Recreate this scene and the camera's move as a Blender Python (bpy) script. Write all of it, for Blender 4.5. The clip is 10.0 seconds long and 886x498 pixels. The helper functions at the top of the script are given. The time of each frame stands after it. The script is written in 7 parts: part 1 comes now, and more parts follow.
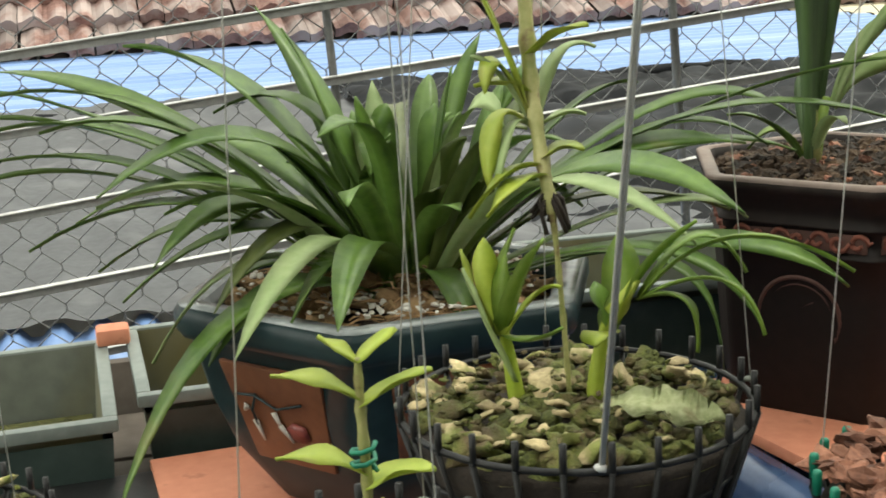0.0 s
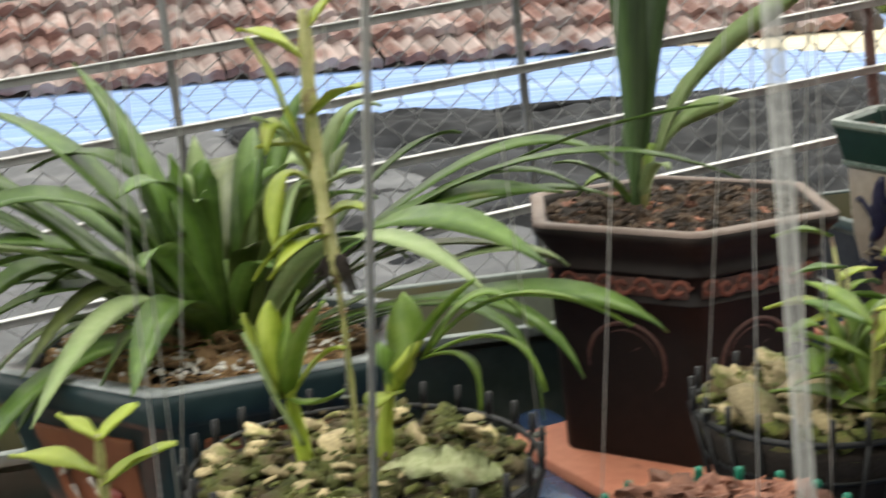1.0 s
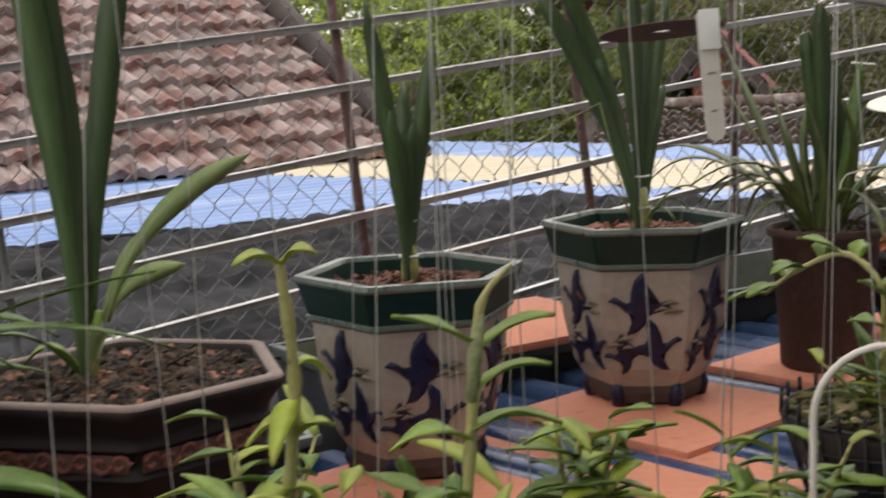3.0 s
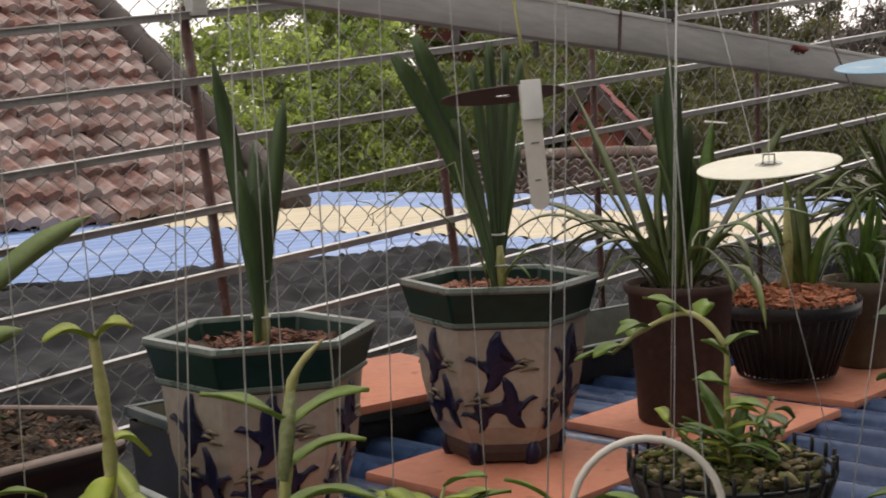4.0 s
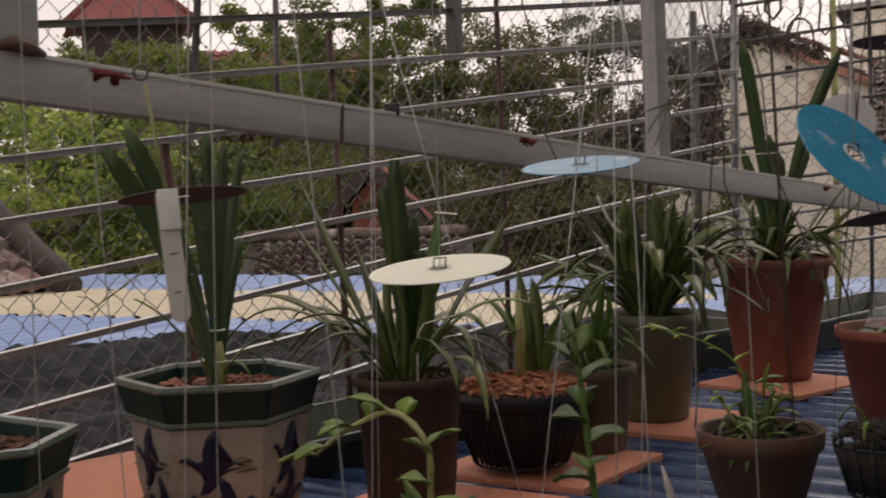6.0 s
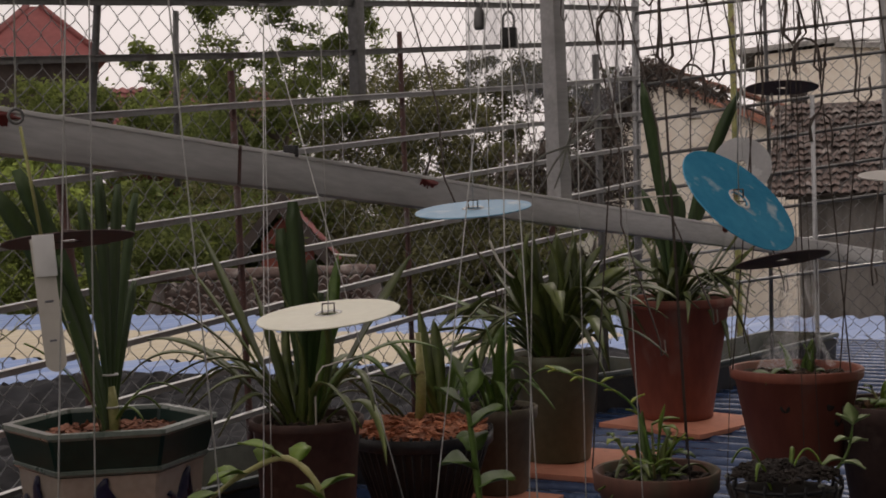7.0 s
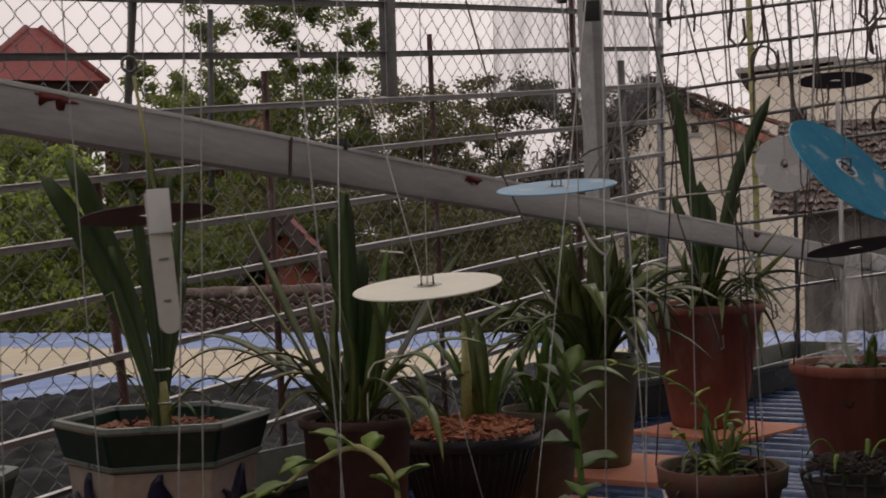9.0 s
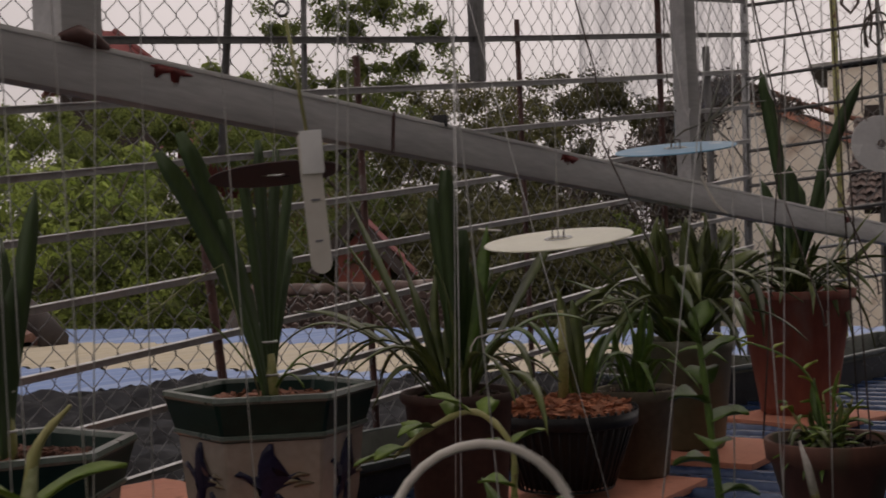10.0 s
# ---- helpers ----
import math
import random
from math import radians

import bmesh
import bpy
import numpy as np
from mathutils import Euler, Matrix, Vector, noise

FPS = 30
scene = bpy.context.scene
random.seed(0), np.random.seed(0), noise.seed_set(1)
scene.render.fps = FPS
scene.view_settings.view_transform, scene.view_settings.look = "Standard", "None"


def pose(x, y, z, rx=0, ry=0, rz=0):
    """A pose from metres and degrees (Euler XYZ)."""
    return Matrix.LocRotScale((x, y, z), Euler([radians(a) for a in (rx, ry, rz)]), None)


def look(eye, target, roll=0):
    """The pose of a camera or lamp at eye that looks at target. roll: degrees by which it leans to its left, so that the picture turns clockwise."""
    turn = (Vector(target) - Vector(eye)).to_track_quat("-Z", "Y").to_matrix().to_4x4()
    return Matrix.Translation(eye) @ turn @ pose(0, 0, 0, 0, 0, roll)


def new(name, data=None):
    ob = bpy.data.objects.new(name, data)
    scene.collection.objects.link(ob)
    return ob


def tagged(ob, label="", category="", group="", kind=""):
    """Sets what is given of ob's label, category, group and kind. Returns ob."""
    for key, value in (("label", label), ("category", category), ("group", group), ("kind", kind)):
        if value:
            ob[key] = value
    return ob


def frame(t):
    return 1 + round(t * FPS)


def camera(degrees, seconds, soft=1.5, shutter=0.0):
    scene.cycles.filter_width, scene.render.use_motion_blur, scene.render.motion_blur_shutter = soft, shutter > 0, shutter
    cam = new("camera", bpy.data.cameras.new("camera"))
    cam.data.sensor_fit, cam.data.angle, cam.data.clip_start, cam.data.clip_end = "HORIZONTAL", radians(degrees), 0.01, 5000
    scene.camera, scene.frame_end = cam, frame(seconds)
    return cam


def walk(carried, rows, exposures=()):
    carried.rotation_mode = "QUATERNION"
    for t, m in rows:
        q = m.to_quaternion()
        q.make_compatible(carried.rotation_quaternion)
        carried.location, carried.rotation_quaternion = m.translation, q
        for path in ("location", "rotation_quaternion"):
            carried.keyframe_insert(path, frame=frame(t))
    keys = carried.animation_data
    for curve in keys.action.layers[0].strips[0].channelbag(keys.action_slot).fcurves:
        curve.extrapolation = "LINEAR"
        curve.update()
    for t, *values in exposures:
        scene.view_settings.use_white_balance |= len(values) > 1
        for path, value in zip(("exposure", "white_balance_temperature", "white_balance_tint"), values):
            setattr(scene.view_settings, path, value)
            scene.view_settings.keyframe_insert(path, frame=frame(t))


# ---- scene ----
cam = camera(36.1, 10.0, soft=1.7, shutter=0.4)
# the plan below is drawn a little small; SIZE brings it to full size (a compact disc is 0.12 m across)
SIZE = 1.13
PATH = [
    (0, (0.3, 0.108, 1.155), (0.119, 2.043, 0.68), -2.7),
    (0.5, (0.329, 0.113, 1.159), (0.18, 2.05, 0.686), -2.8),
    (1, (0.376, 0.119, 1.165), (0.329, 2.072, 0.735), -3.1),
    (1.5, (0.413, 0.133, 1.17), (0.591, 2.086, 0.779), -2.6),
    (2, (0.445, 0.128, 1.18), (0.746, 2.069, 0.806), -2.6),
    (2.5, (0.479, 0.121, 1.194), (0.909, 2.044, 0.852), -2.5),
    (3, (0.508, 0.125, 1.199), (1.07, 2.023, 0.915), -2.2),
    (3.2, (0.52, 0.128, 1.204), (1.127, 2.015, 0.938), -2.1),
    (4.5, (0.562, 0.117, 1.21), (1.34, 1.949, 1.01), -1.9),
    (5, (0.59, 0.118, 1.212), (1.43, 1.924, 1.032), -2.0),
    (5.5, (0.614, 0.107, 1.222), (1.542, 1.872, 1.071), -1.8),
    (6, (0.637, 0.103, 1.225), (1.645, 1.827, 1.111), -1.7),
    (6.2, (0.644, 0.096, 1.228), (1.679, 1.804, 1.126), -1.7),
    (7.3, (0.654, 0.103, 1.229), (1.791, 1.747, 1.179), -1.6),
    (7.5, (0.654, 0.112, 1.227), (1.797, 1.753, 1.182), -1.7),
    (8, (0.64, 0.125, 1.225), (1.794, 1.758, 1.19), -1.8),
    (8.5, (0.625, 0.153, 1.213), (1.775, 1.789, 1.184), -1.8),
    (9, (0.611, 0.172, 1.193), (1.737, 1.824, 1.164), -1.7),
    (9.5, (0.598, 0.186, 1.176), (1.687, 1.864, 1.146), -1.9),
    (10, (0.569, 0.192, 1.161), (1.612, 1.898, 1.136), -1.9),
]
walk(cam, [(t, look(Vector(eye) * SIZE, Vector(target) * SIZE, roll)) for t, eye, target, roll in PATH],
     exposures=((0, 1.08, 7000, -3), (1.0, 1.18, 6850, 2), (2.0, 1.2, 6850, 7), (2.5, 1.12, 6850, 8), (3.0, 0.56, 6850, 11), (4.5, 0.27, 7150, 13), (5.0, 0.34, 7230, 14), (5.5, 0.15, 7400, 15), (6.0, -0.36, 7300, 17), (7.5, -0.68, 7150, 18), (9.5, -0.86, 7100, 19), (10, -1.0, 7100, 19)))

# ---- world and light ----
world = bpy.data.worlds.new("overcast_sky")
scene.world = world
world.use_nodes = True
wn, wl = world.node_tree.nodes, world.node_tree.links
SUN_EL, SUN_ROT = radians(50), radians(62)
sky = wn.new("ShaderNodeTexSky")
sky.sky_type, sky.sun_disc, sky.sun_elevation, sky.sun_rotation = "NISHITA", False, SUN_EL, SUN_ROT
sky.air_density, sky.dust_density = 1.5, 4.0
grey = wn.new("ShaderNodeHueSaturation")
grey.inputs["Saturation"].default_value = 0.12
wl.new(sky.outputs[0], grey.inputs["Color"])
cloud = wn.new("ShaderNodeTexNoise")
cloud.inputs["Scale"].default_value, cloud.inputs["Detail"].default_value = 2.2, 5.0
cramp = wn.new("ShaderNodeMapRange")
cramp.inputs["From Min"].default_value, cramp.inputs["From Max"].default_value = 0.3, 0.7
cramp.inputs["To Min"].default_value, cramp.inputs["To Max"].default_value = 0.75, 1.15
wl.new(cloud.outputs["Fac"], cramp.inputs["Value"])
veil = wn.new("ShaderNodeMix")
veil.data_type, veil.blend_type = "RGBA", "MIX"
veil.inputs[0].default_value = 0.6
wl.new(grey.outputs[0], veil.inputs[6])
veil.inputs[7].default_value = (13, 12.6, 12.8, 1)
mul = wn.new("ShaderNodeMix")
mul.data_type, mul.blend_type = "RGBA", "MULTIPLY"
mul.inputs[0].default_value = 1.0
wl.new(veil.outputs[2], mul.inputs[6])
wl.new(cramp.outputs[0], mul.inputs[7])
back = wn["Background"]
back.inputs["Strength"].default_value = 0.13
wl.new(mul.outputs[2], back.inputs["Color"])

sun = new("sun", bpy.data.lights.new("sun", "SUN"))
sun.data.energy, sun.data.angle, sun.data.color = 0.6, radians(25), (1.0, 0.96, 0.9)
sun.matrix_world = look((0, 0, 0), (-math.sin(SUN_ROT) * math.cos(SUN_EL), -math.cos(SUN_ROT) * math.cos(SUN_EL), -math.sin(SUN_EL)))


# ---- materials ----
def mat(name, a, b, scale=20.0, rough=0.6, bump=0.0, metal=0.0, fine=6.0, spread=(0.35, 0.65), stretch=(1, 1, 1), rvar=0.12, third=None, tscale=4.0, tlim=(0.55, 0.7), coat=0.0, jitter=0.0, trans=0.0):
    """Two tones mixed by noise at two scales, an optional third tone in patches, uneven roughness and a fine relief."""
    m = bpy.data.materials.new(name)
    m.use_nodes = True
    n, l = m.node_tree.nodes, m.node_tree.links
    p = n["Principled BSDF"]
    tc = n.new("ShaderNodeTexCoord")
    mp = n.new("ShaderNodeMapping")
    mp.inputs["Scale"].default_value = stretch
    l.new(tc.outputs["Object"], mp.inputs["Vector"])
    n1, n2 = n.new("ShaderNodeTexNoise"), n.new("ShaderNodeTexNoise")
    n1.inputs["Scale"].default_value, n1.inputs["Detail"].default_value = scale, 4
    n2.inputs["Scale"].default_value, n2.inputs["Detail"].default_value = scale * fine, 5
    l.new(mp.outputs[0], n1.inputs["Vector"]), l.new(mp.outputs[0], n2.inputs["Vector"])
    add = n.new("ShaderNodeMath")
    add.operation = "MULTIPLY_ADD"
    add.inputs[1].default_value, add.inputs[2].default_value = 0.45, 0.0
    l.new(n2.outputs["Fac"], add.inputs[0])
    add2 = n.new("ShaderNodeMath")
    add2.operation = "MULTIPLY_ADD"
    add2.inputs[1].default_value = 0.55
    l.new(n1.outputs["Fac"], add2.inputs[0]), l.new(add.outputs[0], add2.inputs[2])
    mr = n.new("ShaderNodeMapRange")
    mr.inputs["From Min"].default_value, mr.inputs["From Max"].default_value = spread
    l.new(add2.outputs[0], mr.inputs["Value"])
    mix = n.new("ShaderNodeMix")
    mix.data_type = "RGBA"
    mix.inputs[6].default_value, mix.inputs[7].default_value = (*a, 1), (*b, 1)
    l.new(mr.outputs[0], mix.inputs[0])
    out = mix.outputs[2]
    if third:
        n3 = n.new("ShaderNodeTexNoise")
        n3.inputs["Scale"].default_value, n3.inputs["Detail"].default_value = tscale, 6
        l.new(mp.outputs[0], n3.inputs["Vector"])
        m3 = n.new("ShaderNodeMapRange")
        m3.inputs["From Min"].default_value, m3.inputs["From Max"].default_value = tlim
        l.new(n3.outputs["Fac"], m3.inputs["Value"])
        mx = n.new("ShaderNodeMix")
        mx.data_type = "RGBA"
        mx.inputs[7].default_value = (*third, 1)
        l.new(m3.outputs[0], mx.inputs[0]), l.new(out, mx.inputs[6])
        out = mx.outputs[2]
    if jitter:
        oi = n.new("ShaderNodeObjectInfo")
        jr = n.new("ShaderNodeMapRange")
        jr.inputs["To Min"].default_value, jr.inputs["To Max"].default_value = 1 - jitter, 1 + jitter
        l.new(oi.outputs["Random"], jr.inputs["Value"])
        geo = n.new("ShaderNodeNewGeometry")
        gr = n.new("ShaderNodeMapRange")
        gr.inputs["To Min"].default_value, gr.inputs["To Max"].default_value = 1 - jitter, 1 + jitter
        l.new(geo.outputs["Random Per Island"], gr.inputs["Value"])
        jm = n.new("ShaderNodeMath")
        jm.operation = "MULTIPLY"
        l.new(jr.outputs[0], jm.inputs[0]), l.new(gr.outputs[0], jm.inputs[1])
        hs = n.new("ShaderNodeHueSaturation")
        l.new(jm.outputs[0], hs.inputs["Value"]), l.new(out, hs.inputs["Color"])
        out = hs.outputs[0]
    l.new(out, p.inputs["Base Color"])
    rr = n.new("ShaderNodeMapRange")
    rr.inputs["To Min"].default_value, rr.inputs["To Max"].default_value = max(0.02, rough - rvar), min(1, rough + rvar)
    l.new(n1.outputs["Fac"], rr.inputs["Value"]), l.new(rr.outputs[0], p.inputs["Roughness"])
    p.inputs["Metallic"].default_value = metal
    p.inputs["Coat Weight"].default_value = coat
    if bump:
        bp = n.new("ShaderNodeBump")
        bp.inputs["Strength"].default_value, bp.inputs["Distance"].default_value = bump, 0.004
        l.new(add2.outputs[0], bp.inputs["Height"]), l.new(bp.outputs[0], p.inputs["Normal"])
    if trans:
        tr = n.new("ShaderNodeBsdfTranslucent")
        l.new(out, tr.inputs["Color"])
        ms = n.new("ShaderNodeMixShader")
        ms.inputs[0].default_value = trans
        l.new(p.outputs[0], ms.inputs[1]), l.new(tr.outputs[0], ms.inputs[2])
        l.new(ms.outputs[0], n["Material Output"].inputs[0])
    return m


M = {
    "leaf": mat("strap_leaf", (0.066, 0.132, 0.024), (0.150, 0.245, 0.052), 14, 0.36, 0.15, stretch=(1, 1, 1), jitter=0.22, trans=0.25, third=(0.22, 0.2, 0.07), tscale=9, tlim=(0.66, 0.8)),
    "fan": mat("fan_leaf", (0.038, 0.072, 0.024), (0.068, 0.115, 0.036), 30, 0.45, 0.2, jitter=0.2, trans=0.12, stretch=(1, 1, 0.15)),
    "young": mat("young_leaf", (0.29, 0.38, 0.042), (0.46, 0.52, 0.09), 18, 0.42, 0.14, jitter=0.18, trans=0.32, third=(0.42, 0.40, 0.12), tscale=30, tlim=(0.58, 0.72)),
    "deep": mat("dark_strap_leaf", (0.060, 0.088, 0.022), (0.140, 0.172, 0.046), 16, 0.4, 0.18, jitter=0.25, trans=0.14, stretch=(1, 1, 0.3), third=(0.16, 0.15, 0.07), tscale=9, tlim=(0.66, 0.8)),
    "mid": mat("orchid_leaf", (0.125, 0.225, 0.03), (0.245, 0.345, 0.06), 18, 0.42, 0.12, jitter=0.2, trans=0.3),
    "pale": mat("pale_leaf_underside", (0.26, 0.36, 0.14), (0.38, 0.46, 0.22), 20, 0.5, 0.1, jitter=0.12, trans=0.3),
    "cane": mat("orchid_cane", (0.20, 0.22, 0.06), (0.36, 0.33, 0.14), 30, 0.5, 0.3, jitter=0.15, third=(0.12, 0.07, 0.03), tscale=40, tlim=(0.58, 0.66)),
    "petal": mat("dry_leaf", (0.20, 0.24, 0.09), (0.46, 0.47, 0.27), 45, 0.7, 0.5, trans=0.2, jitter=0.1, third=(0.16, 0.12, 0.05), tscale=50, tlim=(0.55, 0.68)),
    "tile": mat("terracotta_tile", (0.50, 0.18, 0.105), (0.60, 0.245, 0.15), 12, 0.75, 0.18, jitter=0.1, third=(0.31, 0.105, 0.058), tscale=26, tlim=(0.62, 0.74)),
    "terra": mat("terracotta", (0.168, 0.042, 0.025), (0.255, 0.076, 0.044), 9, 0.66, 0.22, stretch=(1, 1, 0.35), third=(0.27, 0.18, 0.14), tscale=16, tlim=(0.56, 0.78), jitter=0.08),
    "oldterra": mat("mossy_terracotta", (0.085, 0.036, 0.023), (0.155, 0.062, 0.038), 11, 0.75, 0.3, stretch=(1, 1, 0.4), third=(0.07, 0.062, 0.034), tscale=14, tlim=(0.48, 0.66)),
    "clay": mat("dark_clay", (0.05, 0.031, 0.026), (0.085, 0.051, 0.041), 16, 0.7, 0.25, third=(0.16, 0.118, 0.096), tscale=12, tlim=(0.6, 0.8)),
    "brown": mat("brown_stoneware", (0.009196, 0.005521, 0.004602), (0.01534, 0.009196, 0.007361), 14, 0.6, 0.12, third=(0.075, 0.05, 0.04), tscale=8, tlim=(0.6, 0.85)),
    "brownrim": mat("bare_stoneware_rim", (0.15, 0.11, 0.09), (0.22, 0.166, 0.138), 18, 0.6, 0.15, third=(0.13, 0.08, 0.06), tscale=20, tlim=(0.55, 0.75)),
    "medal": mat("dull_red_relief", (0.06, 0.024, 0.0176), (0.096, 0.04, 0.0288), 30, 0.6, 0.2),
    "redband": mat("red_relief", (0.13, 0.038, 0.023), (0.20, 0.062, 0.038), 30, 0.7, 0.3),
    "ggreen": mat("green_glaze", (0.003645, 0.01604, 0.01239), (0.008748, 0.02916, 0.02187), 12, 0.34, 0.03, coat=0.06),
    "ggrim": mat("worn_green_glaze", (0.0558, 0.08835, 0.06975), (0.1255, 0.1488, 0.1255), 30, 0.3, 0.08, coat=0.2),
    "cream": mat("cream_stoneware", (0.2509, 0.2091, 0.1673), (0.3485, 0.2997, 0.2439), 16, 0.35, 0.1, third=(0.3, 0.22, 0.16), tscale=14, tlim=(0.58, 0.8), coat=0.3),
    "cobalt": mat("cobalt_relief", (0.008, 0.008, 0.022), (0.019, 0.018, 0.05), 40, 0.32, 0.1, coat=0.1),
    "ochre": mat("ochre_relief", (0.135, 0.102, 0.0594), (0.1944, 0.162, 0.099), 40, 0.45, 0.2),
    "panel": mat("orange_panel", (0.11, 0.036, 0.016), (0.17, 0.062, 0.026), 14, 0.4, 0.25, coat=0.2, third=(0.08, 0.03, 0.016), tscale=18, tlim=(0.56, 0.7)),
    "teal": mat("dark_teal_glaze", (0.01, 0.02, 0.023), (0.022, 0.042, 0.045), 10, 0.35, 0.05, coat=0.1),
    # worn rim glaze, its pale tone raised to include the sky's reflection
    "tealrim": mat("grey_teal_rim", (0.12, 0.14, 0.145), (0.40, 0.42, 0.42), 9, 0.25, 0.05),
    "bloom": mat("painted_blossom", (0.5, 0.47, 0.42), (0.33, 0.3, 0.26), 60, 0.4, 0.1),
    "peach": mat("painted_fruit", (0.16, 0.03, 0.025), (0.24, 0.05, 0.04), 60, 0.4, 0.1),
    "soil": mat("potting_soil", (0.021, 0.012, 0.0084), (0.072, 0.042, 0.027), 60, 0.95, 0.8, jitter=0.3),
    "bark": mat("bark_chips", (0.1, 0.038, 0.024), (0.29, 0.13, 0.08), 50, 0.85, 0.5, jitter=0.5),
    "redbark": mat("red_bark_chips", (0.22, 0.07, 0.035), (0.42, 0.17, 0.085), 50, 0.85, 0.5, jitter=0.5),
    "chip": mat("brown_chips", (0.012, 0.0075, 0.0045), (0.105, 0.062, 0.034), 60, 0.9, 0.6, jitter=0.75),
    "perlite": mat("perlite", (0.6, 0.56, 0.5), (0.75, 0.72, 0.66), 60, 0.9, 0.4),
    "moss": mat("moss", (0.032, 0.038, 0.0065), (0.15, 0.165, 0.034), 90, 0.95, 1.0, jitter=0.3, third=(0.09, 0.066, 0.03), tscale=45, tlim=(0.46, 0.6)),
    "stone": mat("pale_coconut_chips", (0.22, 0.175, 0.09), (0.46, 0.37, 0.21), 60, 0.85, 0.6, jitter=0.3, third=(0.13, 0.14, 0.035), tscale=40, tlim=(0.5, 0.62)),
    "black": mat("black_plastic", (0.012, 0.012, 0.013), (0.03, 0.03, 0.03), 30, 0.38, 0.05, third=(0.034, 0.033, 0.031), tscale=40, tlim=(0.6, 0.75)),
    "trough": mat("dark_green_plastic", (0.02, 0.035, 0.032), (0.045, 0.065, 0.058), 10, 0.4, 0.06, third=(0.11, 0.13, 0.12), tscale=9, tlim=(0.55, 0.8)),
    "troughin": mat("dusty_green_plastic", (0.09, 0.1, 0.082), (0.15, 0.162, 0.135), 8, 0.6, 0.08, third=(0.14, 0.12, 0.05), tscale=5, tlim=(0.5, 0.7)),
    "troughrim": mat("grey_green_rim", (0.1364, 0.1612, 0.1488), (0.2108, 0.2356, 0.217), 14, 0.45, 0.05),
    "water": mat("stale_water", (0.07, 0.07, 0.025), (0.11, 0.11, 0.04), 5, 0.08, 0.02),
    "bluesheet": mat("blue_painted_sheet", (0.020, 0.042, 0.105), (0.062, 0.108, 0.215), 9, 0.26, 0.08, metal=0.15, third=(0.04, 0.055, 0.08), tscale=3, tlim=(0.6, 0.8)),
    "steel": mat("galvanised_steel", (0.306, 0.3102, 0.3102), (0.425, 0.4292, 0.425), 20, 0.32, 0.08, metal=0.85, third=(0.16, 0.12, 0.09), tscale=14, tlim=(0.6, 0.8)),
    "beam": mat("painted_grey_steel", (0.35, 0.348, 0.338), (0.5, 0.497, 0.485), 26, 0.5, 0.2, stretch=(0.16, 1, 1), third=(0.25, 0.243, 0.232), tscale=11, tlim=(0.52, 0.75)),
    # pale tone for the beam edge's sky highlight, painted rather than lit
    "wornedge": mat("painted_edge_light", (0.55, 0.545, 0.52), (0.68, 0.675, 0.65), 30, 0.5, 0.1, stretch=(0.1, 1, 1), third=(0.36, 0.35, 0.33), tscale=20, tlim=(0.55, 0.7)),
    "rust": mat("red_primer", (0.15, 0.022, 0.02), (0.22, 0.04, 0.035), 40, 0.75, 0.3),
    "rustpost": mat("rusty_post", (0.055, 0.022, 0.018), (0.10, 0.045, 0.035), 40, 0.7, 0.4, third=(0.17, 0.16, 0.15), tscale=12, tlim=(0.58, 0.7)),
    "wire": mat("chain_link_wire", (0.11, 0.112, 0.112), (0.20, 0.203, 0.20), 60, 0.45, 0.0, metal=0.3),
    # pale for rail tops, darker for rail faces: skylight put into the colour
    "railsteel": mat("skylit_rail_zinc", (0.52, 0.52, 0.51), (0.66, 0.66, 0.65), 24, 0.36, 0.05, metal=0.5, third=(0.24, 0.21, 0.19), tscale=18, tlim=(0.58, 0.78)),
    "railweb": mat("weathered_shaded_zinc", (0.25, 0.25, 0.245), (0.36, 0.36, 0.355), 24, 0.5, 0.08, metal=0.15, third=(0.14, 0.11, 0.09), tscale=12, tlim=(0.58, 0.74)),
    # weathered steel; on the high rails its dark tone paints backlit shade
    "dullsteel": mat("weathered_shaded_steel", (0.11, 0.11, 0.106), (0.19, 0.19, 0.185), 20, 0.5, 0.1, metal=0.3, third=(0.07, 0.05, 0.04), tscale=14, tlim=(0.58, 0.75)),
    "string": mat("nylon_string", (0.46, 0.46, 0.44), (0.62, 0.62, 0.6), 80, 0.45, 0.2, jitter=0.1),
    "darkstring": mat("dark_wire", (0.0612, 0.04785, 0.039), (0.1224, 0.0957, 0.078), 80, 0.5, 0.1),
    "plastic": mat("white_plastic_label", (0.5, 0.47, 0.41), (0.6, 0.57, 0.51), 20, 0.5, 0.05, third=(0.5, 0.45, 0.38), tscale=30, tlim=(0.6, 0.8)),
    "ink": mat("faded_ink", (0.12, 0.12, 0.14), (0.2, 0.2, 0.22), 50, 0.7),
    "cdcream": mat("cream_disc", (0.7936, 0.7808, 0.6144), (0.896, 0.8832, 0.7168), 20, 0.4, 0.02),
    "cdblue": mat("faded_blue_disc", (0.11, 0.33, 0.52), (0.2, 0.43, 0.6), 18, 0.35, 0.02, third=(0.5, 0.6, 0.66), tscale=36, tlim=(0.56, 0.7)),
    "cdcyan": mat("bright_blue_disc", (0.03, 0.286, 0.483), (0.06, 0.39, 0.598), 18, 0.22, 0.02, third=(0.5, 0.66, 0.72), tscale=42, tlim=(0.58, 0.68)),
    "cdplum": mat("dark_plum_disc", (0.05, 0.028, 0.028), (0.09, 0.055, 0.05), 20, 0.6, 0.02),
    "cdclear": mat("silver_disc", (0.66, 0.66, 0.65), (0.78, 0.78, 0.76), 20, 0.25, 0.02, metal=0.15),
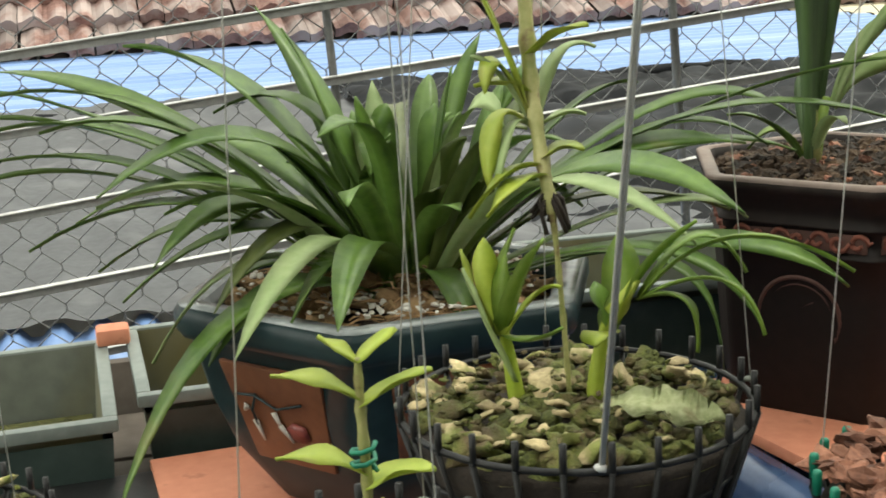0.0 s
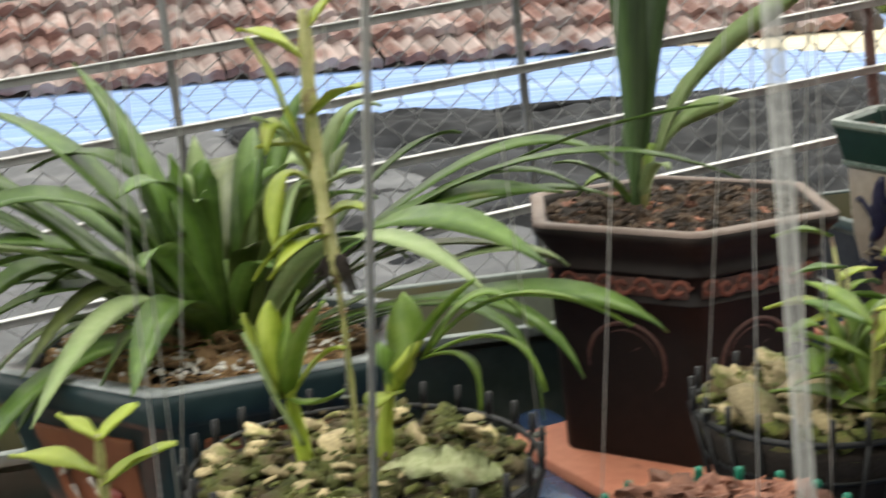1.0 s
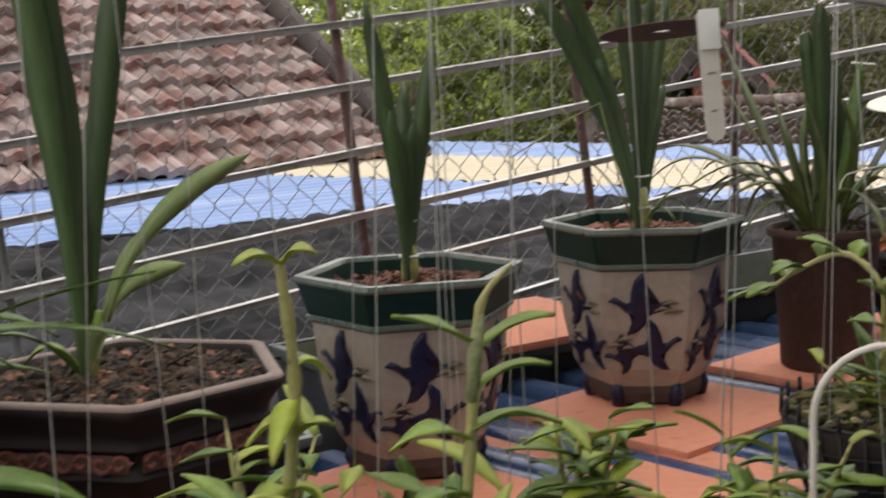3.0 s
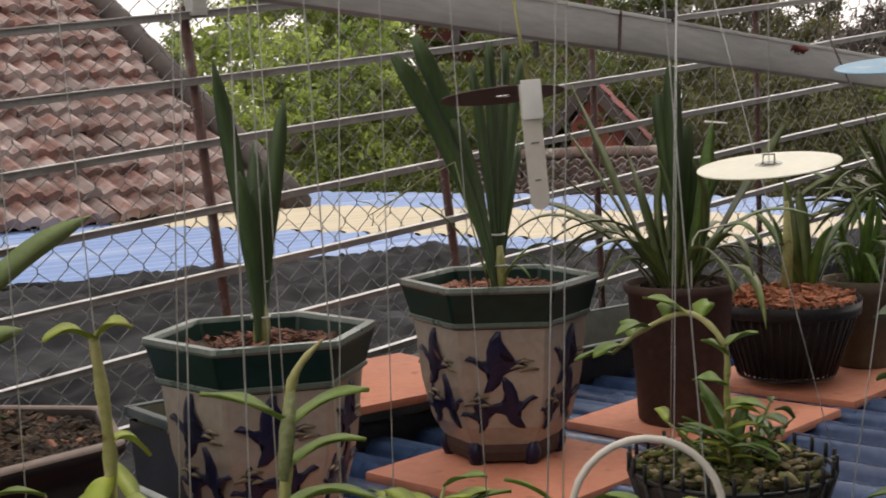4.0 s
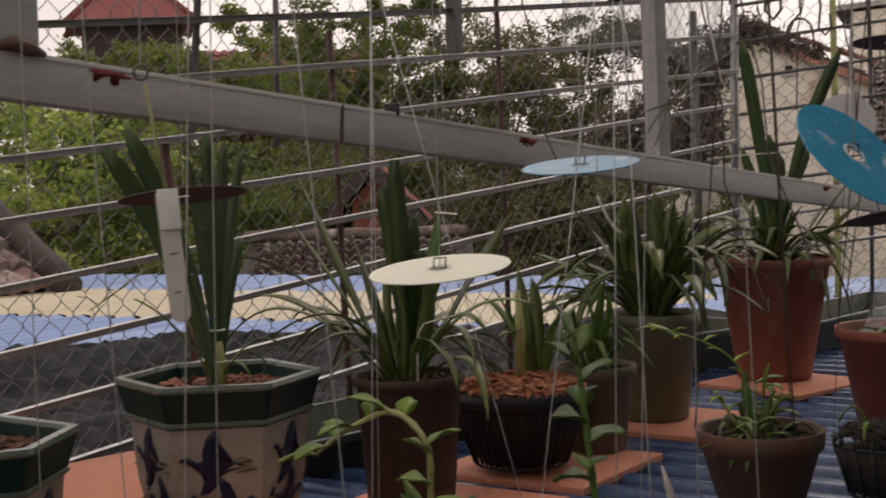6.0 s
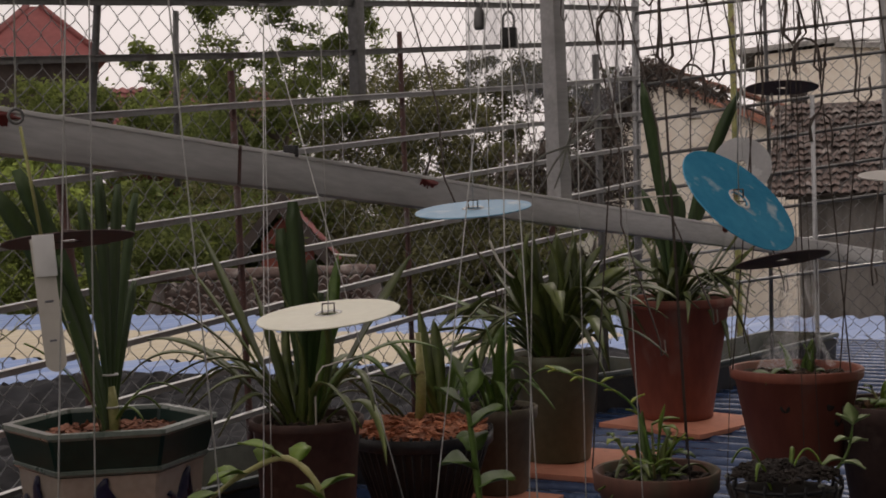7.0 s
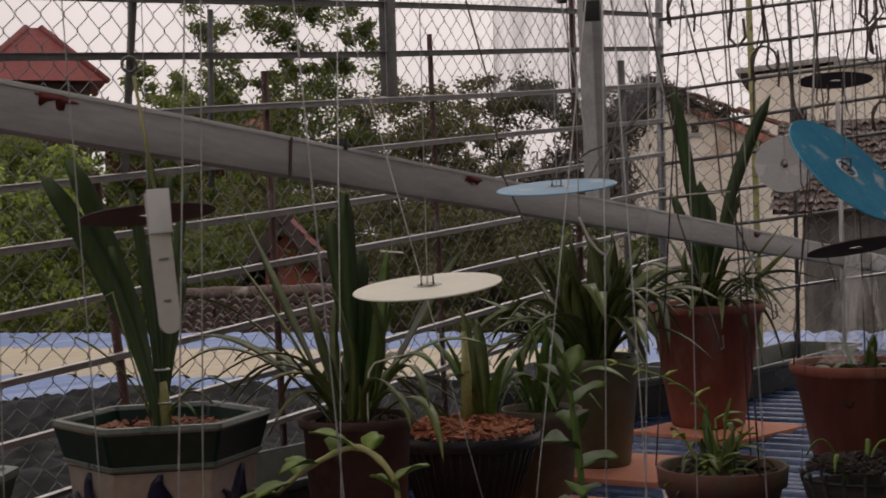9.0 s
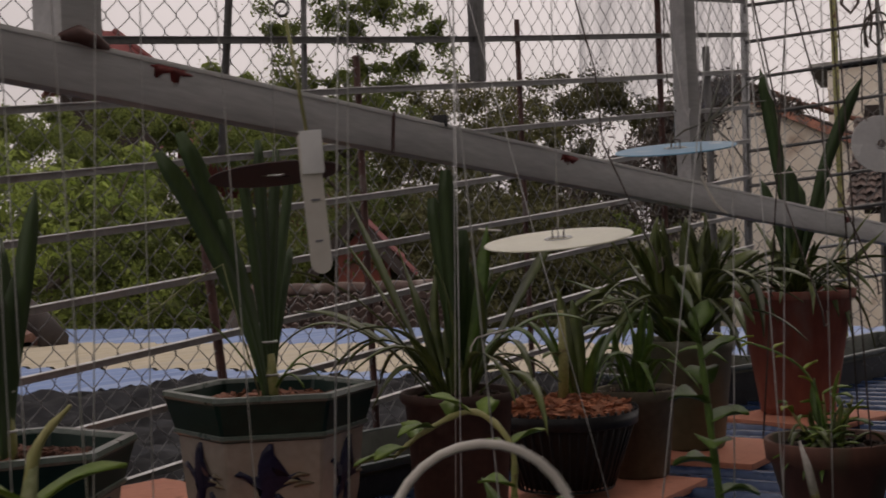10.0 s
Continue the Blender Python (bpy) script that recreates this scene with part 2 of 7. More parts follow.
    "net": mat("black_shade_cloth", (0.0056, 0.0059, 0.007), (0.0155, 0.016, 0.018), 3, 0.7, 0.6, fine=9, stretch=(0.3, 1.4, 1), third=(0.036, 0.038, 0.043), tscale=3.0, tlim=(0.5, 0.72)),
    "oldsheet": mat("old_grey_sheet", (0.030, 0.031, 0.035), (0.066, 0.068, 0.074), 4, 0.7, 0.5, fine=12, third=(0.10, 0.10, 0.105), tscale=7, tlim=(0.52, 0.72)),
    "roofblue": mat("blue_roof_paint", (0.1, 0.18, 0.37), (0.17, 0.265, 0.48), 0.9, 0.5, 0.15, stretch=(0.2, 7, 1), third=(0.25, 0.33, 0.5), tscale=1.4, tlim=(0.54, 0.72)),
    "roofcream": mat("cream_roof_paint", (0.40, 0.345, 0.235), (0.50, 0.44, 0.32), 0.8, 0.6, 0.15, stretch=(1, 5, 1), third=(0.4, 0.36, 0.28), tscale=1.5, tlim=(0.55, 0.75)),
    "rooftile": mat("old_clay_roof_tile", (0.07, 0.032, 0.026), (0.165, 0.092, 0.076), 9, 0.85, 0.5, jitter=0.34, third=(0.2, 0.158, 0.146), tscale=5.0, tlim=(0.42, 0.58)),
    "foliage": mat("tree_foliage", (0.1, 0.14, 0.036), (0.235, 0.28, 0.076), 0.9, 0.65, 0.0, jitter=0.3, trans=0.5),
    "foliage2": mat("bright_foliage", (0.13, 0.19, 0.045), (0.36, 0.42, 0.11), 0.9, 0.65, 0.0, jitter=0.5, trans=0.42),
    "pine": mat("dark_tree_foliage", (0.066, 0.07, 0.03), (0.155, 0.15, 0.058), 0.9, 0.7, 0.0, jitter=0.3, trans=0.36),
    "trunk": mat("tree_bark", (0.07, 0.055, 0.045), (0.14, 0.115, 0.095), 6, 0.9, 0.6),
    "plaster": mat("weathered_plaster", (0.78, 0.69, 0.57), (0.88, 0.83, 0.74), 1.3, 0.85, 0.3, third=(0.42, 0.3, 0.21), tscale=1.6, tlim=(0.6, 0.76)),
    "roofbrown": mat("brown_weathered_tile", (0.06375, 0.0429, 0.03572), (0.1275, 0.0897, 0.076), 6, 0.85, 0.4, jitter=0.25, third=(0.24, 0.21, 0.19), tscale=5, tlim=(0.56, 0.7)),
    "vergetile": mat("weathered_red_tile", (0.216, 0.0945, 0.0675), (0.405, 0.189, 0.135), 7, 0.85, 0.4, jitter=0.4, third=(0.12, 0.09, 0.075), tscale=6, tlim=(0.56, 0.7)),
    "redroof": mat("red_roof", (0.153, 0.036, 0.0342), (0.225, 0.064, 0.0585), 1.5, 0.8, 0.3, jitter=0.15),
    "redbrick": mat("red_brick_wall", (0.19, 0.05, 0.036), (0.28, 0.085, 0.06), 5, 0.85, 0.5, fine=9, third=(0.16, 0.07, 0.055), tscale=7, tlim=(0.54, 0.7)),
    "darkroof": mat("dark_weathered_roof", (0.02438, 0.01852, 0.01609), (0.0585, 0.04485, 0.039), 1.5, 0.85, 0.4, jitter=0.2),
    "concrete": mat("grey_concrete", (0.3375, 0.3313, 0.3125), (0.475, 0.4625, 0.4375), 1.4, 0.85, 0.3, third=(0.2, 0.19, 0.18), tscale=2, tlim=(0.55, 0.75)),
    "oldplaster": mat("stained_grey_plaster", (0.13, 0.122, 0.112), (0.23, 0.215, 0.2), 2.2, 0.9, 0.4, fine=10, stretch=(1, 1, 0.25), third=(0.075, 0.068, 0.06), tscale=3, tlim=(0.5, 0.66)),
    "ground": mat("distant_ground", (0.1, 0.1, 0.07), (0.16, 0.15, 0.11), 0.3, 0.95, 0.3),
    "umber": mat("olive_brown_clay", (0.085, 0.07, 0.045), (0.14, 0.115, 0.075), 14, 0.7, 0.2, third=(0.19, 0.17, 0.13), tscale=12, tlim=(0.6, 0.8)),
    "olive": mat("olive_plastic", (0.088, 0.094, 0.052), (0.135, 0.132, 0.076), 12, 0.5, 0.06, third=(0.2, 0.22, 0.16), tscale=10, tlim=(0.6, 0.8)),
    "peat": mat("dark_peat", (0.014, 0.01, 0.008), (0.035, 0.025, 0.018), 60, 0.95, 0.6),
    "husk": mat("coconut_husk", (0.22, 0.13, 0.062), (0.46, 0.3, 0.16), 40, 0.9, 0.7, jitter=0.35),
    "wallgrey": mat("dim_grey_wall", (0.12, 0.12, 0.115), (0.17, 0.165, 0.16), 3, 0.85, 0.2),
    "paper": mat("printed_paper", (0.6, 0.6, 0.58), (0.7, 0.7, 0.68), 20, 0.6),
    "twine": mat("dry_grey_stem", (0.16, 0.165, 0.14), (0.27, 0.275, 0.235), 60, 0.8, 0.3),
    "tie": mat("green_tie", (0.0, 0.12, 0.07), (0.01, 0.2, 0.12), 40, 0.5),
}


def clear_film():
    m = bpy.data.materials.new("clear_film")
    m.use_nodes = True
    n, l = m.node_tree.nodes, m.node_tree.links
    tr, gl, ms = n.new("ShaderNodeBsdfTransparent"), n.new("ShaderNodeBsdfGlossy"), n.new("ShaderNodeMixShader")
    gl.inputs["Roughness"].default_value = 0.25
    gl.inputs["Color"].default_value = (0.7, 0.7, 0.68, 1)
    nz = n.new("ShaderNodeTexNoise")
    nz.inputs["Scale"].default_value = 40
    mr = n.new("ShaderNodeMapRange")
    mr.inputs["From Min"].default_value, mr.inputs["From Max"].default_value = 0.4, 0.75
    mr.inputs["To Min"].default_value, mr.inputs["To Max"].default_value = 0.06, 0.4
    l.new(nz.outputs["Fac"], mr.inputs["Value"]), l.new(mr.outputs[0], ms.inputs[0])
    l.new(tr.outputs[0], ms.inputs[1]), l.new(gl.outputs[0], ms.inputs[2]), l.new(ms.outputs[0], n["Material Output"].inputs[0])
    return m


def grey_film():
    """Weathered translucent plastic sheet."""
    m = bpy.data.materials.new("weathered_plastic_sheet")
    m.use_nodes = True
    n, l = m.node_tree.nodes, m.node_tree.links
    tr, df, tl = n.new("ShaderNodeBsdfTransparent"), n.new("ShaderNodeBsdfDiffuse"), n.new("ShaderNodeBsdfTranslucent")
    mid, out = n.new("ShaderNodeMixShader"), n.new("ShaderNodeMixShader")
    df.inputs["Color"].default_value = (0.30, 0.31, 0.33, 1)
    tl.inputs["Color"].default_value = (0.24, 0.25, 0.27, 1)
    mid.inputs[0].default_value = 0.5
    tc, mp, nz, mr = n.new("ShaderNodeTexCoord"), n.new("ShaderNodeMapping"), n.new("ShaderNodeTexNoise"), n.new("ShaderNodeMapRange")
    mp.inputs["Scale"].default_value = (9, 9, 1.6)
    nz.inputs["Scale"].default_value, nz.inputs["Detail"].default_value = 1.2, 5
    mr.inputs["From Min"].default_value, mr.inputs["From Max"].default_value = 0.35, 0.68
    mr.inputs["To Min"].default_value, mr.inputs["To Max"].default_value = 0.12, 0.55
    l.new(tc.outputs["Object"], mp.inputs["Vector"]), l.new(mp.outputs[0], nz.inputs["Vector"]), l.new(nz.outputs["Fac"], mr.inputs["Value"])
    l.new(df.outputs[0], mid.inputs[1]), l.new(tl.outputs[0], mid.inputs[2])
    l.new(mr.outputs[0], out.inputs[0]), l.new(tr.outputs[0], out.inputs[1]), l.new(mid.outputs[0], out.inputs[2])
    l.new(out.outputs[0], n["Material Output"].inputs[0])
    return m


M["bag"] = clear_film()
M["film"] = grey_film()
for key in ("cobalt", "ggreen", "brown", "black", "teal", "clay", "net"):
    M[key].node_tree.nodes["Principled BSDF"].inputs["Specular IOR Level"].default_value = 0.22 if key != "net" else 0.09


# ---- mesh helpers ----
def finish(name, verts, faces, material, smooth=True):
    me = bpy.data.meshes.new(name)
    me.from_pydata([tuple(v) for v in verts], [], faces)
    me.materials.append(M[material])
    if smooth:
        me.polygons.foreach_set("use_smooth", [True] * len(me.polygons))
    me.update()
    return me


def part(name, geo, material, parent=None, label="", m=None, smooth=True):
    """One mesh object under a thing or a part; geo is (verts, faces), a bmesh or a mesh."""
    if isinstance(geo, bmesh.types.BMesh):
        me = bpy.data.meshes.new(name)
        bmesh.ops.recalc_face_normals(geo, faces=geo.faces)
        geo.to_mesh(me)
        geo.free()
        me.materials.append(M[material])
        if smooth:
            me.polygons.foreach_set("use_smooth", [True] * len(me.polygons))
            me.set_sharp_from_angle(angle=radians(40))
    elif isinstance(geo, tuple):
        me = finish(name, *geo, material, smooth)
    else:
        me = geo
    ob = new(name, me)
    ob.parent = parent
    if m is not None:
        ob.matrix_basis = m
    if label:
        ob["label"] = label
    return ob


def thing(name, label, category, m=None, group="", kind=""):
    ob = new(name)
    ob.empty_display_size = 0.05
    if m is not None:
        ob.matrix_basis = m
    return tagged(ob, label, category, group, kind)


def box(x0, y0, z0, x1, y1, z1, bevel=0.0):
    bm = bmesh.new()
    bmesh.ops.create_cube(bm, size=1)
    for v in bm.verts:
        v.co = Vector((x0 if v.co.x < 0 else x1, y0 if v.co.y < 0 else y1, z0 if v.co.z < 0 else z1))
    if bevel:
        bmesh.ops.bevel(bm, geom=bm.edges[:], offset=bevel, segments=2, affect="EDGES", profile=0.6)
    return bm


def tube(points, radius, sides=6, radii=None, closed=False):
    """A round bar along a line of points."""
    pts = [Vector(p) for p in points]
    n, verts, faces = len(pts), [], []
    up = Vector((0.13, 0.27, 0.95)).normalized()
    for i, p in enumerate(pts):
        a, b = pts[(i - 1) % n if closed else max(i - 1, 0)], pts[(i + 1) % n if closed else min(i + 1, n - 1)]
        d = (b - a).normalized()
        s = d.cross(up)
        s = s.normalized() if s.length > 1e-4 else d.orthogonal().normalized()
        t = s.cross(d)
        r = radii[i] if radii else radius
        verts += [p + r * (math.cos(k * math.tau / sides) * s + math.sin(k * math.tau / sides) * t) for k in range(sides)]
    for i in range(n if closed else n - 1):
        for k in range(sides):
            a, b = i * sides, ((i + 1) % n) * sides
            faces.append((a + k, a + (k + 1) % sides, b + (k + 1) % sides, b + k))
    if not closed:
        faces += [tuple(range(sides))[::-1], tuple(range((n - 1) * sides, n * sides))]
    return verts, faces


def bar(points, half_y, half_z):
    """A flat rectangular bar along a line of points that runs mostly in x."""
    verts, faces = [], []
    for p in points:
        verts += [(p[0], p[1] + a * half_y, p[2] + b * half_z) for a, b in ((-0.9, -1), (0.9, -1), (1, -0.8), (1, 0.8), (0.9, 1), (-0.9, 1), (-1, 0.8), (-1, -0.8))]
    for i in range(len(points) - 1):
        faces += [(i * 8 + k, i * 8 + (k + 1) % 8, i * 8 + 8 + (k + 1) % 8, i * 8 + 8 + k) for k in range(8)]
    faces += [tuple(range(8))[::-1], tuple(range(len(points) * 8 - 8, len(points) * 8))]
    return verts, faces


def join(*geos):
    verts, faces = [], []
    for v, f in geos:
        o = len(verts)
        verts += list(v)
        faces += [tuple(i + o for i in q) for q in f]
    return verts, faces


def lathe(profile, sides=28, corner=0.0, turn=0.0):
    """A body turned from (radius, height) pairs; with sides=6 it has flat faces and softened corners."""
    verts, faces, ring = [], [], []
    if sides == 6:
        for k in range(6):
            a = turn + k * math.tau / 6
            for da in (-0.022, 0.022):
                ring.append((math.cos(a + da) * 0.988, math.sin(a + da) * 0.988))
    else:
        ring = [(math.cos(turn + k * math.tau / sides), math.sin(turn + k * math.tau / sides)) for k in range(sides)]
    n = len(ring)
    for r, z in profile:
        verts += [(r * c, r * s, z) for c, s in ring]
    for i in range(len(profile) - 1):
        for k in range(n):
            faces.append((i * n + k, i * n + (k + 1) % n, (i + 1) * n + (k + 1) % n, (i + 1) * n + k))
    faces += [tuple(range(n))[::-1], tuple(range((len(profile) - 1) * n, len(profile) * n))]
    return verts, faces


def bez(a, c, b, n):
    return [(1 - t) ** 2 * a + 2 * t * (1 - t) * c + t * t * b for t in (i / n for i in range(n + 1))]


def blade(base, tip, rise, width, n=12, fold=0.28, thick=0.0012, blunt=0.5, sway=0.0, start=0.55, twist=0.0, belly=0.4, crest=0.45):
    """A leaf with a folded midrib along a bent line from base to tip."""
    a, b = Vector(base), Vector(tip)
    side0 = (b - a).cross(Vector((0, 0, 1)))
    side0 = side0.normalized() if side0.length > 1e-5 else Vector((1, 0, 0))
    c = a.lerp(b, crest) + Vector((0, 0, rise)) + side0 * sway
    pts = bez(a, c, b, n)
    verts, faces = [], []
    for i, p in enumerate(pts):
        t = i / n
        d = (pts[min(i + 1, n)] - pts[max(i - 1, 0)]).normalized()
        s = d.cross(Vector((0, 0, 1)))
        s = s.normalized() if s.length > 0.15 else side0
        s = (Matrix.Rotation(twist * t + 0.0, 3, d) @ s).normalized()
        up = s.cross(d).normalized()
        w = width / 2 * (start + (1 - start) * min(1, t / belly)) * (1 - max(0, (t - 1 + blunt) / blunt) ** 2.2) + 0.0006
        wave = 0.05 * width * math.sin(9 * t + a.x * 40)
        verts += [p - s * w + up * (fold * w + wave), p + up * thick, p + s * w + up * (fold * w - wave), p - up * thick]
    for i in range(n):
        o, q = i * 4, i * 4 + 4
        for k in range(4):
            faces.append((o + k, o + (k + 1) % 4, q + (k + 1) % 4, q + k))
    faces += [(3, 2, 1, 0), (n * 4, n * 4 + 1, n * 4 + 2, n * 4 + 3)]
    return verts, faces


def lump(rng, size, squash=0.7, seed=0):
    """A chip or pebble: an uneven small polyhedron."""
    bm = bmesh.new()
    bmesh.ops.create_icosphere(bm, subdivisions=1, radius=1)
    sx, sy, sz = size * rng.uniform(0.7, 1.35), size * rng.uniform(0.6, 1.1), size * rng.uniform(0.45, 0.9) * squash
    for v in bm.verts:
        k = rng.uniform(0.72, 1.2)
        v.co = Vector((v.co.x * sx * k, v.co.y * sy * k, v.co.z * sz * k))
    vs, fs = [v.co.copy() for v in bm.verts], [tuple(v.index for v in f.verts) for f in bm.faces]
    bm.free()
    return vs, fs


def scatter(rng, inside, z, count, size, flat=0.7, heap=0.0):
    """Many chips on a patch of soil. inside(rng) gives a place on it."""
    kinds = [lump(rng, 1.0, flat) for _ in range(7)]
    verts, faces = [], []
    for _ in range(count):
        x, y = inside(rng)
        vs, fs = kinds[rng.randrange(7)]
        r = Euler((rng.uniform(-0.5, 0.5), rng.uniform(-0.5, 0.5), rng.uniform(0, 6.3))).to_matrix()
        k = size * rng.uniform(0.5, 1.25)
        o = len(verts)
        h = z + heap * (1 - min(1, (x * x + y * y) / 0.01)) + rng.uniform(-0.2, 0.6) * k
        verts += [r @ (v * k) + Vector((x, y, h)) for v in vs]
        faces += [tuple(i + o for i in f) for f in fs]
    return verts, faces


def rough_lumps(rng, inside, z, count, size, flat=0.7, heap=0.0, knob=0.3):
    """Many knobbly clods on a patch of soil, finer than chips."""
    kinds = []
    for k in range(8):
        bm = bmesh.new()
        bmesh.ops.create_icosphere(bm, subdivisions=2, radius=1)
        s = Vector((rng.uniform(0.8, 1.5), rng.uniform(0.6, 1.1), flat * rng.uniform(0.6, 1.1)))
        vs = []
        for v in bm.verts:
            q = v.co * 1.3
            d = 1 + knob * noise.noise((q.x + 9 * k, q.y, q.z)) * 1.6 + knob * 0.7 * noise.noise((q.x * 3, q.y * 3 + 5 * k, q.z * 3))
            vs.append((v.co.x * s.x * d, v.co.y * s.y * d, v.co.z * s.z * d))
        kinds.append((np.array(vs), [tuple(v.index for v in f.verts) for f in bm.faces]))
        bm.free()
    verts, faces = [], []
    for _ in range(count):
        x, y = inside(rng)
        vs, fs = kinds[rng.randrange(8)]
        r = np.array(Euler((rng.uniform(-0.6, 0.6), rng.uniform(-0.6, 0.6), rng.uniform(0, 6.3))).to_matrix())
        k = size * rng.uniform(0.45, 1.3)
        o = len(verts)
        h = z + heap * (1 - min(1, (x * x + y * y) / 0.01)) + rng.uniform(-0.25, 0.35) * k
        verts += [tuple(v) for v in (vs * k) @ r.T + np.array((x, y, h))]
        faces += [tuple(i + o for i in f) for f in fs]
    return verts, faces


def fibres(rng, inside, z, count, length, heap=0.0):
    """Short bent strands of husk lying on soil."""
    geos = []
    for _ in range(count):
        x, y = inside(rng)
        a, L = rng.uniform(0, math.tau), length * rng.uniform(0.5, 1.3)
        h = z + heap * (1 - min(1, (x * x + y * y) / 0.01)) + rng.uniform(0, 0.004)
        d = Vector((math.cos(a), math.sin(a), rng.uniform(-0.25, 0.3))) * L * 0.5
        c = Vector((x, y, h))
        geos.append(tube([c - d, c + Vector((rng.uniform(-1, 1), rng.uniform(-1, 1), 0.6)) * L * 0.15, c + d], 0.0009, 3, radii=[0.0005, rng.uniform(0.0008, 0.0018), 0.0005]))
    return join(*geos)


def disc_in(r):
    def place(rng):
        a, q = rng.uniform(0, math.tau), r * math.sqrt(rng.random())
        return q * math.cos(a), q * math.sin(a)
    return place


def soil_disc(r, z, sides=24, turn=0.0, rough=0.006, seed=1):
    rng = random.Random(seed)
    verts, faces = [(0, 0, z + rough)], []
    rings = 5
    for j in range(1, rings + 1):
        for k in range(sides):
            a = turn + k * math.tau / sides
            q = r * j / rings
            verts.append((q * math.cos(a), q * math.sin(a), z + (rng.uniform(-rough, rough) if j < rings else 0)))
    for k in range(sides):
        faces.append((0, 1 + k, 1 + (k + 1) % sides))
        for j in range(rings - 1):
            o = 1 + j * sides
            faces.append((o + k, o + sides + k, o + sides + (k + 1) % sides, o + (k + 1) % sides))
    return verts, faces


# ---- structure ----
RISE = 0.105          # the rails climb this much per metre of x
TURN = math.degrees(math.atan2(0.35, 1.0))
BENCH = ((-1.5, 0.65), (-0.1, 0.646), (0.3, 0.646), (0.46, 0.668), (0.64, 0.668), (0.86, 0.714), (1.2, 0.733), (2.35, 0.733), (2.7, 0.693), (5.0, 0.693))


def bench_z(x):
    return float(np.interp(x, [p[0] for p in BENCH], [p[1] for p in BENCH]))


def build_bench():
    """Blue corrugated metal sheet on a timber frame; its ribs run towards the fence."""
    bench = thing("plant_bench", "low bench covered with blue painted corrugated metal sheet", "bench", kind="structure")
    u, v = Vector((0.9, 0.436, 0)), Vector((-0.436, 0.9, 0))
    pitch, x0 = 0.085, -0.27
    prof = ((0.0, -0.014), (0.16, -0.015), (0.22, -0.002), (0.3, 0.016), (0.38, 0.0242), (0.55, 0.026), (0.72, 0.0242), (0.8, 0.016), (0.88, -0.002), (0.94, -0.014))
    for sheet in range(5):
        verts, faces = [], []
        for i in range(13):
            for du, dz in prof:
                s = x0 + (sheet * 12.3 + i + du) * pitch
                for e, w in enumerate((-1.05, -0.5, -0.1, 0.2)):
                    p = Vector((0.35, 1.25, 0)) + u * (s - 0.1) + v * (w + 0.03 * (sheet % 2))
                    verts.append((p.x, p.y, bench_z(s + 0.25) - 0.018 + dz + (0.004 if sheet % 2 else 0)))
        n = len(verts) // 4
        for i in range(n - 1):
            for k in range(3):
                faces.append((i * 4 + k, i * 4 + k + 1, i * 4 + 5 + k, i * 4 + 4 + k))
        ob = part("metal_sheet", (verts, faces), "bluesheet", bench)
        sm = ob.modifiers.new("thickness", "SOLIDIFY")
        sm.thickness = 0.0012
    for i in range(5):
        p = Vector((-0.05, 1.1, 0)) + u * i * 0.95
        for w in (-0.55, 0.2):
            q = p + v * w
            part("leg", box(q.x - 0.025, q.y - 0.025, 0, q.x + 0.025, q.y + 0.025, bench_z(q.x) - 0.065, 0.003), "steel", bench)
    shelf = thing("plank_shelf", "dark timber planks under the planters beside the fence", "shelf", pose(0, 1.84, 0, 0, 0, TURN), kind="structure")
    for k in range(3):
        part("plank", box(-1.1, -0.56 + 0.155 * k, 0.555, 3.6, -0.415 + 0.155 * k, 0.58, 0.003), "trunk", shelf)
    part("back_board", box(-1.1, -0.085, 0.4, 3.6, -0.065, 0.64, 0.003), "trunk", shelf)
    for x in (-0.9, 0.6, 2.1, 3.4):
        part("leg", box(x - 0.03, -0.36, -0.05, x + 0.03, -0.3, 0.555, 0.003), "trunk", shelf)
    return bench


def build_ground():
    verts = [(-400, -400, -0.05), (400, -400, -0.05), (400, 141.9, -0.05), (-400, -138.1, -0.05), (400, 141.91, -3.2), (-400, -138.09, -3.2), (400, 900, -3.2), (-400, 900, -3.2)]
    faces = [(0, 1, 2, 3), (3, 2, 4, 5), (5, 4, 6, 7)]
    part("ground", (verts, faces), "ground", smooth=False)
    tagged(bpy.data.objects["ground"], "grey terrace floor and lower ground beyond it", "ground", kind="structure")


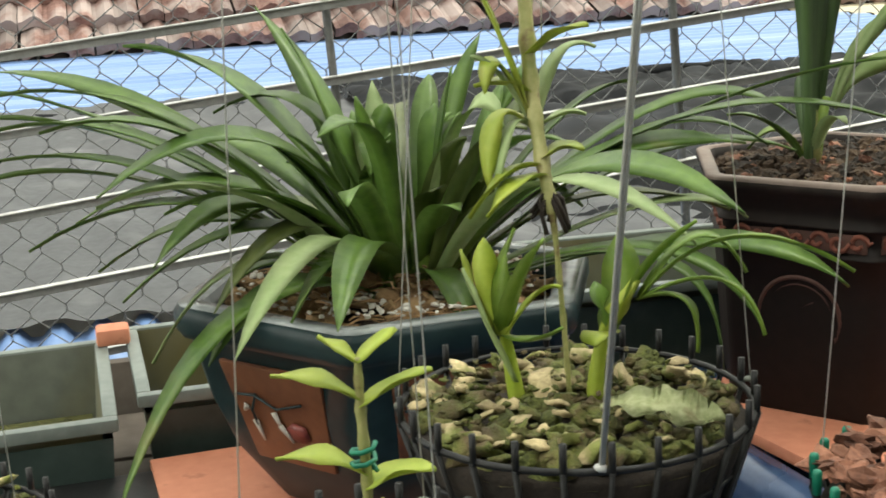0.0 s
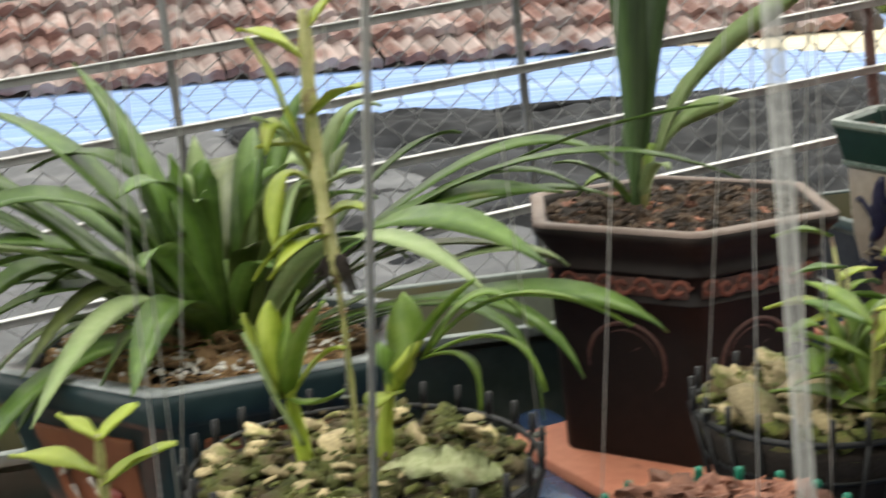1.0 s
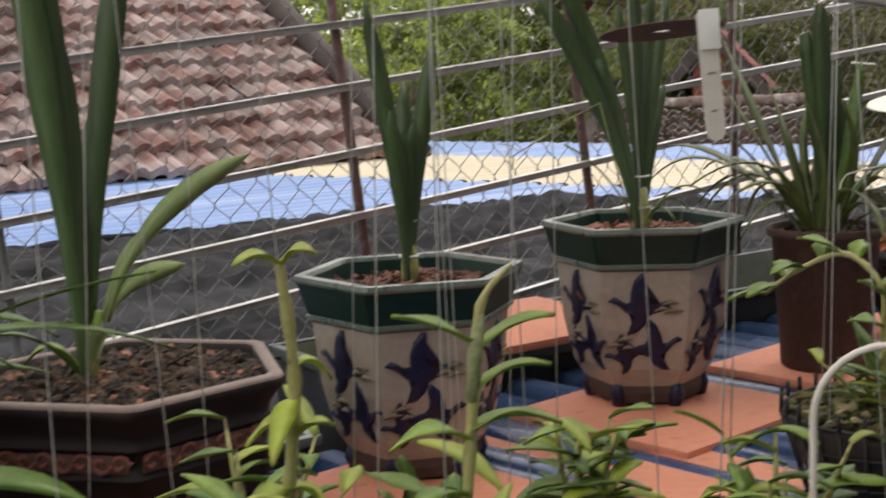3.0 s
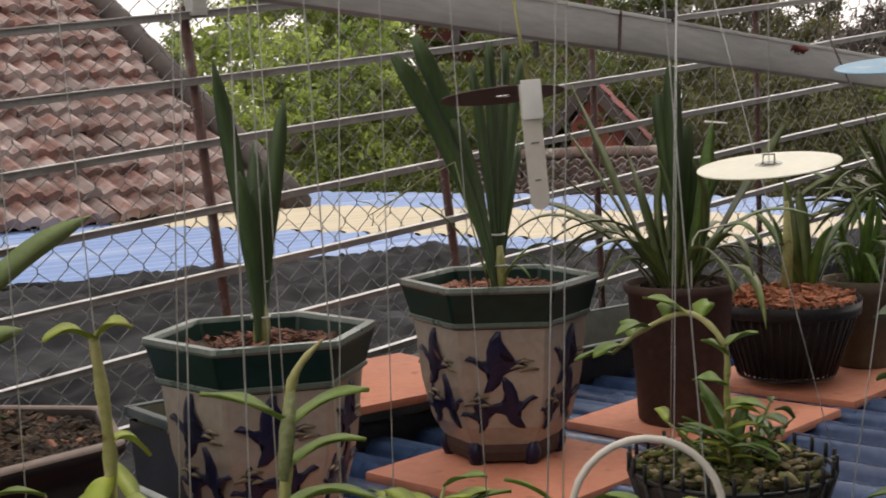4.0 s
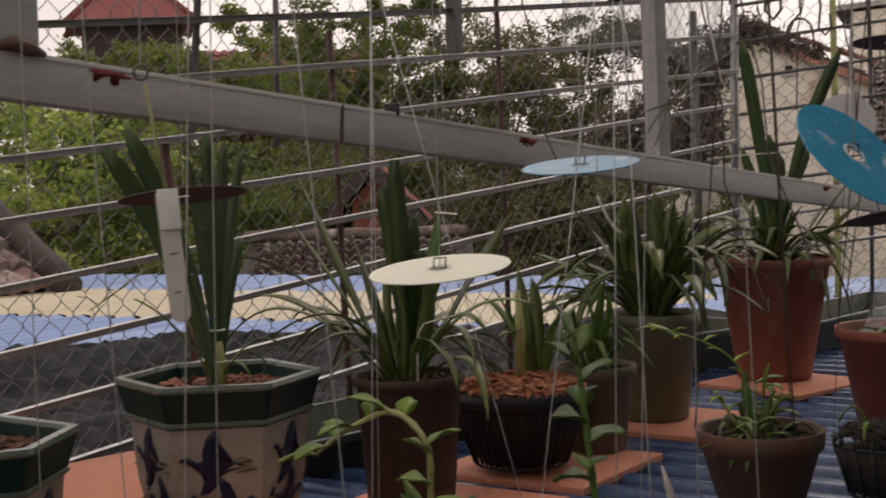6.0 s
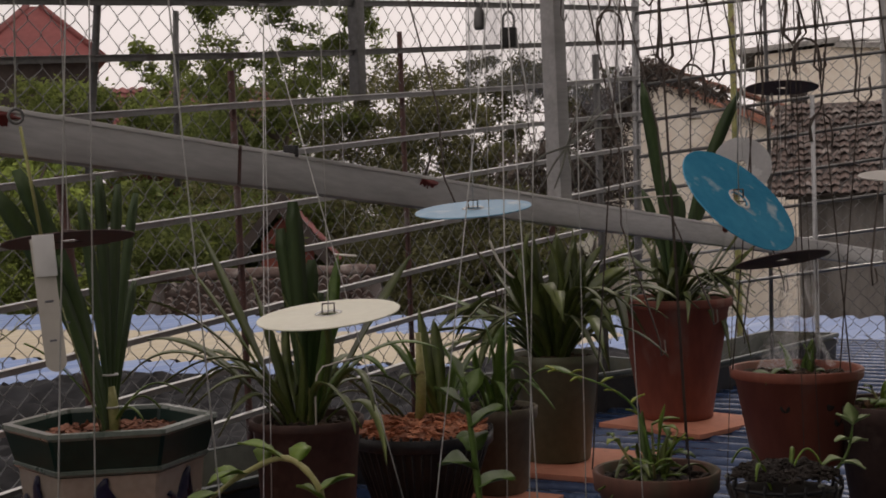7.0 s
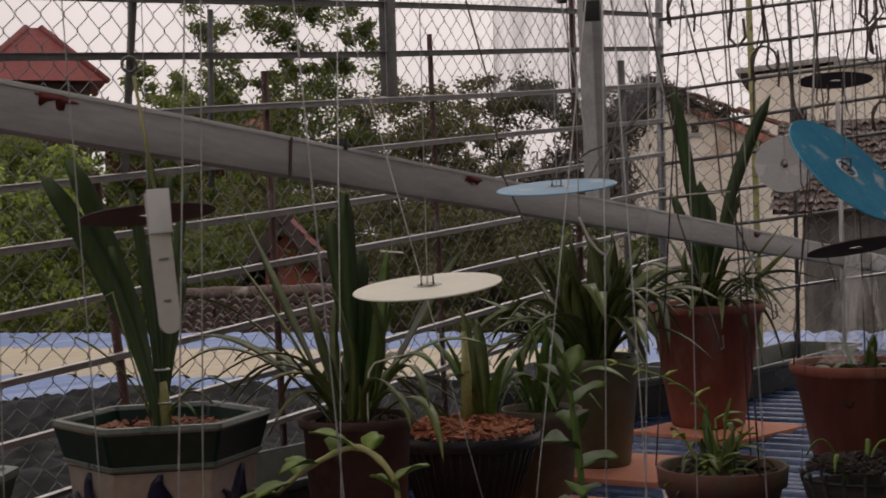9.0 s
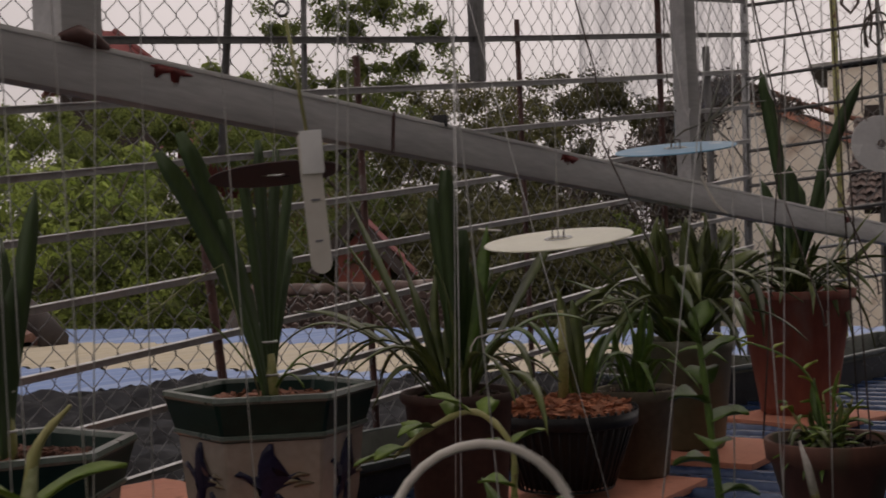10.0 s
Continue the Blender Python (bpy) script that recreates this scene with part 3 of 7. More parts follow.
def build_fence():
    """Chain-link fence with inclined flat rails and leaning posts; it turns at a corner."""
    m = pose(0, 1.84, 0, 0, 0, TURN)
    k = math.hypot(1, 0.35)
    fence = thing("chain_link_fence", "grey galvanised chain-link fence with many inclined rails", "fence", m, kind="structure")
    xs0, xs1 = -1.0 * k, 3.29 * k
    rise = RISE / k
    for i in range(14):
        z0 = 0.665 + 0.0985 * i
        a, b = (xs0, z0 + rise * xs0), (xs1, z0 + rise * xs1 - 0.02)
        if i > 8:
            a = (0.62 * k, z0 + rise * 0.62 * k)
        n = 14
        pts = [(a[0] + (b[0] - a[0]) * j / n, -0.008, a[1] + (b[1] - a[1]) * j / n + 0.0025 * math.sin(i * 2.1 + j * 0.9)) for j in range(n + 1)]
        # bright tops, darker faces, darkest high rails: light and shade set by material
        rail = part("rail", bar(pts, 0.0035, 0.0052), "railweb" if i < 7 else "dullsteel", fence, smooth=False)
        part("flange", bar([(x, y - 0.002, z + 0.0058) for x, y, z in pts], 0.0065, 0.0009), "railsteel" if i < 7 else "dullsteel", rail, "upper zinc flange coloured bright for the skylight on it", smooth=False)
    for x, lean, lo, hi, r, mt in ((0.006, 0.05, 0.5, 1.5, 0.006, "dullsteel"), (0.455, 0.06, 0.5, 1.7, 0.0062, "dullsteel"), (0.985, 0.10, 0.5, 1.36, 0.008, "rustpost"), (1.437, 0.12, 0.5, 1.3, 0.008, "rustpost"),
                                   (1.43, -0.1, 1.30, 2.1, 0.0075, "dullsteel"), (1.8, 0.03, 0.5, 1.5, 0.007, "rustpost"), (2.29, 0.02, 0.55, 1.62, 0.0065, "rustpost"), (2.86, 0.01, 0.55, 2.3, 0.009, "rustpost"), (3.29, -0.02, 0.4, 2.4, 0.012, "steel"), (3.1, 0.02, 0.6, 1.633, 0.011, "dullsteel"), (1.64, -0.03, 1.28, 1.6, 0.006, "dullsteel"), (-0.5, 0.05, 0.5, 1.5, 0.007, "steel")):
        zm = 1.0
        part("post", tube([((x - lean * (z - zm)) * k, 0.006, z) for z in (lo, (lo + hi) / 2, hi)], r, 6), mt, fence)
    part("bracket", box(2.122 * k - 0.013, -0.022, 1.473, 2.122 * k + 0.013, 0.004, 2.1, 0.002), "dullsteel", fence)
    part("bracket", box(0.962 * k - 0.013, -0.022, 1.345, 0.962 * k + 0.013, 0.004, 1.75, 0.002), "beam", fence)
    # woven wires: upright zigzags that hook into one another
    cell = 0.047
    verts, faces = [], []
    i = 0
    x = xs0
    while x < xs1:
        pts = []
        zlo, zhi = 0.52 + rise * x, 2.05 + rise * x
        n = int((zhi - zlo) / (cell * 0.56))
        for j in range(n + 1):
            z = zlo + j * cell * 0.56
            sx = x + (cell * 0.52 if (i + j) % 2 else 0.0) + 0.0012 * math.sin(3.1 * j + i)
            for hook in (-0.075, 0.075):
                pts.append((sx, 0.003 + (0.0015 if (i + j) % 2 else -0.0015), z + hook * cell))
        v, f = tube(pts, 0.00098, 3)
        o = len(verts)
        verts += v
        faces += [tuple(q + o for q in t) for t in f]
        x += cell * 0.5
        i += 1
    part("wire_mesh", (verts, faces), "wire", fence)
    film = thing("plastic_sheet", "weathered grey translucent plastic sheet hanging behind the fence", "plastic sheet", m)
    v, f = [], []
    for i in range(49):
        for j in range(9):
            u, w = i / 48, j / 8
            v.append(((2.58 + 0.74 * u) * k + 0.02 * math.sin(5 * w + 9 * u), 0.06 + 0.014 * math.sin(17 * u + 2 * w) + 0.005 * math.sin(41 * u), 1.50 + 0.03 * math.sin(14 * u) + 0.85 * w))
    for i in range(48):
        f += [(i * 9 + j, i * 9 + 9 + j, i * 9 + 10 + j, i * 9 + 1 + j) for j in range(8)]
    part("sheet", (v, f), "film", film)
    part("hem", tube([((2.58 + 0.74 * i / 12) * k, 0.05, 2.36) for i in range(13)], 0.006, 6), "dullsteel", film, "steel wire the sheet hangs from")
    # the return beyond the corner
    ang = -32
    m2 = pose(3.29, 2.99, 0, 0, 0, ang)
    fence2 = thing("chain_link_fence", "grey chain-link fence panel with inclined rails beside a corner post", "fence", m2, kind="structure")
    for i in range(12):
        z0 = 0.96 + 0.1 * i
        # upper rails get the darker steel, their backlit shade painted in
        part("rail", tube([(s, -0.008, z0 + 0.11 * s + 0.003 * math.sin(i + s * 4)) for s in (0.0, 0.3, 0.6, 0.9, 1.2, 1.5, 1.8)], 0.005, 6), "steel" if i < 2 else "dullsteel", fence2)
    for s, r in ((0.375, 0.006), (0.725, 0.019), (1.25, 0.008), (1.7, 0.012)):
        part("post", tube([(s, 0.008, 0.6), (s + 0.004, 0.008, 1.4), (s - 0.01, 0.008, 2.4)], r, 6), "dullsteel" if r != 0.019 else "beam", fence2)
    verts, faces = [], []
    x, i = 0.0, 0
    while x < 1.75:
        pts = [(x + (cell * 0.52 if (i + j) % 2 else 0.0), 0.003 + (0.0015 if (i + j) % 2 else -0.0015), 0.7 + 0.11 * x + j * cell * 0.56 + hook * cell) for j in range(64) for hook in (-0.075, 0.075)]
        v, f = tube(pts, 0.0011, 3)
        o = len(verts)
        verts += v
        faces += [tuple(q + o for q in t) for t in f]
        x += cell * 0.5
        i += 1
    part("wire_mesh", (verts, faces), "wire", fence2)


def build_beam():
    """Grey painted steel beam that slopes down, with a post standing on it."""
    k = math.hypot(1, 0.43)
    m = pose(0.95, 1.515, 1.362, 0, math.degrees(math.atan(0.0925 / k)), math.degrees(math.atan(0.43)))
    beam = thing("steel_beam", "sloping grey painted rectangular steel beam with red primer marks", "beam", m, kind="structure")
    part("bar", box(-1.1, 0.0, -0.05, 3.7, 0.028, 0.0, 0.005), "beam", beam)
    # thin pale strip added as the highlight along the top edge
    part("worn_edge", box(-1.1, -0.0014, -0.0042, 3.7, 0.0, 0.0012, 0.0006), "wornedge", beam, "pale strip painting the sky's highlight on the upper edge")
    rng = random.Random(5)
    for s, w in ((0.135, 0.03), (0.915, 0.028), (2.12, 0.03)):
        N = 36
        ring = []
        for i in range(N):
            a = i * math.tau / N
            q = 0.75 + 0.7 * noise.noise((2.2 * math.cos(a) + s * 7, 2.2 * math.sin(a), s))
            run = 0.007 * max(0.0, -math.sin(a)) * max(0.0, noise.noise((w * 300 * math.cos(a), s * 3, 4.0))) * 3
            ring.append((s * k * 0.99 + w * math.cos(a) * q, -0.0012, -0.0045 + min(0.0, -0.0035 + 0.007 * math.sin(a) * q - run)))
        vs = ring + [(x, 0.001, z) for x, y, z in ring]
        part("primer_mark", (vs, [tuple(range(N))[::-1]] + [(i, (i + 1) % N, N + (i + 1) % N, N + i) for i in range(N)]), "rust", beam, "red primer mark")
    part("seam", box(0.53, -0.0015, -0.051, 0.535, 0.0, 0.0005), "rustpost", beam)
    part("collar", box(0.645, -0.003, -0.003, 0.653, 0.02, 0.014, 0.002), "black", beam)
    post = thing("steel_post", "upright grey painted square steel post on the sloping beam", "post", pose(2.3, 2.105, 1.225, 0, -1.5, 12), kind="structure")
    part("shaft", box(-0.017, -0.0, 0, 0.017, 0.034, 1.15, 0.003), "beam", post)
    stub = thing("steel_post", "wide grey painted steel post welded on the sloping beam", "post", pose(0.975, 1.527, 1.358, 0, 0, 23), kind="structure")
    part("shaft", box(-0.026, 0.0, 0, 0.026, 0.045, 0.79, 0.003), "beam", stub)
    v, f = tube([(-0.03, -0.002, 0.006), (-0.01, -0.004, 0.008), (0.01, -0.004, 0.005), (0.03, -0.002, 0.0)], 0.006, 8, radii=[0.004, 0.009, 0.008, 0.003])
    part("weld", ([Vector(q) + Vector((0, 0, 0.004 * noise.noise(Vector(q) * 160))) for q in v], f), "rustpost", stub, "rough brown weld seam")
    # pipes overhead, from which the strings hang
    over = thing("overhead_pipes", "galvanised pipes overhead that carry hanging strings", "pipe", kind="structure")
    for y0 in (0.28, 0.45, 0.85, 1.15):
        part("pipe", tube([(-0.8, y0 - 0.15, 2.15), (4.0, y0 + 0.75, 2.15)], 0.012, 8), "steel", over)
    for x0 in (-0.6, 1.6, 3.7):
        part("pipe", tube([(x0, 0.1, 2.165), (x0, 2.9, 2.165)], 0.012, 8), "steel", over)
    part("pipe", tube([(3.7, 2.7, 0.0), (3.69, 2.7, 1.52)], 0.007, 8), "steel", over)
    part("pipe", tube([(-0.6, 1.62, 0.0), (-0.6, 1.62, 2.17)], 0.014, 8), "steel", over)


def corrugated(x0, x1, y0, y1, pitch, depth, z0, z1, rng=None, lumps=0.0, ny=6):
    """A ribbed sheet whose ribs run in y, with height z0 at y0 and z1 at y1."""
    verts, faces = [], []
    n = int((x1 - x0) / pitch * 4)
    for j in range(ny + 1):
        t = j / ny
        for i in range(n + 1):
            x = x0 + (x1 - x0) * i / n
            z = z0 + (z1 - z0) * t + depth * (0, 1, 1, 0)[i % 4]
            if lumps:
                z += lumps * noise.noise((x * 1.3, t * (y1 - y0) * 1.3, 3.0)) + 0.4 * lumps * noise.noise((x * 5, t * (y1 - y0) * 5, 7.0))
            verts.append((x, y0 + (y1 - y0) * t, z))
    for j in range(ny):
        for i in range(n):
            a = j * (n + 1) + i
            faces.append((a, a + 1, a + n + 2, a + n + 1))
    return verts, faces


def build_neighbour_roofs():
    m = pose(0, 1.84, 0, 0, 0, TURN)
    low = thing("lean_to_roof", "low corrugated roof outside the fence draped with black shade cloth", "roof", m, kind="structure")
    v, f = corrugated(0.55, 5.6, 0.30, 2.95, 0.16, 0.012, 0.50, 0.54, ny=110)
    cloth = []

    def cloth_end(x):
        return float(np.interp(x, (0.5, 2.2, 3.2, 4.1, 5.0, 5.6), (3.15, 3.25, 2.92, 2.3, 1.3, 0.7))) + 0.05 * noise.noise((x * 3.1, 2.0, 4.0)) + 0.03 * noise.noise((x * 11, 1.0, 4.0))
    for x, y, z in v:
        y = 0.30 + (y - 0.30) * (cloth_end(x) - 0.30) / 2.65
        fold = noise.noise((x * 0.45 + 0.5 * y, y * 4.6 - x * 0.35, 1.0))
        crease = abs(noise.noise((x * 0.9, y * 7.0 + x * 0.5, 5.0)))
        cloth.append((x, y, z + 0.035 * fold + 0.04 * (1 - crease) ** 5 + 0.04 * noise.noise((x * 0.7, y * 0.9, 9.0))))
    part("ribbed_sheet", corrugated(-5, 0.95, 0.62, 3.3, 0.13, 0.009, 0.502, 0.55, ny=10), "oldsheet", low, "old grey ribbed roof sheet")
    part("shade_cloth", (cloth, f), "net", low, "black shade cloth lying in folds")
    part("edge_sheet", corrugated(-5, 7, 0.03, 0.66, 0.075, 0.02, 0.455, 0.472), "roofblue", low, "pale blue corrugated sheet edge")
    rng = random.Random(99)
    for k in range(3):
        pts = [(-4.5 + i * 0.2, cloth_end(-4.5 + i * 0.2) - 0.06 + 0.04 * k + 0.04 * math.sin(i * 0.45 + k) + 0.03 * rng.uniform(-1, 1), 0.525 + 0.014 * rng.uniform(-1, 1)) for i in range(50)]
        part("cloth_edge", tube(pts, 0.03, 6, radii=[0.008 + 0.03 * rng.random() ** 2 for _ in pts]), "net", low, "bunched edge of black shade cloth")
    flat = thing("flat_roof", "wide flat corrugated roof painted blue with a cream band", "roof", m, kind="structure")

    def sheets(x0, x1, y0, y1, z, mt, label=""):
        v, f = corrugated(y0, y1, -x1, -x0, 0.16, 0.028, z, z)
        part("metal_sheet", ([(-q[1] + 0.3 * (6 - q[0]), q[0], q[2]) for q in v], [t[::-1] for t in f]), mt, flat, label)
    sheets(-9, 4.0, 1.6, 6.4, 0.46, "roofblue")
    sheets(4.01, 5.6, 1.9, 8.0, 0.463, "roofcream", "cream painted band")
    sheets(4.01, 5.6, 0.3, 1.89, 0.46, "roofblue")
    sheets(5.61, 6.9, 0.3, 9.0, 0.46, "roofblue")
    part("wall", box(-9, 2.75, -3.3, 7.1, 6.3, 0.42), "concrete", flat)
    part("wall", box(4.3, 0.5, -3.3, 7.0, 2.7, 0.42), "concrete", flat)


def build_unseen_cover():
    """Unseen cover added to shade the terrace: a dark cloth canopy overhead and a wall behind."""
    # both stay out of view; placed to cut the light on the pots
    part("canopy", box(1.5, -1.3, 2.34, 5.5, 1.62, 2.36), "net")
    tagged(bpy.data.objects["canopy"], "unseen dark cloth canopy added to shade the terrace", "canopy", kind="structure")
    part("wall_south", box(-0.7, -1.45, -0.05, 5.5, -1.3, 2.6), "wallgrey")
    tagged(bpy.data.objects["wall_south"], "unseen plain grey wall added behind the terrace to block light", "wall", kind="structure")


def clay_roof(name, label, m, width, length, hip, mt="rooftile", row=0.30, col=0.19, colx=1):
    """A pitched roof of clay tiles in courses; hip cuts its right edge back towards the ridge."""
    roof = thing(name, label, "roof", m)
    rng = random.Random(11)
    verts, faces = [], []
    rows = int(length / row)
    for j in range(rows):
        y0 = j * row
        w = width - hip * y0
        n = int(w / col)
        for i in range(n):
            x0 = i * col + (col / 2 if j % 2 else 0) * 0
            dz, dx = rng.uniform(-0.012, 0.012), rng.uniform(-0.012, 0.012)
            o = len(verts)
            for yy, lift in ((y0 - 0.05, 0.085), (y0 + row, 0.014)):
                for q, h in ((0.0, 0.0), (0.2, 0.026), (0.42, 0.03), (0.62, 0.014), (0.8, -0.004), (1.0, -0.006)):
                    verts.append((-(x0 + q * col) + dx, yy + dx, lift + h + dz))
            for yy in (y0 - 0.05,):
                for q, h in ((0.0, 0.0), (0.2, 0.026), (0.42, 0.03), (0.62, 0.014), (0.8, -0.004), (1.0, -0.006)):
                    verts.append((-(x0 + q * col) + dx, yy + dx, 0.025 + h * 0.7 + dz))
            for k in range(5):
                faces.append((o + k, o + k + 1, o + 7 + k, o + 6 + k))
                faces.append((o + 12 + k, o + 13 + k, o + k + 1, o + k))
    part("tiling", (verts, faces), mt, roof, smooth=False)["kind"] = "stuff"
    part("deck", ([(0.1, -0.05, -0.02), (-width - 0.1, -0.05, -0.02), (-width + hip * length, length, -0.02), (0.1, length, -0.02), (0.1, -0.05, -0.12), (-width, -0.05, -0.12), (-width + hip * length, length, -0.12), (0.1, length, -0.12)],
                  [(0, 1, 2, 3), (7, 6, 5, 4), (0, 4, 5, 1), (1, 5, 6, 2), (2, 6, 7, 3), (3, 7, 4, 0)]), "darkroof", roof, smooth=False)
    return roof


# ---- pots and plants ----
def strap_plant(parent, rng, count, reach, height, width, z, mt="leaf", r0=0.02, az=None, droop=0.6, upright=0.25, name="leaf"):
    """A clump of arching strap leaves."""
    for i in range(count):
        a = (az[0] + (az[1] - az[0]) * rng.random()) if az else rng.uniform(0, math.tau)
        q = rng.random()
        base = (r0 * math.cos(a) * rng.uniform(0.2, 1), r0 * math.sin(a) * rng.uniform(0.2, 1), z - 0.01)
        if q < upright:
            R, H, up = reach * rng.uniform(0.15, 0.5), height * rng.uniform(0.8, 1.15), height * rng.uniform(0.05, 0.25)
        else:
            R, H, up = reach * rng.uniform(0.6, 1.1), height * rng.uniform(0.0, 0.7) - droop * height * 0.3, height * rng.uniform(0.6, 1.05)
        tip = (R * math.cos(a), R * math.sin(a), z + H)
        part(name, blade(base, tip, up, width * rng.uniform(0.75, 1.15), 12, sway=rng.uniform(-0.06, 0.06) * reach / 0.2, twist=rng.uniform(-0.5, 0.5)), mt, parent)


def arc_leaves(parent, base, rows, mt, seed=1, wide=1.5, spread=0.02, mix=()):
    """Single arching leaves. rows: azimuth, reach, end height, arch, where it crests, width."""
    rng = random.Random(seed)
    for az, reach, end, arch, crest, w in rows:
        a = radians(az)
        b = Vector(base) + Vector((spread * math.cos(a) * rng.random(), spread * math.sin(a) * rng.random(), -0.012))
        tip = Vector(base) + Vector((reach * math.cos(a), reach * math.sin(a), end))
        part("leaf", blade(b, tip, arch, w * wide, 14, sway=rng.uniform(-0.012, 0.012), twist=rng.uniform(-0.5, 0.5), blunt=0.42, crest=crest, fold=0.2), rng.choice((mt,) * 4 + tuple(mix)), parent)


def fan_plant(parent, spec, z, turn, mt="fan", tie=True, at=Vector((0, 0, 0)), cut=0.28, square=0.0, heart=True):
    """A flat fan of stiff upright leaves bound near the base. spec: lean in degrees, length, width."""
    d = Vector((math.cos(radians(turn)), math.sin(radians(turn)), 0))
    for i, (lean, length, width) in enumerate(spec):
        off = Vector((-d.y, d.x, 0)) * 0.004 * (i - len(spec) / 2)
        base = at + d * 0.012 * math.sin(radians(lean)) + off + Vector((0, 0, z - 0.01))
        tip = base + (d * math.sin(radians(lean)) + Vector((0, 0, math.cos(radians(lean))))) * length + off * 3
        n = 12
        verts, faces = [], []
        pts = bez(base, base + Vector((0, 0, 0.5 * length)) + d * math.sin(radians(lean)) * length * 0.2, tip, n)
        nrm = Vector((-d.y, d.x, 0))
        for j, p in enumerate(pts):
            t = j / n
            w = width / 2 * (0.2 + 0.8 * min(1, t / 0.6) ** 1.7) * (1 - (1 - square) * max(0, (t - 1 + cut) / cut) ** 2.4) + 0.0008
            ax = (tip - base).normalized().cross(nrm).normalized()
            verts += [p - ax * w, p + nrm * 0.0022, p + ax * w, p - nrm * 0.0022]
        for j in range(n):
            o, q = j * 4, j * 4 + 4
            faces += [(o + k, o + (k + 1) % 4, q + (k + 1) % 4, q + k) for k in range(4)]
        faces += [(3, 2, 1, 0), (n * 4, n * 4 + 1, n * 4 + 2, n * 4 + 3)]
        part("leaf", (verts, faces), mt, parent)
    if heart:
        part("stem", tube([at + Vector((0, 0, z - 0.02)), at + Vector((0.001, 0, z + 0.03)), at + Vector((0, 0, z + 0.06))], 0.008, 8, radii=[0.011, 0.0095, 0.006]), "cane", parent, "pale leaf bases bound together")
    if tie:
        for h in (0.035, 0.075):
            part("tie", tube([(0.0105 * math.cos(k * math.tau / 10), 0.0105 * math.sin(k * math.tau / 10), z + h) for k in range(10)], 0.0013, 4, closed=True), "string", parent, "white tie")


def crane(s, flip=1):
    """A flying-bird relief: a thin raised silhouette in the xz plane, thicker along its body."""
    out = ((-34, 13), (-27, 17), (-22, 14), (-15, 8), (-9, 8), (-7, 20), (-1, 33), (8, 41), (13, 40), (12, 28), (9, 14), (15, 6), (27, 3), (37, 5), (33, -1), (38, -6), (27, -7), (15, -9), (8, -12), (3, -22), (-7, -29), (-18, -30), (-13, -20), (-8, -10), (-15, -3), (-22, 6), (-28, 11))
    pts = [(x * 0.001 * s * flip, z * 0.001 * s) for x, z in out]
    n = len(pts)
    front = [(x * 0.82, -0.0022 - 0.0006 * math.cos(3 * i), z * 0.82) for i, (x, z) in enumerate(pts)]
    verts = [(x, 0.002, z) for x, z in pts] + [(x, -0.0008, z) for x, z in pts] + front
    order = 1 if flip > 0 else -1
    faces = []
    for r in (0, n):
        faces += [(r + i, r + (i + 1) % n, r + n + (i + 1) % n, r + n + i)[::order] for i in range(n)]
    faces.append(tuple(range(2 * n, 3 * n))[::order])
    bm = bmesh.new()
    vs = [bm.verts.new(v) for v in verts]
    for f in faces:
        bm.faces.new([vs[i] for i in f])
    bmesh.ops.triangulate(bm, faces=[f for f in bm.faces if len(f.verts) > 4])
    bm.verts.index_update()
    res = [v.co.copy() for v in bm.verts], [tuple(v.index for v in f.verts) for f in bm.faces]
    bm.free()
    return res


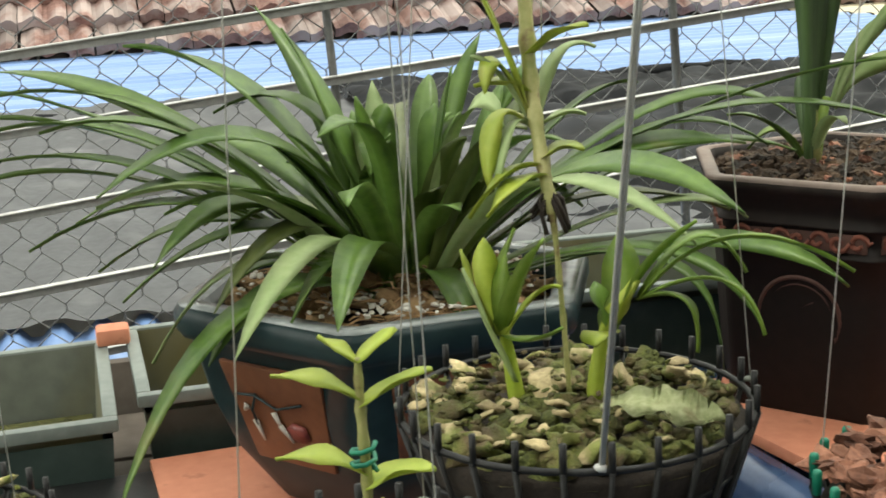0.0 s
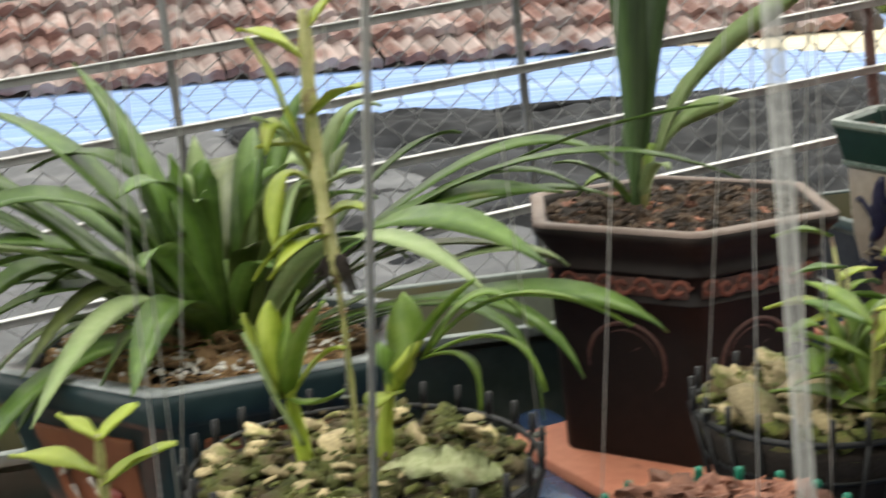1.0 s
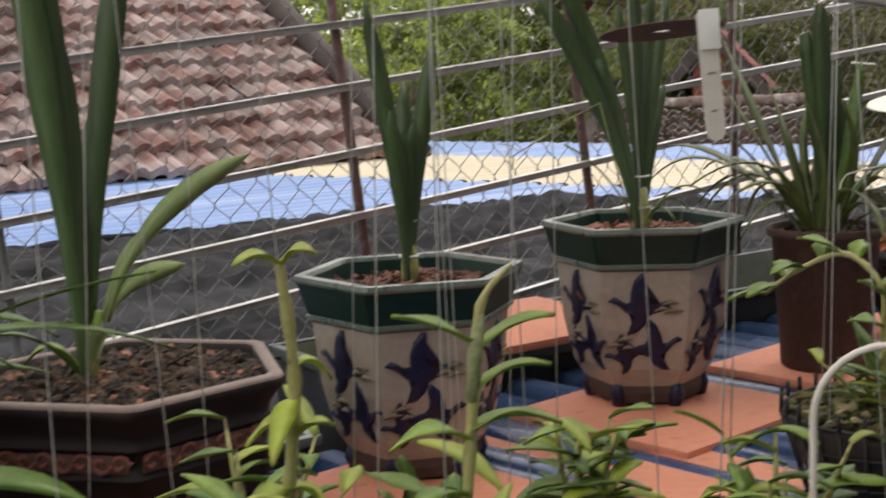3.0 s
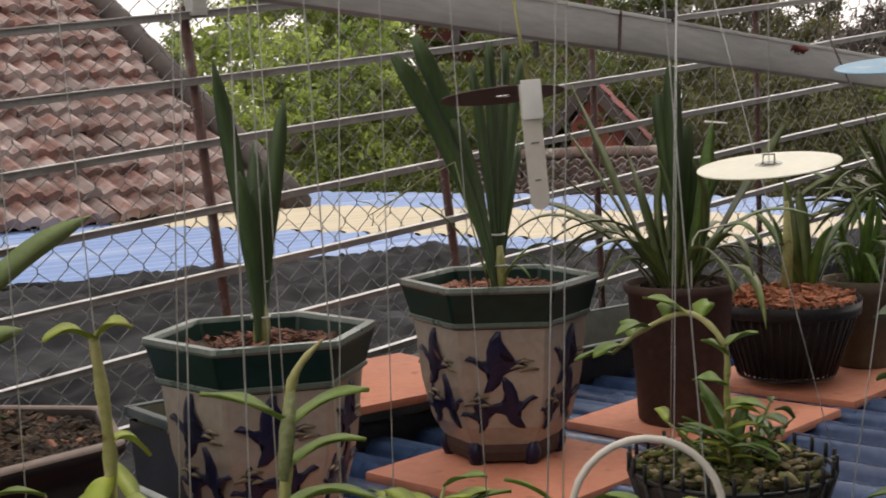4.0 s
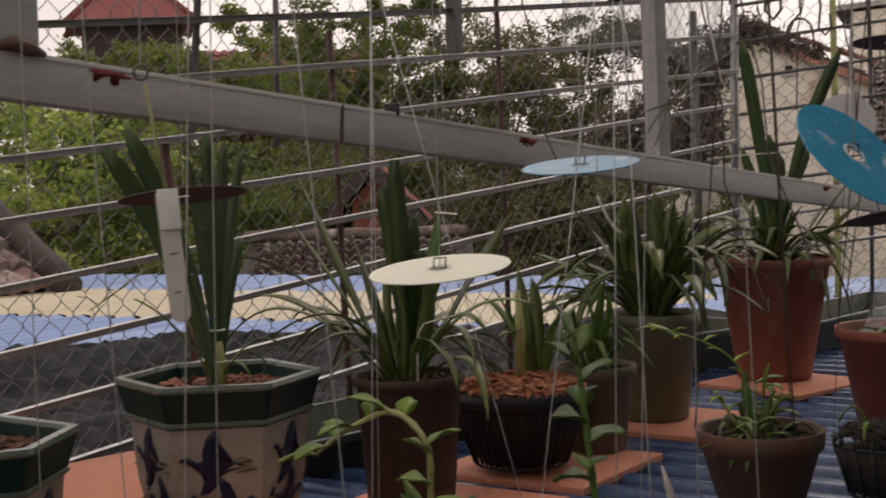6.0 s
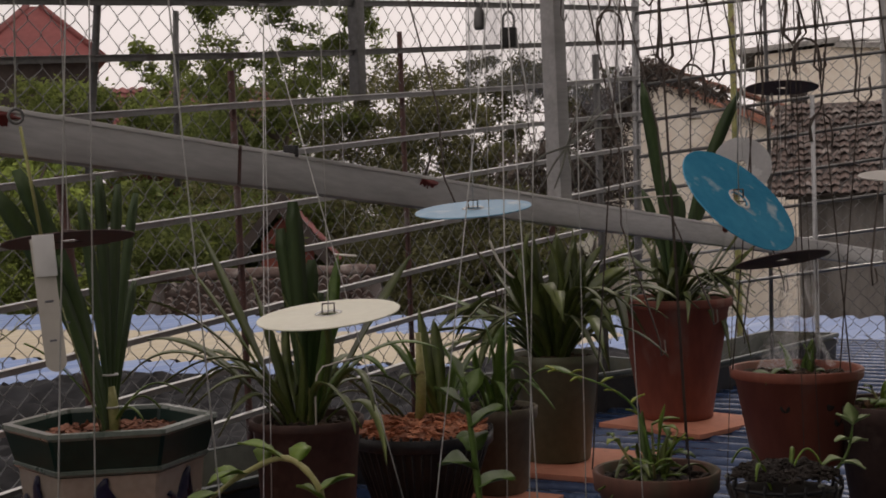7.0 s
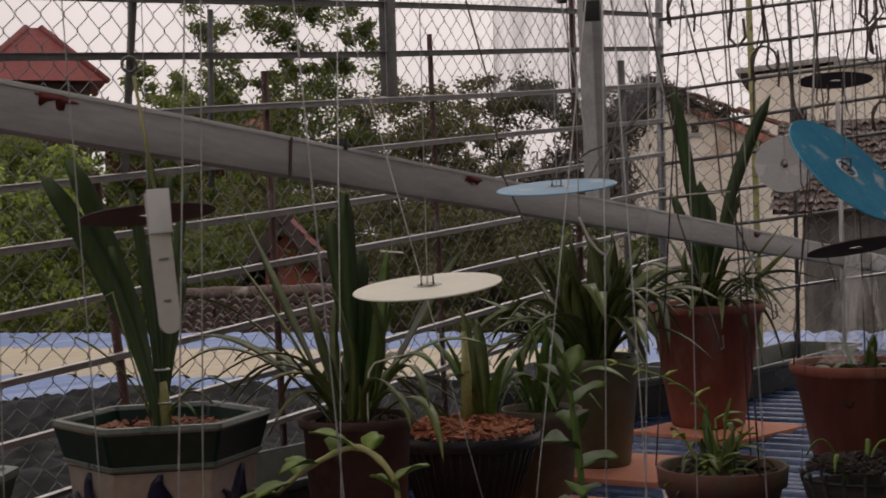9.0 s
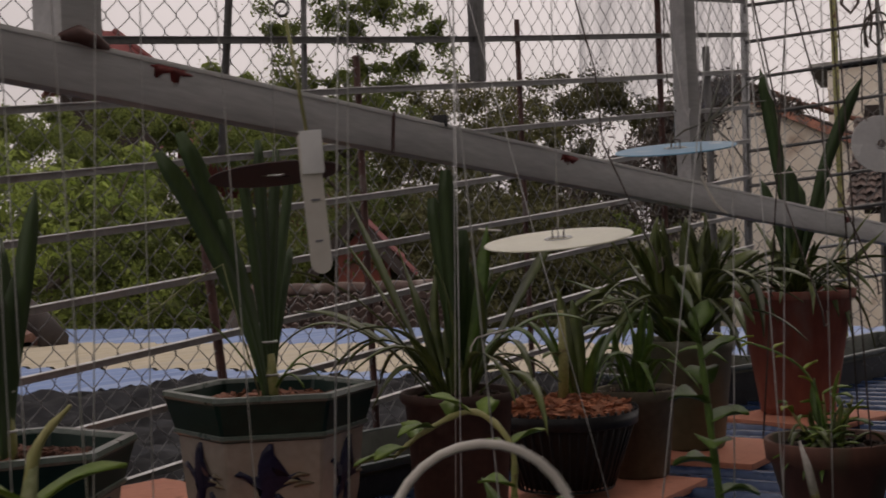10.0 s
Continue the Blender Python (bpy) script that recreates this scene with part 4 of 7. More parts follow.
def hex_pot(name, label, x, y, z, R, H, turn, plant):
    """Six-sided glazed pot with a dark green rim band and raised birds."""
    pot = thing(name, label, "potted plant", pose(x, y, z), group="crane pots")
    q = radians(turn)
    rim = H * 0.79
    body = [(R * 0.50, 0.016), (R * 0.56, 0.02), (R * 0.70, H * 0.22), (R * 0.80, H * 0.45), (R * 0.86, rim), (R * 0.80, rim), (R * 0.7, H * 0.5), (R * 0.5, 0.03)]
    b = part("pot", lathe(body, 6, turn=q), "cream", pot, smooth=False)
    band = [(R * 0.865, rim - 0.004), (R * 0.885, rim + 0.002), (R * 0.90, rim + 0.008), (R * 0.965, H - 0.012), (R * 0.99, H - 0.004), (R * 0.88, H - 0.004), (R * 0.80, rim)]
    part("rim_band", lathe(band, 6, turn=q), "ggreen", b, "dark green glazed rim band", smooth=False)
    lip = [(R * 0.985, H - 0.007), (R * 1.0, H - 0.004), (R * 0.99, H + 0.001), (R * 0.90, H + 0.001), (R * 0.885, H - 0.003), (R * 0.88, H - 0.006)]
    part("lip", lathe(lip, 6, turn=q)[0:1] + ([f for f in lathe(lip, 6, turn=q)[1] if len(f) == 4],), "ggrim", b, "worn pale green lip", smooth=False)
    part("ledge", lathe([(R * 0.872, rim - 0.003), (R * 0.905, rim), (R * 0.905, rim + 0.004), (R * 0.87, rim + 0.006)], 6, turn=q), "ggrim", b, smooth=False)
    for k in range(6):
        a = q + k * math.tau / 6
        part("foot", tube([(R * 0.55 * math.cos(a), R * 0.55 * math.sin(a), 0.034), (R * 0.55 * math.cos(a), R * 0.55 * math.sin(a), 0.016), (R * 0.52 * math.cos(a), R * 0.52 * math.sin(a), 0.0)], 0.01, 7, radii=[0.005, 0.011, 0.009]), "cobalt", b, "dark scrolled foot")
    part("apron", lathe([(R * 0.50, 0.003), (R * 0.57, 0.004), (R * 0.6, 0.016), (R * 0.59, 0.026), (R * 0.5, 0.03)], 6, turn=q), "clay", b, "dark scrolled base moulding", smooth=False)
    big, small, bit = [finish("bird_relief", *crane(s, f), "cobalt") for s, f in ((1.06, 1), (0.95, -1), (0.72, 1))]
    cl = finish("cloud_relief", *join(*[tube([(o, 0, zz), (o + 0.012, -0.0015, zz + 0.003), (o + 0.024, 0, zz)], 0.003, 5, radii=[0.001, 0.0028, 0.001]) for o, zz in ((-0.015, 0.0), (-0.006, 0.006), (-0.002, -0.005))]), "ochre")
    for k in range(6):
        a = q + (k + 0.5) * math.tau / 6
        for me, along, hh, tilt, nm in ((big, -0.006, 0.57, 0, "bird_relief"), (small, 0.014, 0.34, 8, "bird_relief"), (bit, -0.026, 0.3, -15, "bird_relief"), (cl, 0.026, 0.56, 0, "cloud_relief"), (cl, -0.03, 0.36, 0, "cloud_relief")):
            rr = 0.866 * R * float(np.interp(hh * H, [0.02, H * 0.22, H * 0.45, rim], [0.56, 0.70, 0.80, 0.86])) + 0.001
            along2 = along + 0.006 * math.sin(k * 2.3 + hh * 9)
            px, py = rr * math.cos(a) - along2 * math.sin(a), rr * math.sin(a) + along2 * math.cos(a)
            part(nm, me, "", b, m=pose(px, py, hh * H, 6 if hh > 0.5 else 11, tilt + 8 * math.sin(k * 1.7), math.degrees(a) + 90))
    sz = H - 0.02
    part("soil", soil_disc(R * 0.77, sz, 12, q), "soil", pot)
    part("bark_mulch", rough_lumps(random.Random(int(x * 100)), disc_in(R * 0.71), sz + 0.001, 260, 0.0062, 0.45, 0.004, 0.7), "bark", pot, "reddish bark chips", smooth=False)["kind"] = "stuff"
    plant(pot, sz)
    return pot


def prism(corners, levels):
    """A pot from a plan of corners (unit shape) and (scale, height) levels about its centre."""
    n = len(corners)
    verts = [(cx * s, cy * s, z) for s, z in levels for cx, cy in corners]
    faces = []
    for i in range(len(levels) - 1):
        faces += [(i * n + k, i * n + (k + 1) % n, (i + 1) * n + (k + 1) % n, (i + 1) * n + k) for k in range(n)]
    faces += [tuple(range(n))[::-1]]
    return verts, faces


def hexring(R, turn, aspect=1.0, soft=0.12):
    out = []
    for k in range(6):
        a = radians(turn) + k * math.tau / 6
        for s in (-1, -0.33, 0.33, 1):
            b = a + s * soft
            r = R * (1 - 0.05 * abs(s) ** 1.5)
            out.append((r * math.cos(b) * aspect, r * math.sin(b)))
    return out


def build_green_pot():
    x, y, z, H, RR = 0.145, 1.25, 0.662, 0.188, 0.174
    pot = thing("potted_orchid", "large strap-leaved orchid in a dark teal six-sided pot with orange panels", "potted plant", pose(x, y, z))
    ring = hexring(RR, 86, 1.11)
    b = part("pot", prism(ring, [(0.52, 0.0), (0.56, 0.004), (0.76, H * 0.3), (0.86, H * 0.55), (0.93, H * 0.84), (0.975, H * 0.86), (1.0, H * 0.9), (1.0, H * 0.97), (0.98, H), (0.86, H), (0.84, H - 0.012), (0.8, H - 0.03)]), "teal", pot)
    # rim colour carries part of the sky's reflection
    part("rim", prism(ring, [(0.975, H - 0.001), (0.98, H + 0.0015), (0.87, H + 0.002), (0.845, H - 0.012)])[0:1] + ([f for f in prism(ring, [(1, 0)] * 4)[1] if len(f) == 4],), "tealrim", b, "worn grey rim edge, paled for its sky reflection")
    for k in range(6):
        p0, p1 = (Vector((1.11 * RR * math.cos(radians(q)), RR * math.sin(radians(q)), 0)) for q in (86 + 60 * k, 146 + 60 * k))
        c = (p0 + p1) / 2
        lo, hi = c * 0.759, c * 0.959
        u, w = (p1 - p0).normalized(), Vector((hi.x - lo.x, hi.y - lo.y, H * 0.58)).normalized()
        nn = u.cross(w)
        o = (lo + hi) / 2 + Vector((0, 0, H * 0.52)) - nn * 0.001
        m = Matrix(((u.x, w.x, nn.x, o.x), (u.y, w.y, nn.y, o.y), (u.z, w.z, nn.z, o.z), (0, 0, 0, 1)))
        pb = box(-0.058, -0.046, -0.004, 0.058, 0.05, 0.0016, 0.003)
        for q in pb.verts:
            q.co.x *= 0.86 + 2.2 * q.co.y
        part("panel", pb, "panel", b, "orange glazed panel", m=m)
        br = join(tube([(-0.045, 0.02, 0.004), (-0.02, 0.024, 0.006), (0.0, 0.012, 0.004), (0.03, 0.022, 0.004)], 0.0013, 5), tube([(-0.02, 0.024, 0.004), (-0.03, 0.006, 0.004), (-0.028, -0.008, 0.004)], 0.0011, 5))
        part("twig_relief", br, "teal", b, m=m)
        fl = join(*[([Vector((q[0], q[1], 0.0037 + (q[2] - 0.004) * 0.3)) for q in g[0]], g[1]) for g in (tube([(cx, cy, 0.004), (cx + dx, cy + dy, 0.004)], 0.003, 6, radii=[0.0038, 0.0014]) for cx, cy, dx, dy in ((-0.03, -0.004, 0.004, -0.02), (-0.005, 0.008, 0.004, -0.016), (-0.002, -0.004, 0.01, -0.016), (-0.034, 0.01, -0.006, -0.006)))])
        part("blossom_relief", fl, "bloom", b, m=m)
        part("fruit_relief", ([Vector((v.x, v.y, v.z * 0.5)) + Vector((0.016, -0.008, 0.003)) for v in lump(random.Random(k), 0.011, 0.4)[0]], lump(random.Random(k), 0.012, 0.4)[1]), "peach", b, m=m)
    wide = Matrix.Diagonal((1.11, 1, 1, 1))
    part("soil", soil_disc(0.127, H - 0.018, 24, 0, 0.01), "soil", pot, m=wide)
    part("bark_mulch", rough_lumps(random.Random(2), disc_in(0.12), H - 0.014, 330, 0.0105, 0.6, 0.022, 0.5), "husk", pot, "brown fibrous husk", m=wide)["kind"] = "stuff"
    part("husk_fibre", fibres(random.Random(6), disc_in(0.118), H - 0.006, 420, 0.02, 0.024), "husk", pot, smooth=False, m=wide)["kind"] = "stuff"
    part("perlite", scatter(random.Random(3), disc_in(0.121), H + 0.0, 520, 0.0032), "perlite", pot, "white perlite grains", smooth=False, m=wide)["kind"] = "stuff"
    rng = random.Random(21)
    zz = H - 0.012
    C = Vector((0.015, 0.005, 0))
    arc_leaves(pot, C + Vector((-0.01, 0.0, zz)), (
        (175, 0.232, 0.22, 0.14, 0.37, 0.024), (168, 0.092, 0.23, 0.094, 0.26, 0.017), (146, 0.152, 0.245, 0.092, 0.35, 0.014), (176, 0.154, 0.16, 0.197, 0.23, 0.015), (198, 0.305, 0.065, 0.127, 0.45, 0.014), (187, 0.349, 0.153, 0.126, 0.53, 0.013), (175, 0.391, 0.158, 0.103, 0.48, 0.013),
        (169, 0.388, 0.197, 0.115, 0.44, 0.013), (172, 0.39, 0.171, 0.146, 0.49, 0.011), (190, 0.342, 0.132, 0.094, 0.56, 0.013), (182, 0.375, 0.105, 0.102, 0.54, 0.01), (165, 0.399, 0.175, 0.076, 0.47, 0.011), (203, 0.148, 0.018, 0.059, 0.62, 0.012), (229, 0.298, -0.12, 0.179, 0.6, 0.012)), "leaf", 3, 2.1)
    arc_leaves(pot, C + Vector((0.0, -0.01, zz)), (
        (214, 0.261, 0.12, 0.2, 0.34, 0.018), (242, 0.158, 0.016, 0.1, 0.46, 0.023), (224, 0.199, -0.019, 0.094, 0.67, 0.015), (213, 0.229, -0.02, 0.139, 0.62, 0.009), (7, 0.3, 0.05, 0.071, 0.81, 0.009), (255, 0.065, 0.115, 0.146, 0.5, 0.015), (342, 0.096, 0.145, 0.129, 0.73, 0.017), (307, 0.115, -0.034, 0.108, 0.59, 0.017)), "leaf", 4, 2.0, mix=("pale",) * 4)
    arc_leaves(pot, C + Vector((0.01, 0.0, zz)), (
        (359, 0.369, -0.005, 0.093, 0.73, 0.018), (12, 0.442, 0.179, 0.101, 0.41, 0.009), (4, 0.44, 0.12, 0.169, 0.5, 0.012), (20, 0.367, 0.121, 0.144, 0.68, 0.011), (12, 0.318, 0.107, 0.128, 0.66, 0.01), (12, 0.343, 0.1, 0.094, 0.66, 0.009), (345, 0.265, -0.057, 0.172, 1.0, 0.012), (351, 0.296, -0.03, 0.128, 0.8, 0.011),
        (28, 0.225, 0.162, 0.073, 0.69, 0.015), (47, 0.154, 0.189, 0.053, 0.54, 0.013), (7, 0.037, 0.193, 0.02, 0.6, 0.018), (67, 0.139, 0.209, 0.053, 0.48, 0.011), (141, 0.069, 0.1, 0.05, 0.44, 0.016)), "leaf", 5, 1.7)
    # the dense heart of the clump
    for i in range(58):
        a = rng.uniform(0, math.tau)
        base = C + Vector((0.05 * math.cos(a) * rng.random(), 0.05 * math.sin(a) * rng.random(), zz - 0.005))
        if rng.random() < 0.6:
            R, h, arch = rng.uniform(0.03, 0.14), rng.uniform(0.07, 0.18), rng.uniform(0.02, 0.08)
        else:
            R, h, arch = rng.uniform(0.16, 0.34), rng.uniform(0.02, 0.17), rng.uniform(0.09, 0.15)
        part("leaf", blade(base, C + Vector((R * math.cos(a), R * math.sin(a), zz + h)), arch, rng.uniform(0.022, 0.033), 14, sway=rng.uniform(-0.03, 0.03), twist=rng.uniform(-0.5, 0.5), blunt=0.4, fold=0.2), rng.choice(("leaf", "leaf", "leaf", "deep", "pale")), pot)
    for i in range(10):
        a = rng.uniform(0, math.tau)
        p = C + Vector((0.03 * math.cos(a), 0.03 * math.sin(a), zz - 0.005))
        part("pseudobulb", tube([p, p + Vector((0, 0, 0.03)), p + Vector((0.004, 0, 0.075))], 0.01, 7, radii=[0.012, 0.014, 0.005]), "mid", pot)


def build_brown_pot():
    x, y, z, H = 0.575, 1.435, 0.684, 0.226
    pot = thing("potted_fan_plant", "stiff fan-leaved plant in a dark brown six-sided stoneware pot", "potted plant", pose(x, y, z))
    ring = [(1.02 * a, 1.0 * b) for a, b in hexring(0.159, 28, 1.0)]
    b = part("pot", prism(ring, [(0.8, 0.0), (0.81, 0.004), (0.86, H * 0.5), (0.885, H * 0.69), (0.905, H * 0.695), (0.905, H * 0.705), (0.875, H * 0.71), (0.885, H * 0.81), (0.912, H * 0.815), (0.912, H * 0.825), (0.885, H * 0.835), (0.9, H * 0.88), (0.955, H * 0.935), (0.99, H * 0.955), (1.0, H * 0.97), (0.998, H * 0.99), (0.985, H), (0.905, H), (0.892, H - 0.008), (0.86, H - 0.03)]), "brown", pot)
    part("rim", (prism(ring, [(0.998, H - 0.002), (0.996, H), (0.985, H + 0.0015), (0.908, H + 0.0015), (0.895, H - 0.008)])[0], [f for f in prism(ring, [(1, 0)] * 5)[1] if len(f) == 4]), "brownrim", b, "bare clay rim")
    for k in range(6):
        a = radians(28 + 30 + 60 * k)
        rr = 0.866 * 0.159 * 0.885
        geos = []
        for i in range(7):
            c, f = -0.056 + i * 0.0187, 1 if i % 2 else -1
            geos.append(tube([(c + (0.0018 + 0.0008 * j) * math.cos(j * 0.62), -0.0016, f * (0.0018 + 0.0008 * j) * math.sin(j * 0.62)) for j in range(11)] + [(c + 0.0125, -0.0012, -f * 0.0035)], 0.0022, 5, radii=[0.0018] + [0.0025] * 9 + [0.0022, 0.0014]))
        part("scroll_band", join(*geos), "redband", b, "red scrolled relief band", m=pose(rr * math.cos(a) * 1.005, rr * math.sin(a) * 1.005, H * 0.762, 0, 0, math.degrees(a) + 90))
        part("relief_ground", box(-0.064, -0.0016, -0.0085, 0.064, 0.003, 0.0085, 0.001), "medal", b, "dull red band behind the scrolls", m=pose(rr * math.cos(a) * 1.003, rr * math.sin(a) * 1.003, H * 0.762, 0, 0, math.degrees(a) + 90))
        r2 = 0.866 * 0.159 * 0.839
        med = join(tube([(0.039 * math.cos(t), -0.002, 0.039 * math.sin(t)) for t in (i * math.tau / 28 for i in range(28))], 0.0026, 5, closed=True),
                   tube([(0.032 * math.cos(t), -0.002, 0.032 * math.sin(t)) for t in (i * math.tau / 24 for i in range(24))], 0.0011, 5, closed=True),
                   tube([(-0.012, -0.002, 0.014), (0.0, -0.002, 0.008), (0.014, -0.002, 0.016)], 0.0012, 5), tube([(-0.018, -0.002, -0.012), (-0.006, -0.002, -0.007), (0.006, -0.002, -0.012), (0.018, -0.002, -0.006)], 0.0012, 5))
        part("medallion", med, "medal", b, "round raised medallion", m=pose(r2 * math.cos(a) * 1.0, r2 * math.sin(a) * 1.0, H * 0.43, math.degrees(math.atan2(0.0115, H * 0.5)), 0, math.degrees(a) + 90))
    sz = H - 0.011
    part("soil", soil_disc(0.132, sz, 24, 0, 0.009), "soil", pot)
    part("perlite", scatter(random.Random(9), disc_in(0.12), sz + 0.006, 45, 0.0028), "stone", pot, "pale specks", smooth=False)["kind"] = "stuff"
    part("bark_mulch", rough_lumps(random.Random(8), disc_in(0.126), sz + 0.004, 820, 0.0064, 0.75, 0.003, 0.5), "chip", pot, "dark brown fir-bark chips", smooth=False)["kind"] = "stuff"
    part("husk_bits", rough_lumps(random.Random(18), disc_in(0.124), sz + 0.005, 60, 0.0055, 0.7, 0.003, 0.5), "bark", pot, "reddish husk bits among the bark", smooth=False)["kind"] = "stuff"
    m = Vector((-0.035, 0.01, 0))
    fan_plant(pot, ((-3.2, 0.46, 0.028), (-1.4, 0.46, 0.03), (-0.2, 0.36, 0.028), (0.6, 0.24, 0.022), (8.0, 0.46, 0.026), (4.5, 0.3, 0.022), (-9, 0.1, 0.014)), sz, -16, at=m, tie=False)
    fan_plant(pot, ((43, 0.21, 0.02), (56, 0.09, 0.018), (30, 0.1, 0.012)), 0.285, -3, "pale", tie=False, at=Vector((-0.023, 0.009, 0)), cut=0.25, heart=False)
    part("leaf_base", tube([m + Vector((0, 0, sz - 0.01)), m + Vector((0.006, 0, sz + 0.035)), Vector((-0.021, 0.009, 0.285))], 0.006, 7, radii=[0.008, 0.007, 0.004]), "mid", pot)
    for az, reach, end, arch, w, mt in ((175, 0.06, 0.02, 0.06, 0.02, "mid"), (300, 0.05, 0.05, 0.05, 0.02, "pale"), (200, 0.09, 0.06, 0.04, 0.016, "leaf")):
        a = radians(az)
        part("leaf", blade(m + Vector((0, 0, sz - 0.005)), m + Vector((reach * math.cos(a), reach * math.sin(a), sz + end)), arch, w, 12), mt, pot)


def bush(parent, rng, stems, height, spread, leaf, z=0.0, mt="mid", at=(0, 0)):
    """Short leafy shoots with many oval leaves."""
    for i in range(stems):
        a = rng.uniform(0, math.tau)
        q = spread * rng.uniform(0.2, 1)
        b = Vector((at[0] + 0.3 * q * math.cos(a), at[1] + 0.3 * q * math.sin(a), z - 0.004))
        t = Vector((at[0] + q * math.cos(a), at[1] + q * math.sin(a), z + height * rng.uniform(0.45, 1.1)))
        mid = b.lerp(t, 0.5) + Vector((0, 0, 0.12 * height))
        part("stem", tube(bez(b, mid, t, 5), 0.0018, 5, radii=[0.0026, 0.0024, 0.0022, 0.002, 0.0016, 0.001]), "cane", parent)
        n = rng.randint(4, 7)
        for k in range(n):
            s = (k + 1) / n
            p = bez(b, mid, t, 10)[int(s * 10)]
            c = a + (math.pi / 2 if k % 2 else -math.pi / 2) + rng.uniform(-0.9, 0.9)
            L = leaf * rng.uniform(0.85, 1.5)
            tip = p + Vector((L * math.cos(c), L * math.sin(c), L * rng.uniform(-0.25, 0.55)))
            part("leaf", blade(p, tip, L * rng.uniform(0.05, 0.3), L * rng.uniform(0.27, 0.38), 9, fold=0.3, start=0.25, blunt=0.7, belly=0.5, twist=rng.uniform(-0.5, 0.5)), rng.choice((mt, mt, "young", "leaf")), parent)


def moss_bed(R, seed, n=26, m=60):
    """An uneven cushion of moss: a disc raised by noise at three scales."""
    verts, faces = [(0, 0, 0.004)], []
    for j in range(1, n + 1):
        for k in range(m):
            a, q = k * math.tau / m, R * j / n
            x, y = q * math.cos(a), q * math.sin(a)
            h = 0.010 * noise.noise((x * 45, y * 45, seed)) + 0.006 * noise.noise((x * 120, y * 120, seed + 3)) + 0.003 * noise.noise((x * 300, y * 300, seed + 5))
            verts.append((x, y, (h + 0.002) * (1 if j < n else 0.2) - 0.006 * (j / n) ** 3))
    for k in range(m):
        faces.append((0, 1 + k, 1 + (k + 1) % m))
        for j in range(n - 1):
            o = 1 + j * m
            faces.append((o + k, o + m + k, o + m + (k + 1) % m, o + (k + 1) % m))
    return verts, faces


def round_pot(name, label, x, y, z, prof, mt, chips="chip", group="", plant=None, wall=0.006, nchips=120):
    pot = thing(name, label, "potted plant", pose(x, y, z), group=group)
    R, H = prof[-1]
    inner = [(r - wall, h) for r, h in prof[::-1]]
    b = part("pot", lathe(list(prof) + [(R - wall * 0.3, H + 0.0015)] + [(R - wall, H)] + [(max(0.01, r - wall), max(h, 0.012)) for r, h in prof[::-1][1:]], 36), mt, pot)
    sz = H - 0.018
    part("soil", soil_disc(R - wall - 0.002, sz, 24, 0, 0.005), "soil", pot)
    if nchips:
        part("bark_mulch", scatter(random.Random(int(x * 77)), disc_in(R - wall - 0.012), sz + 0.002, nchips, 0.008, 0.7, 0.008), chips, pot, smooth=False)["kind"] = "stuff"
    if plant:
        plant(pot, sz)
    return pot, b


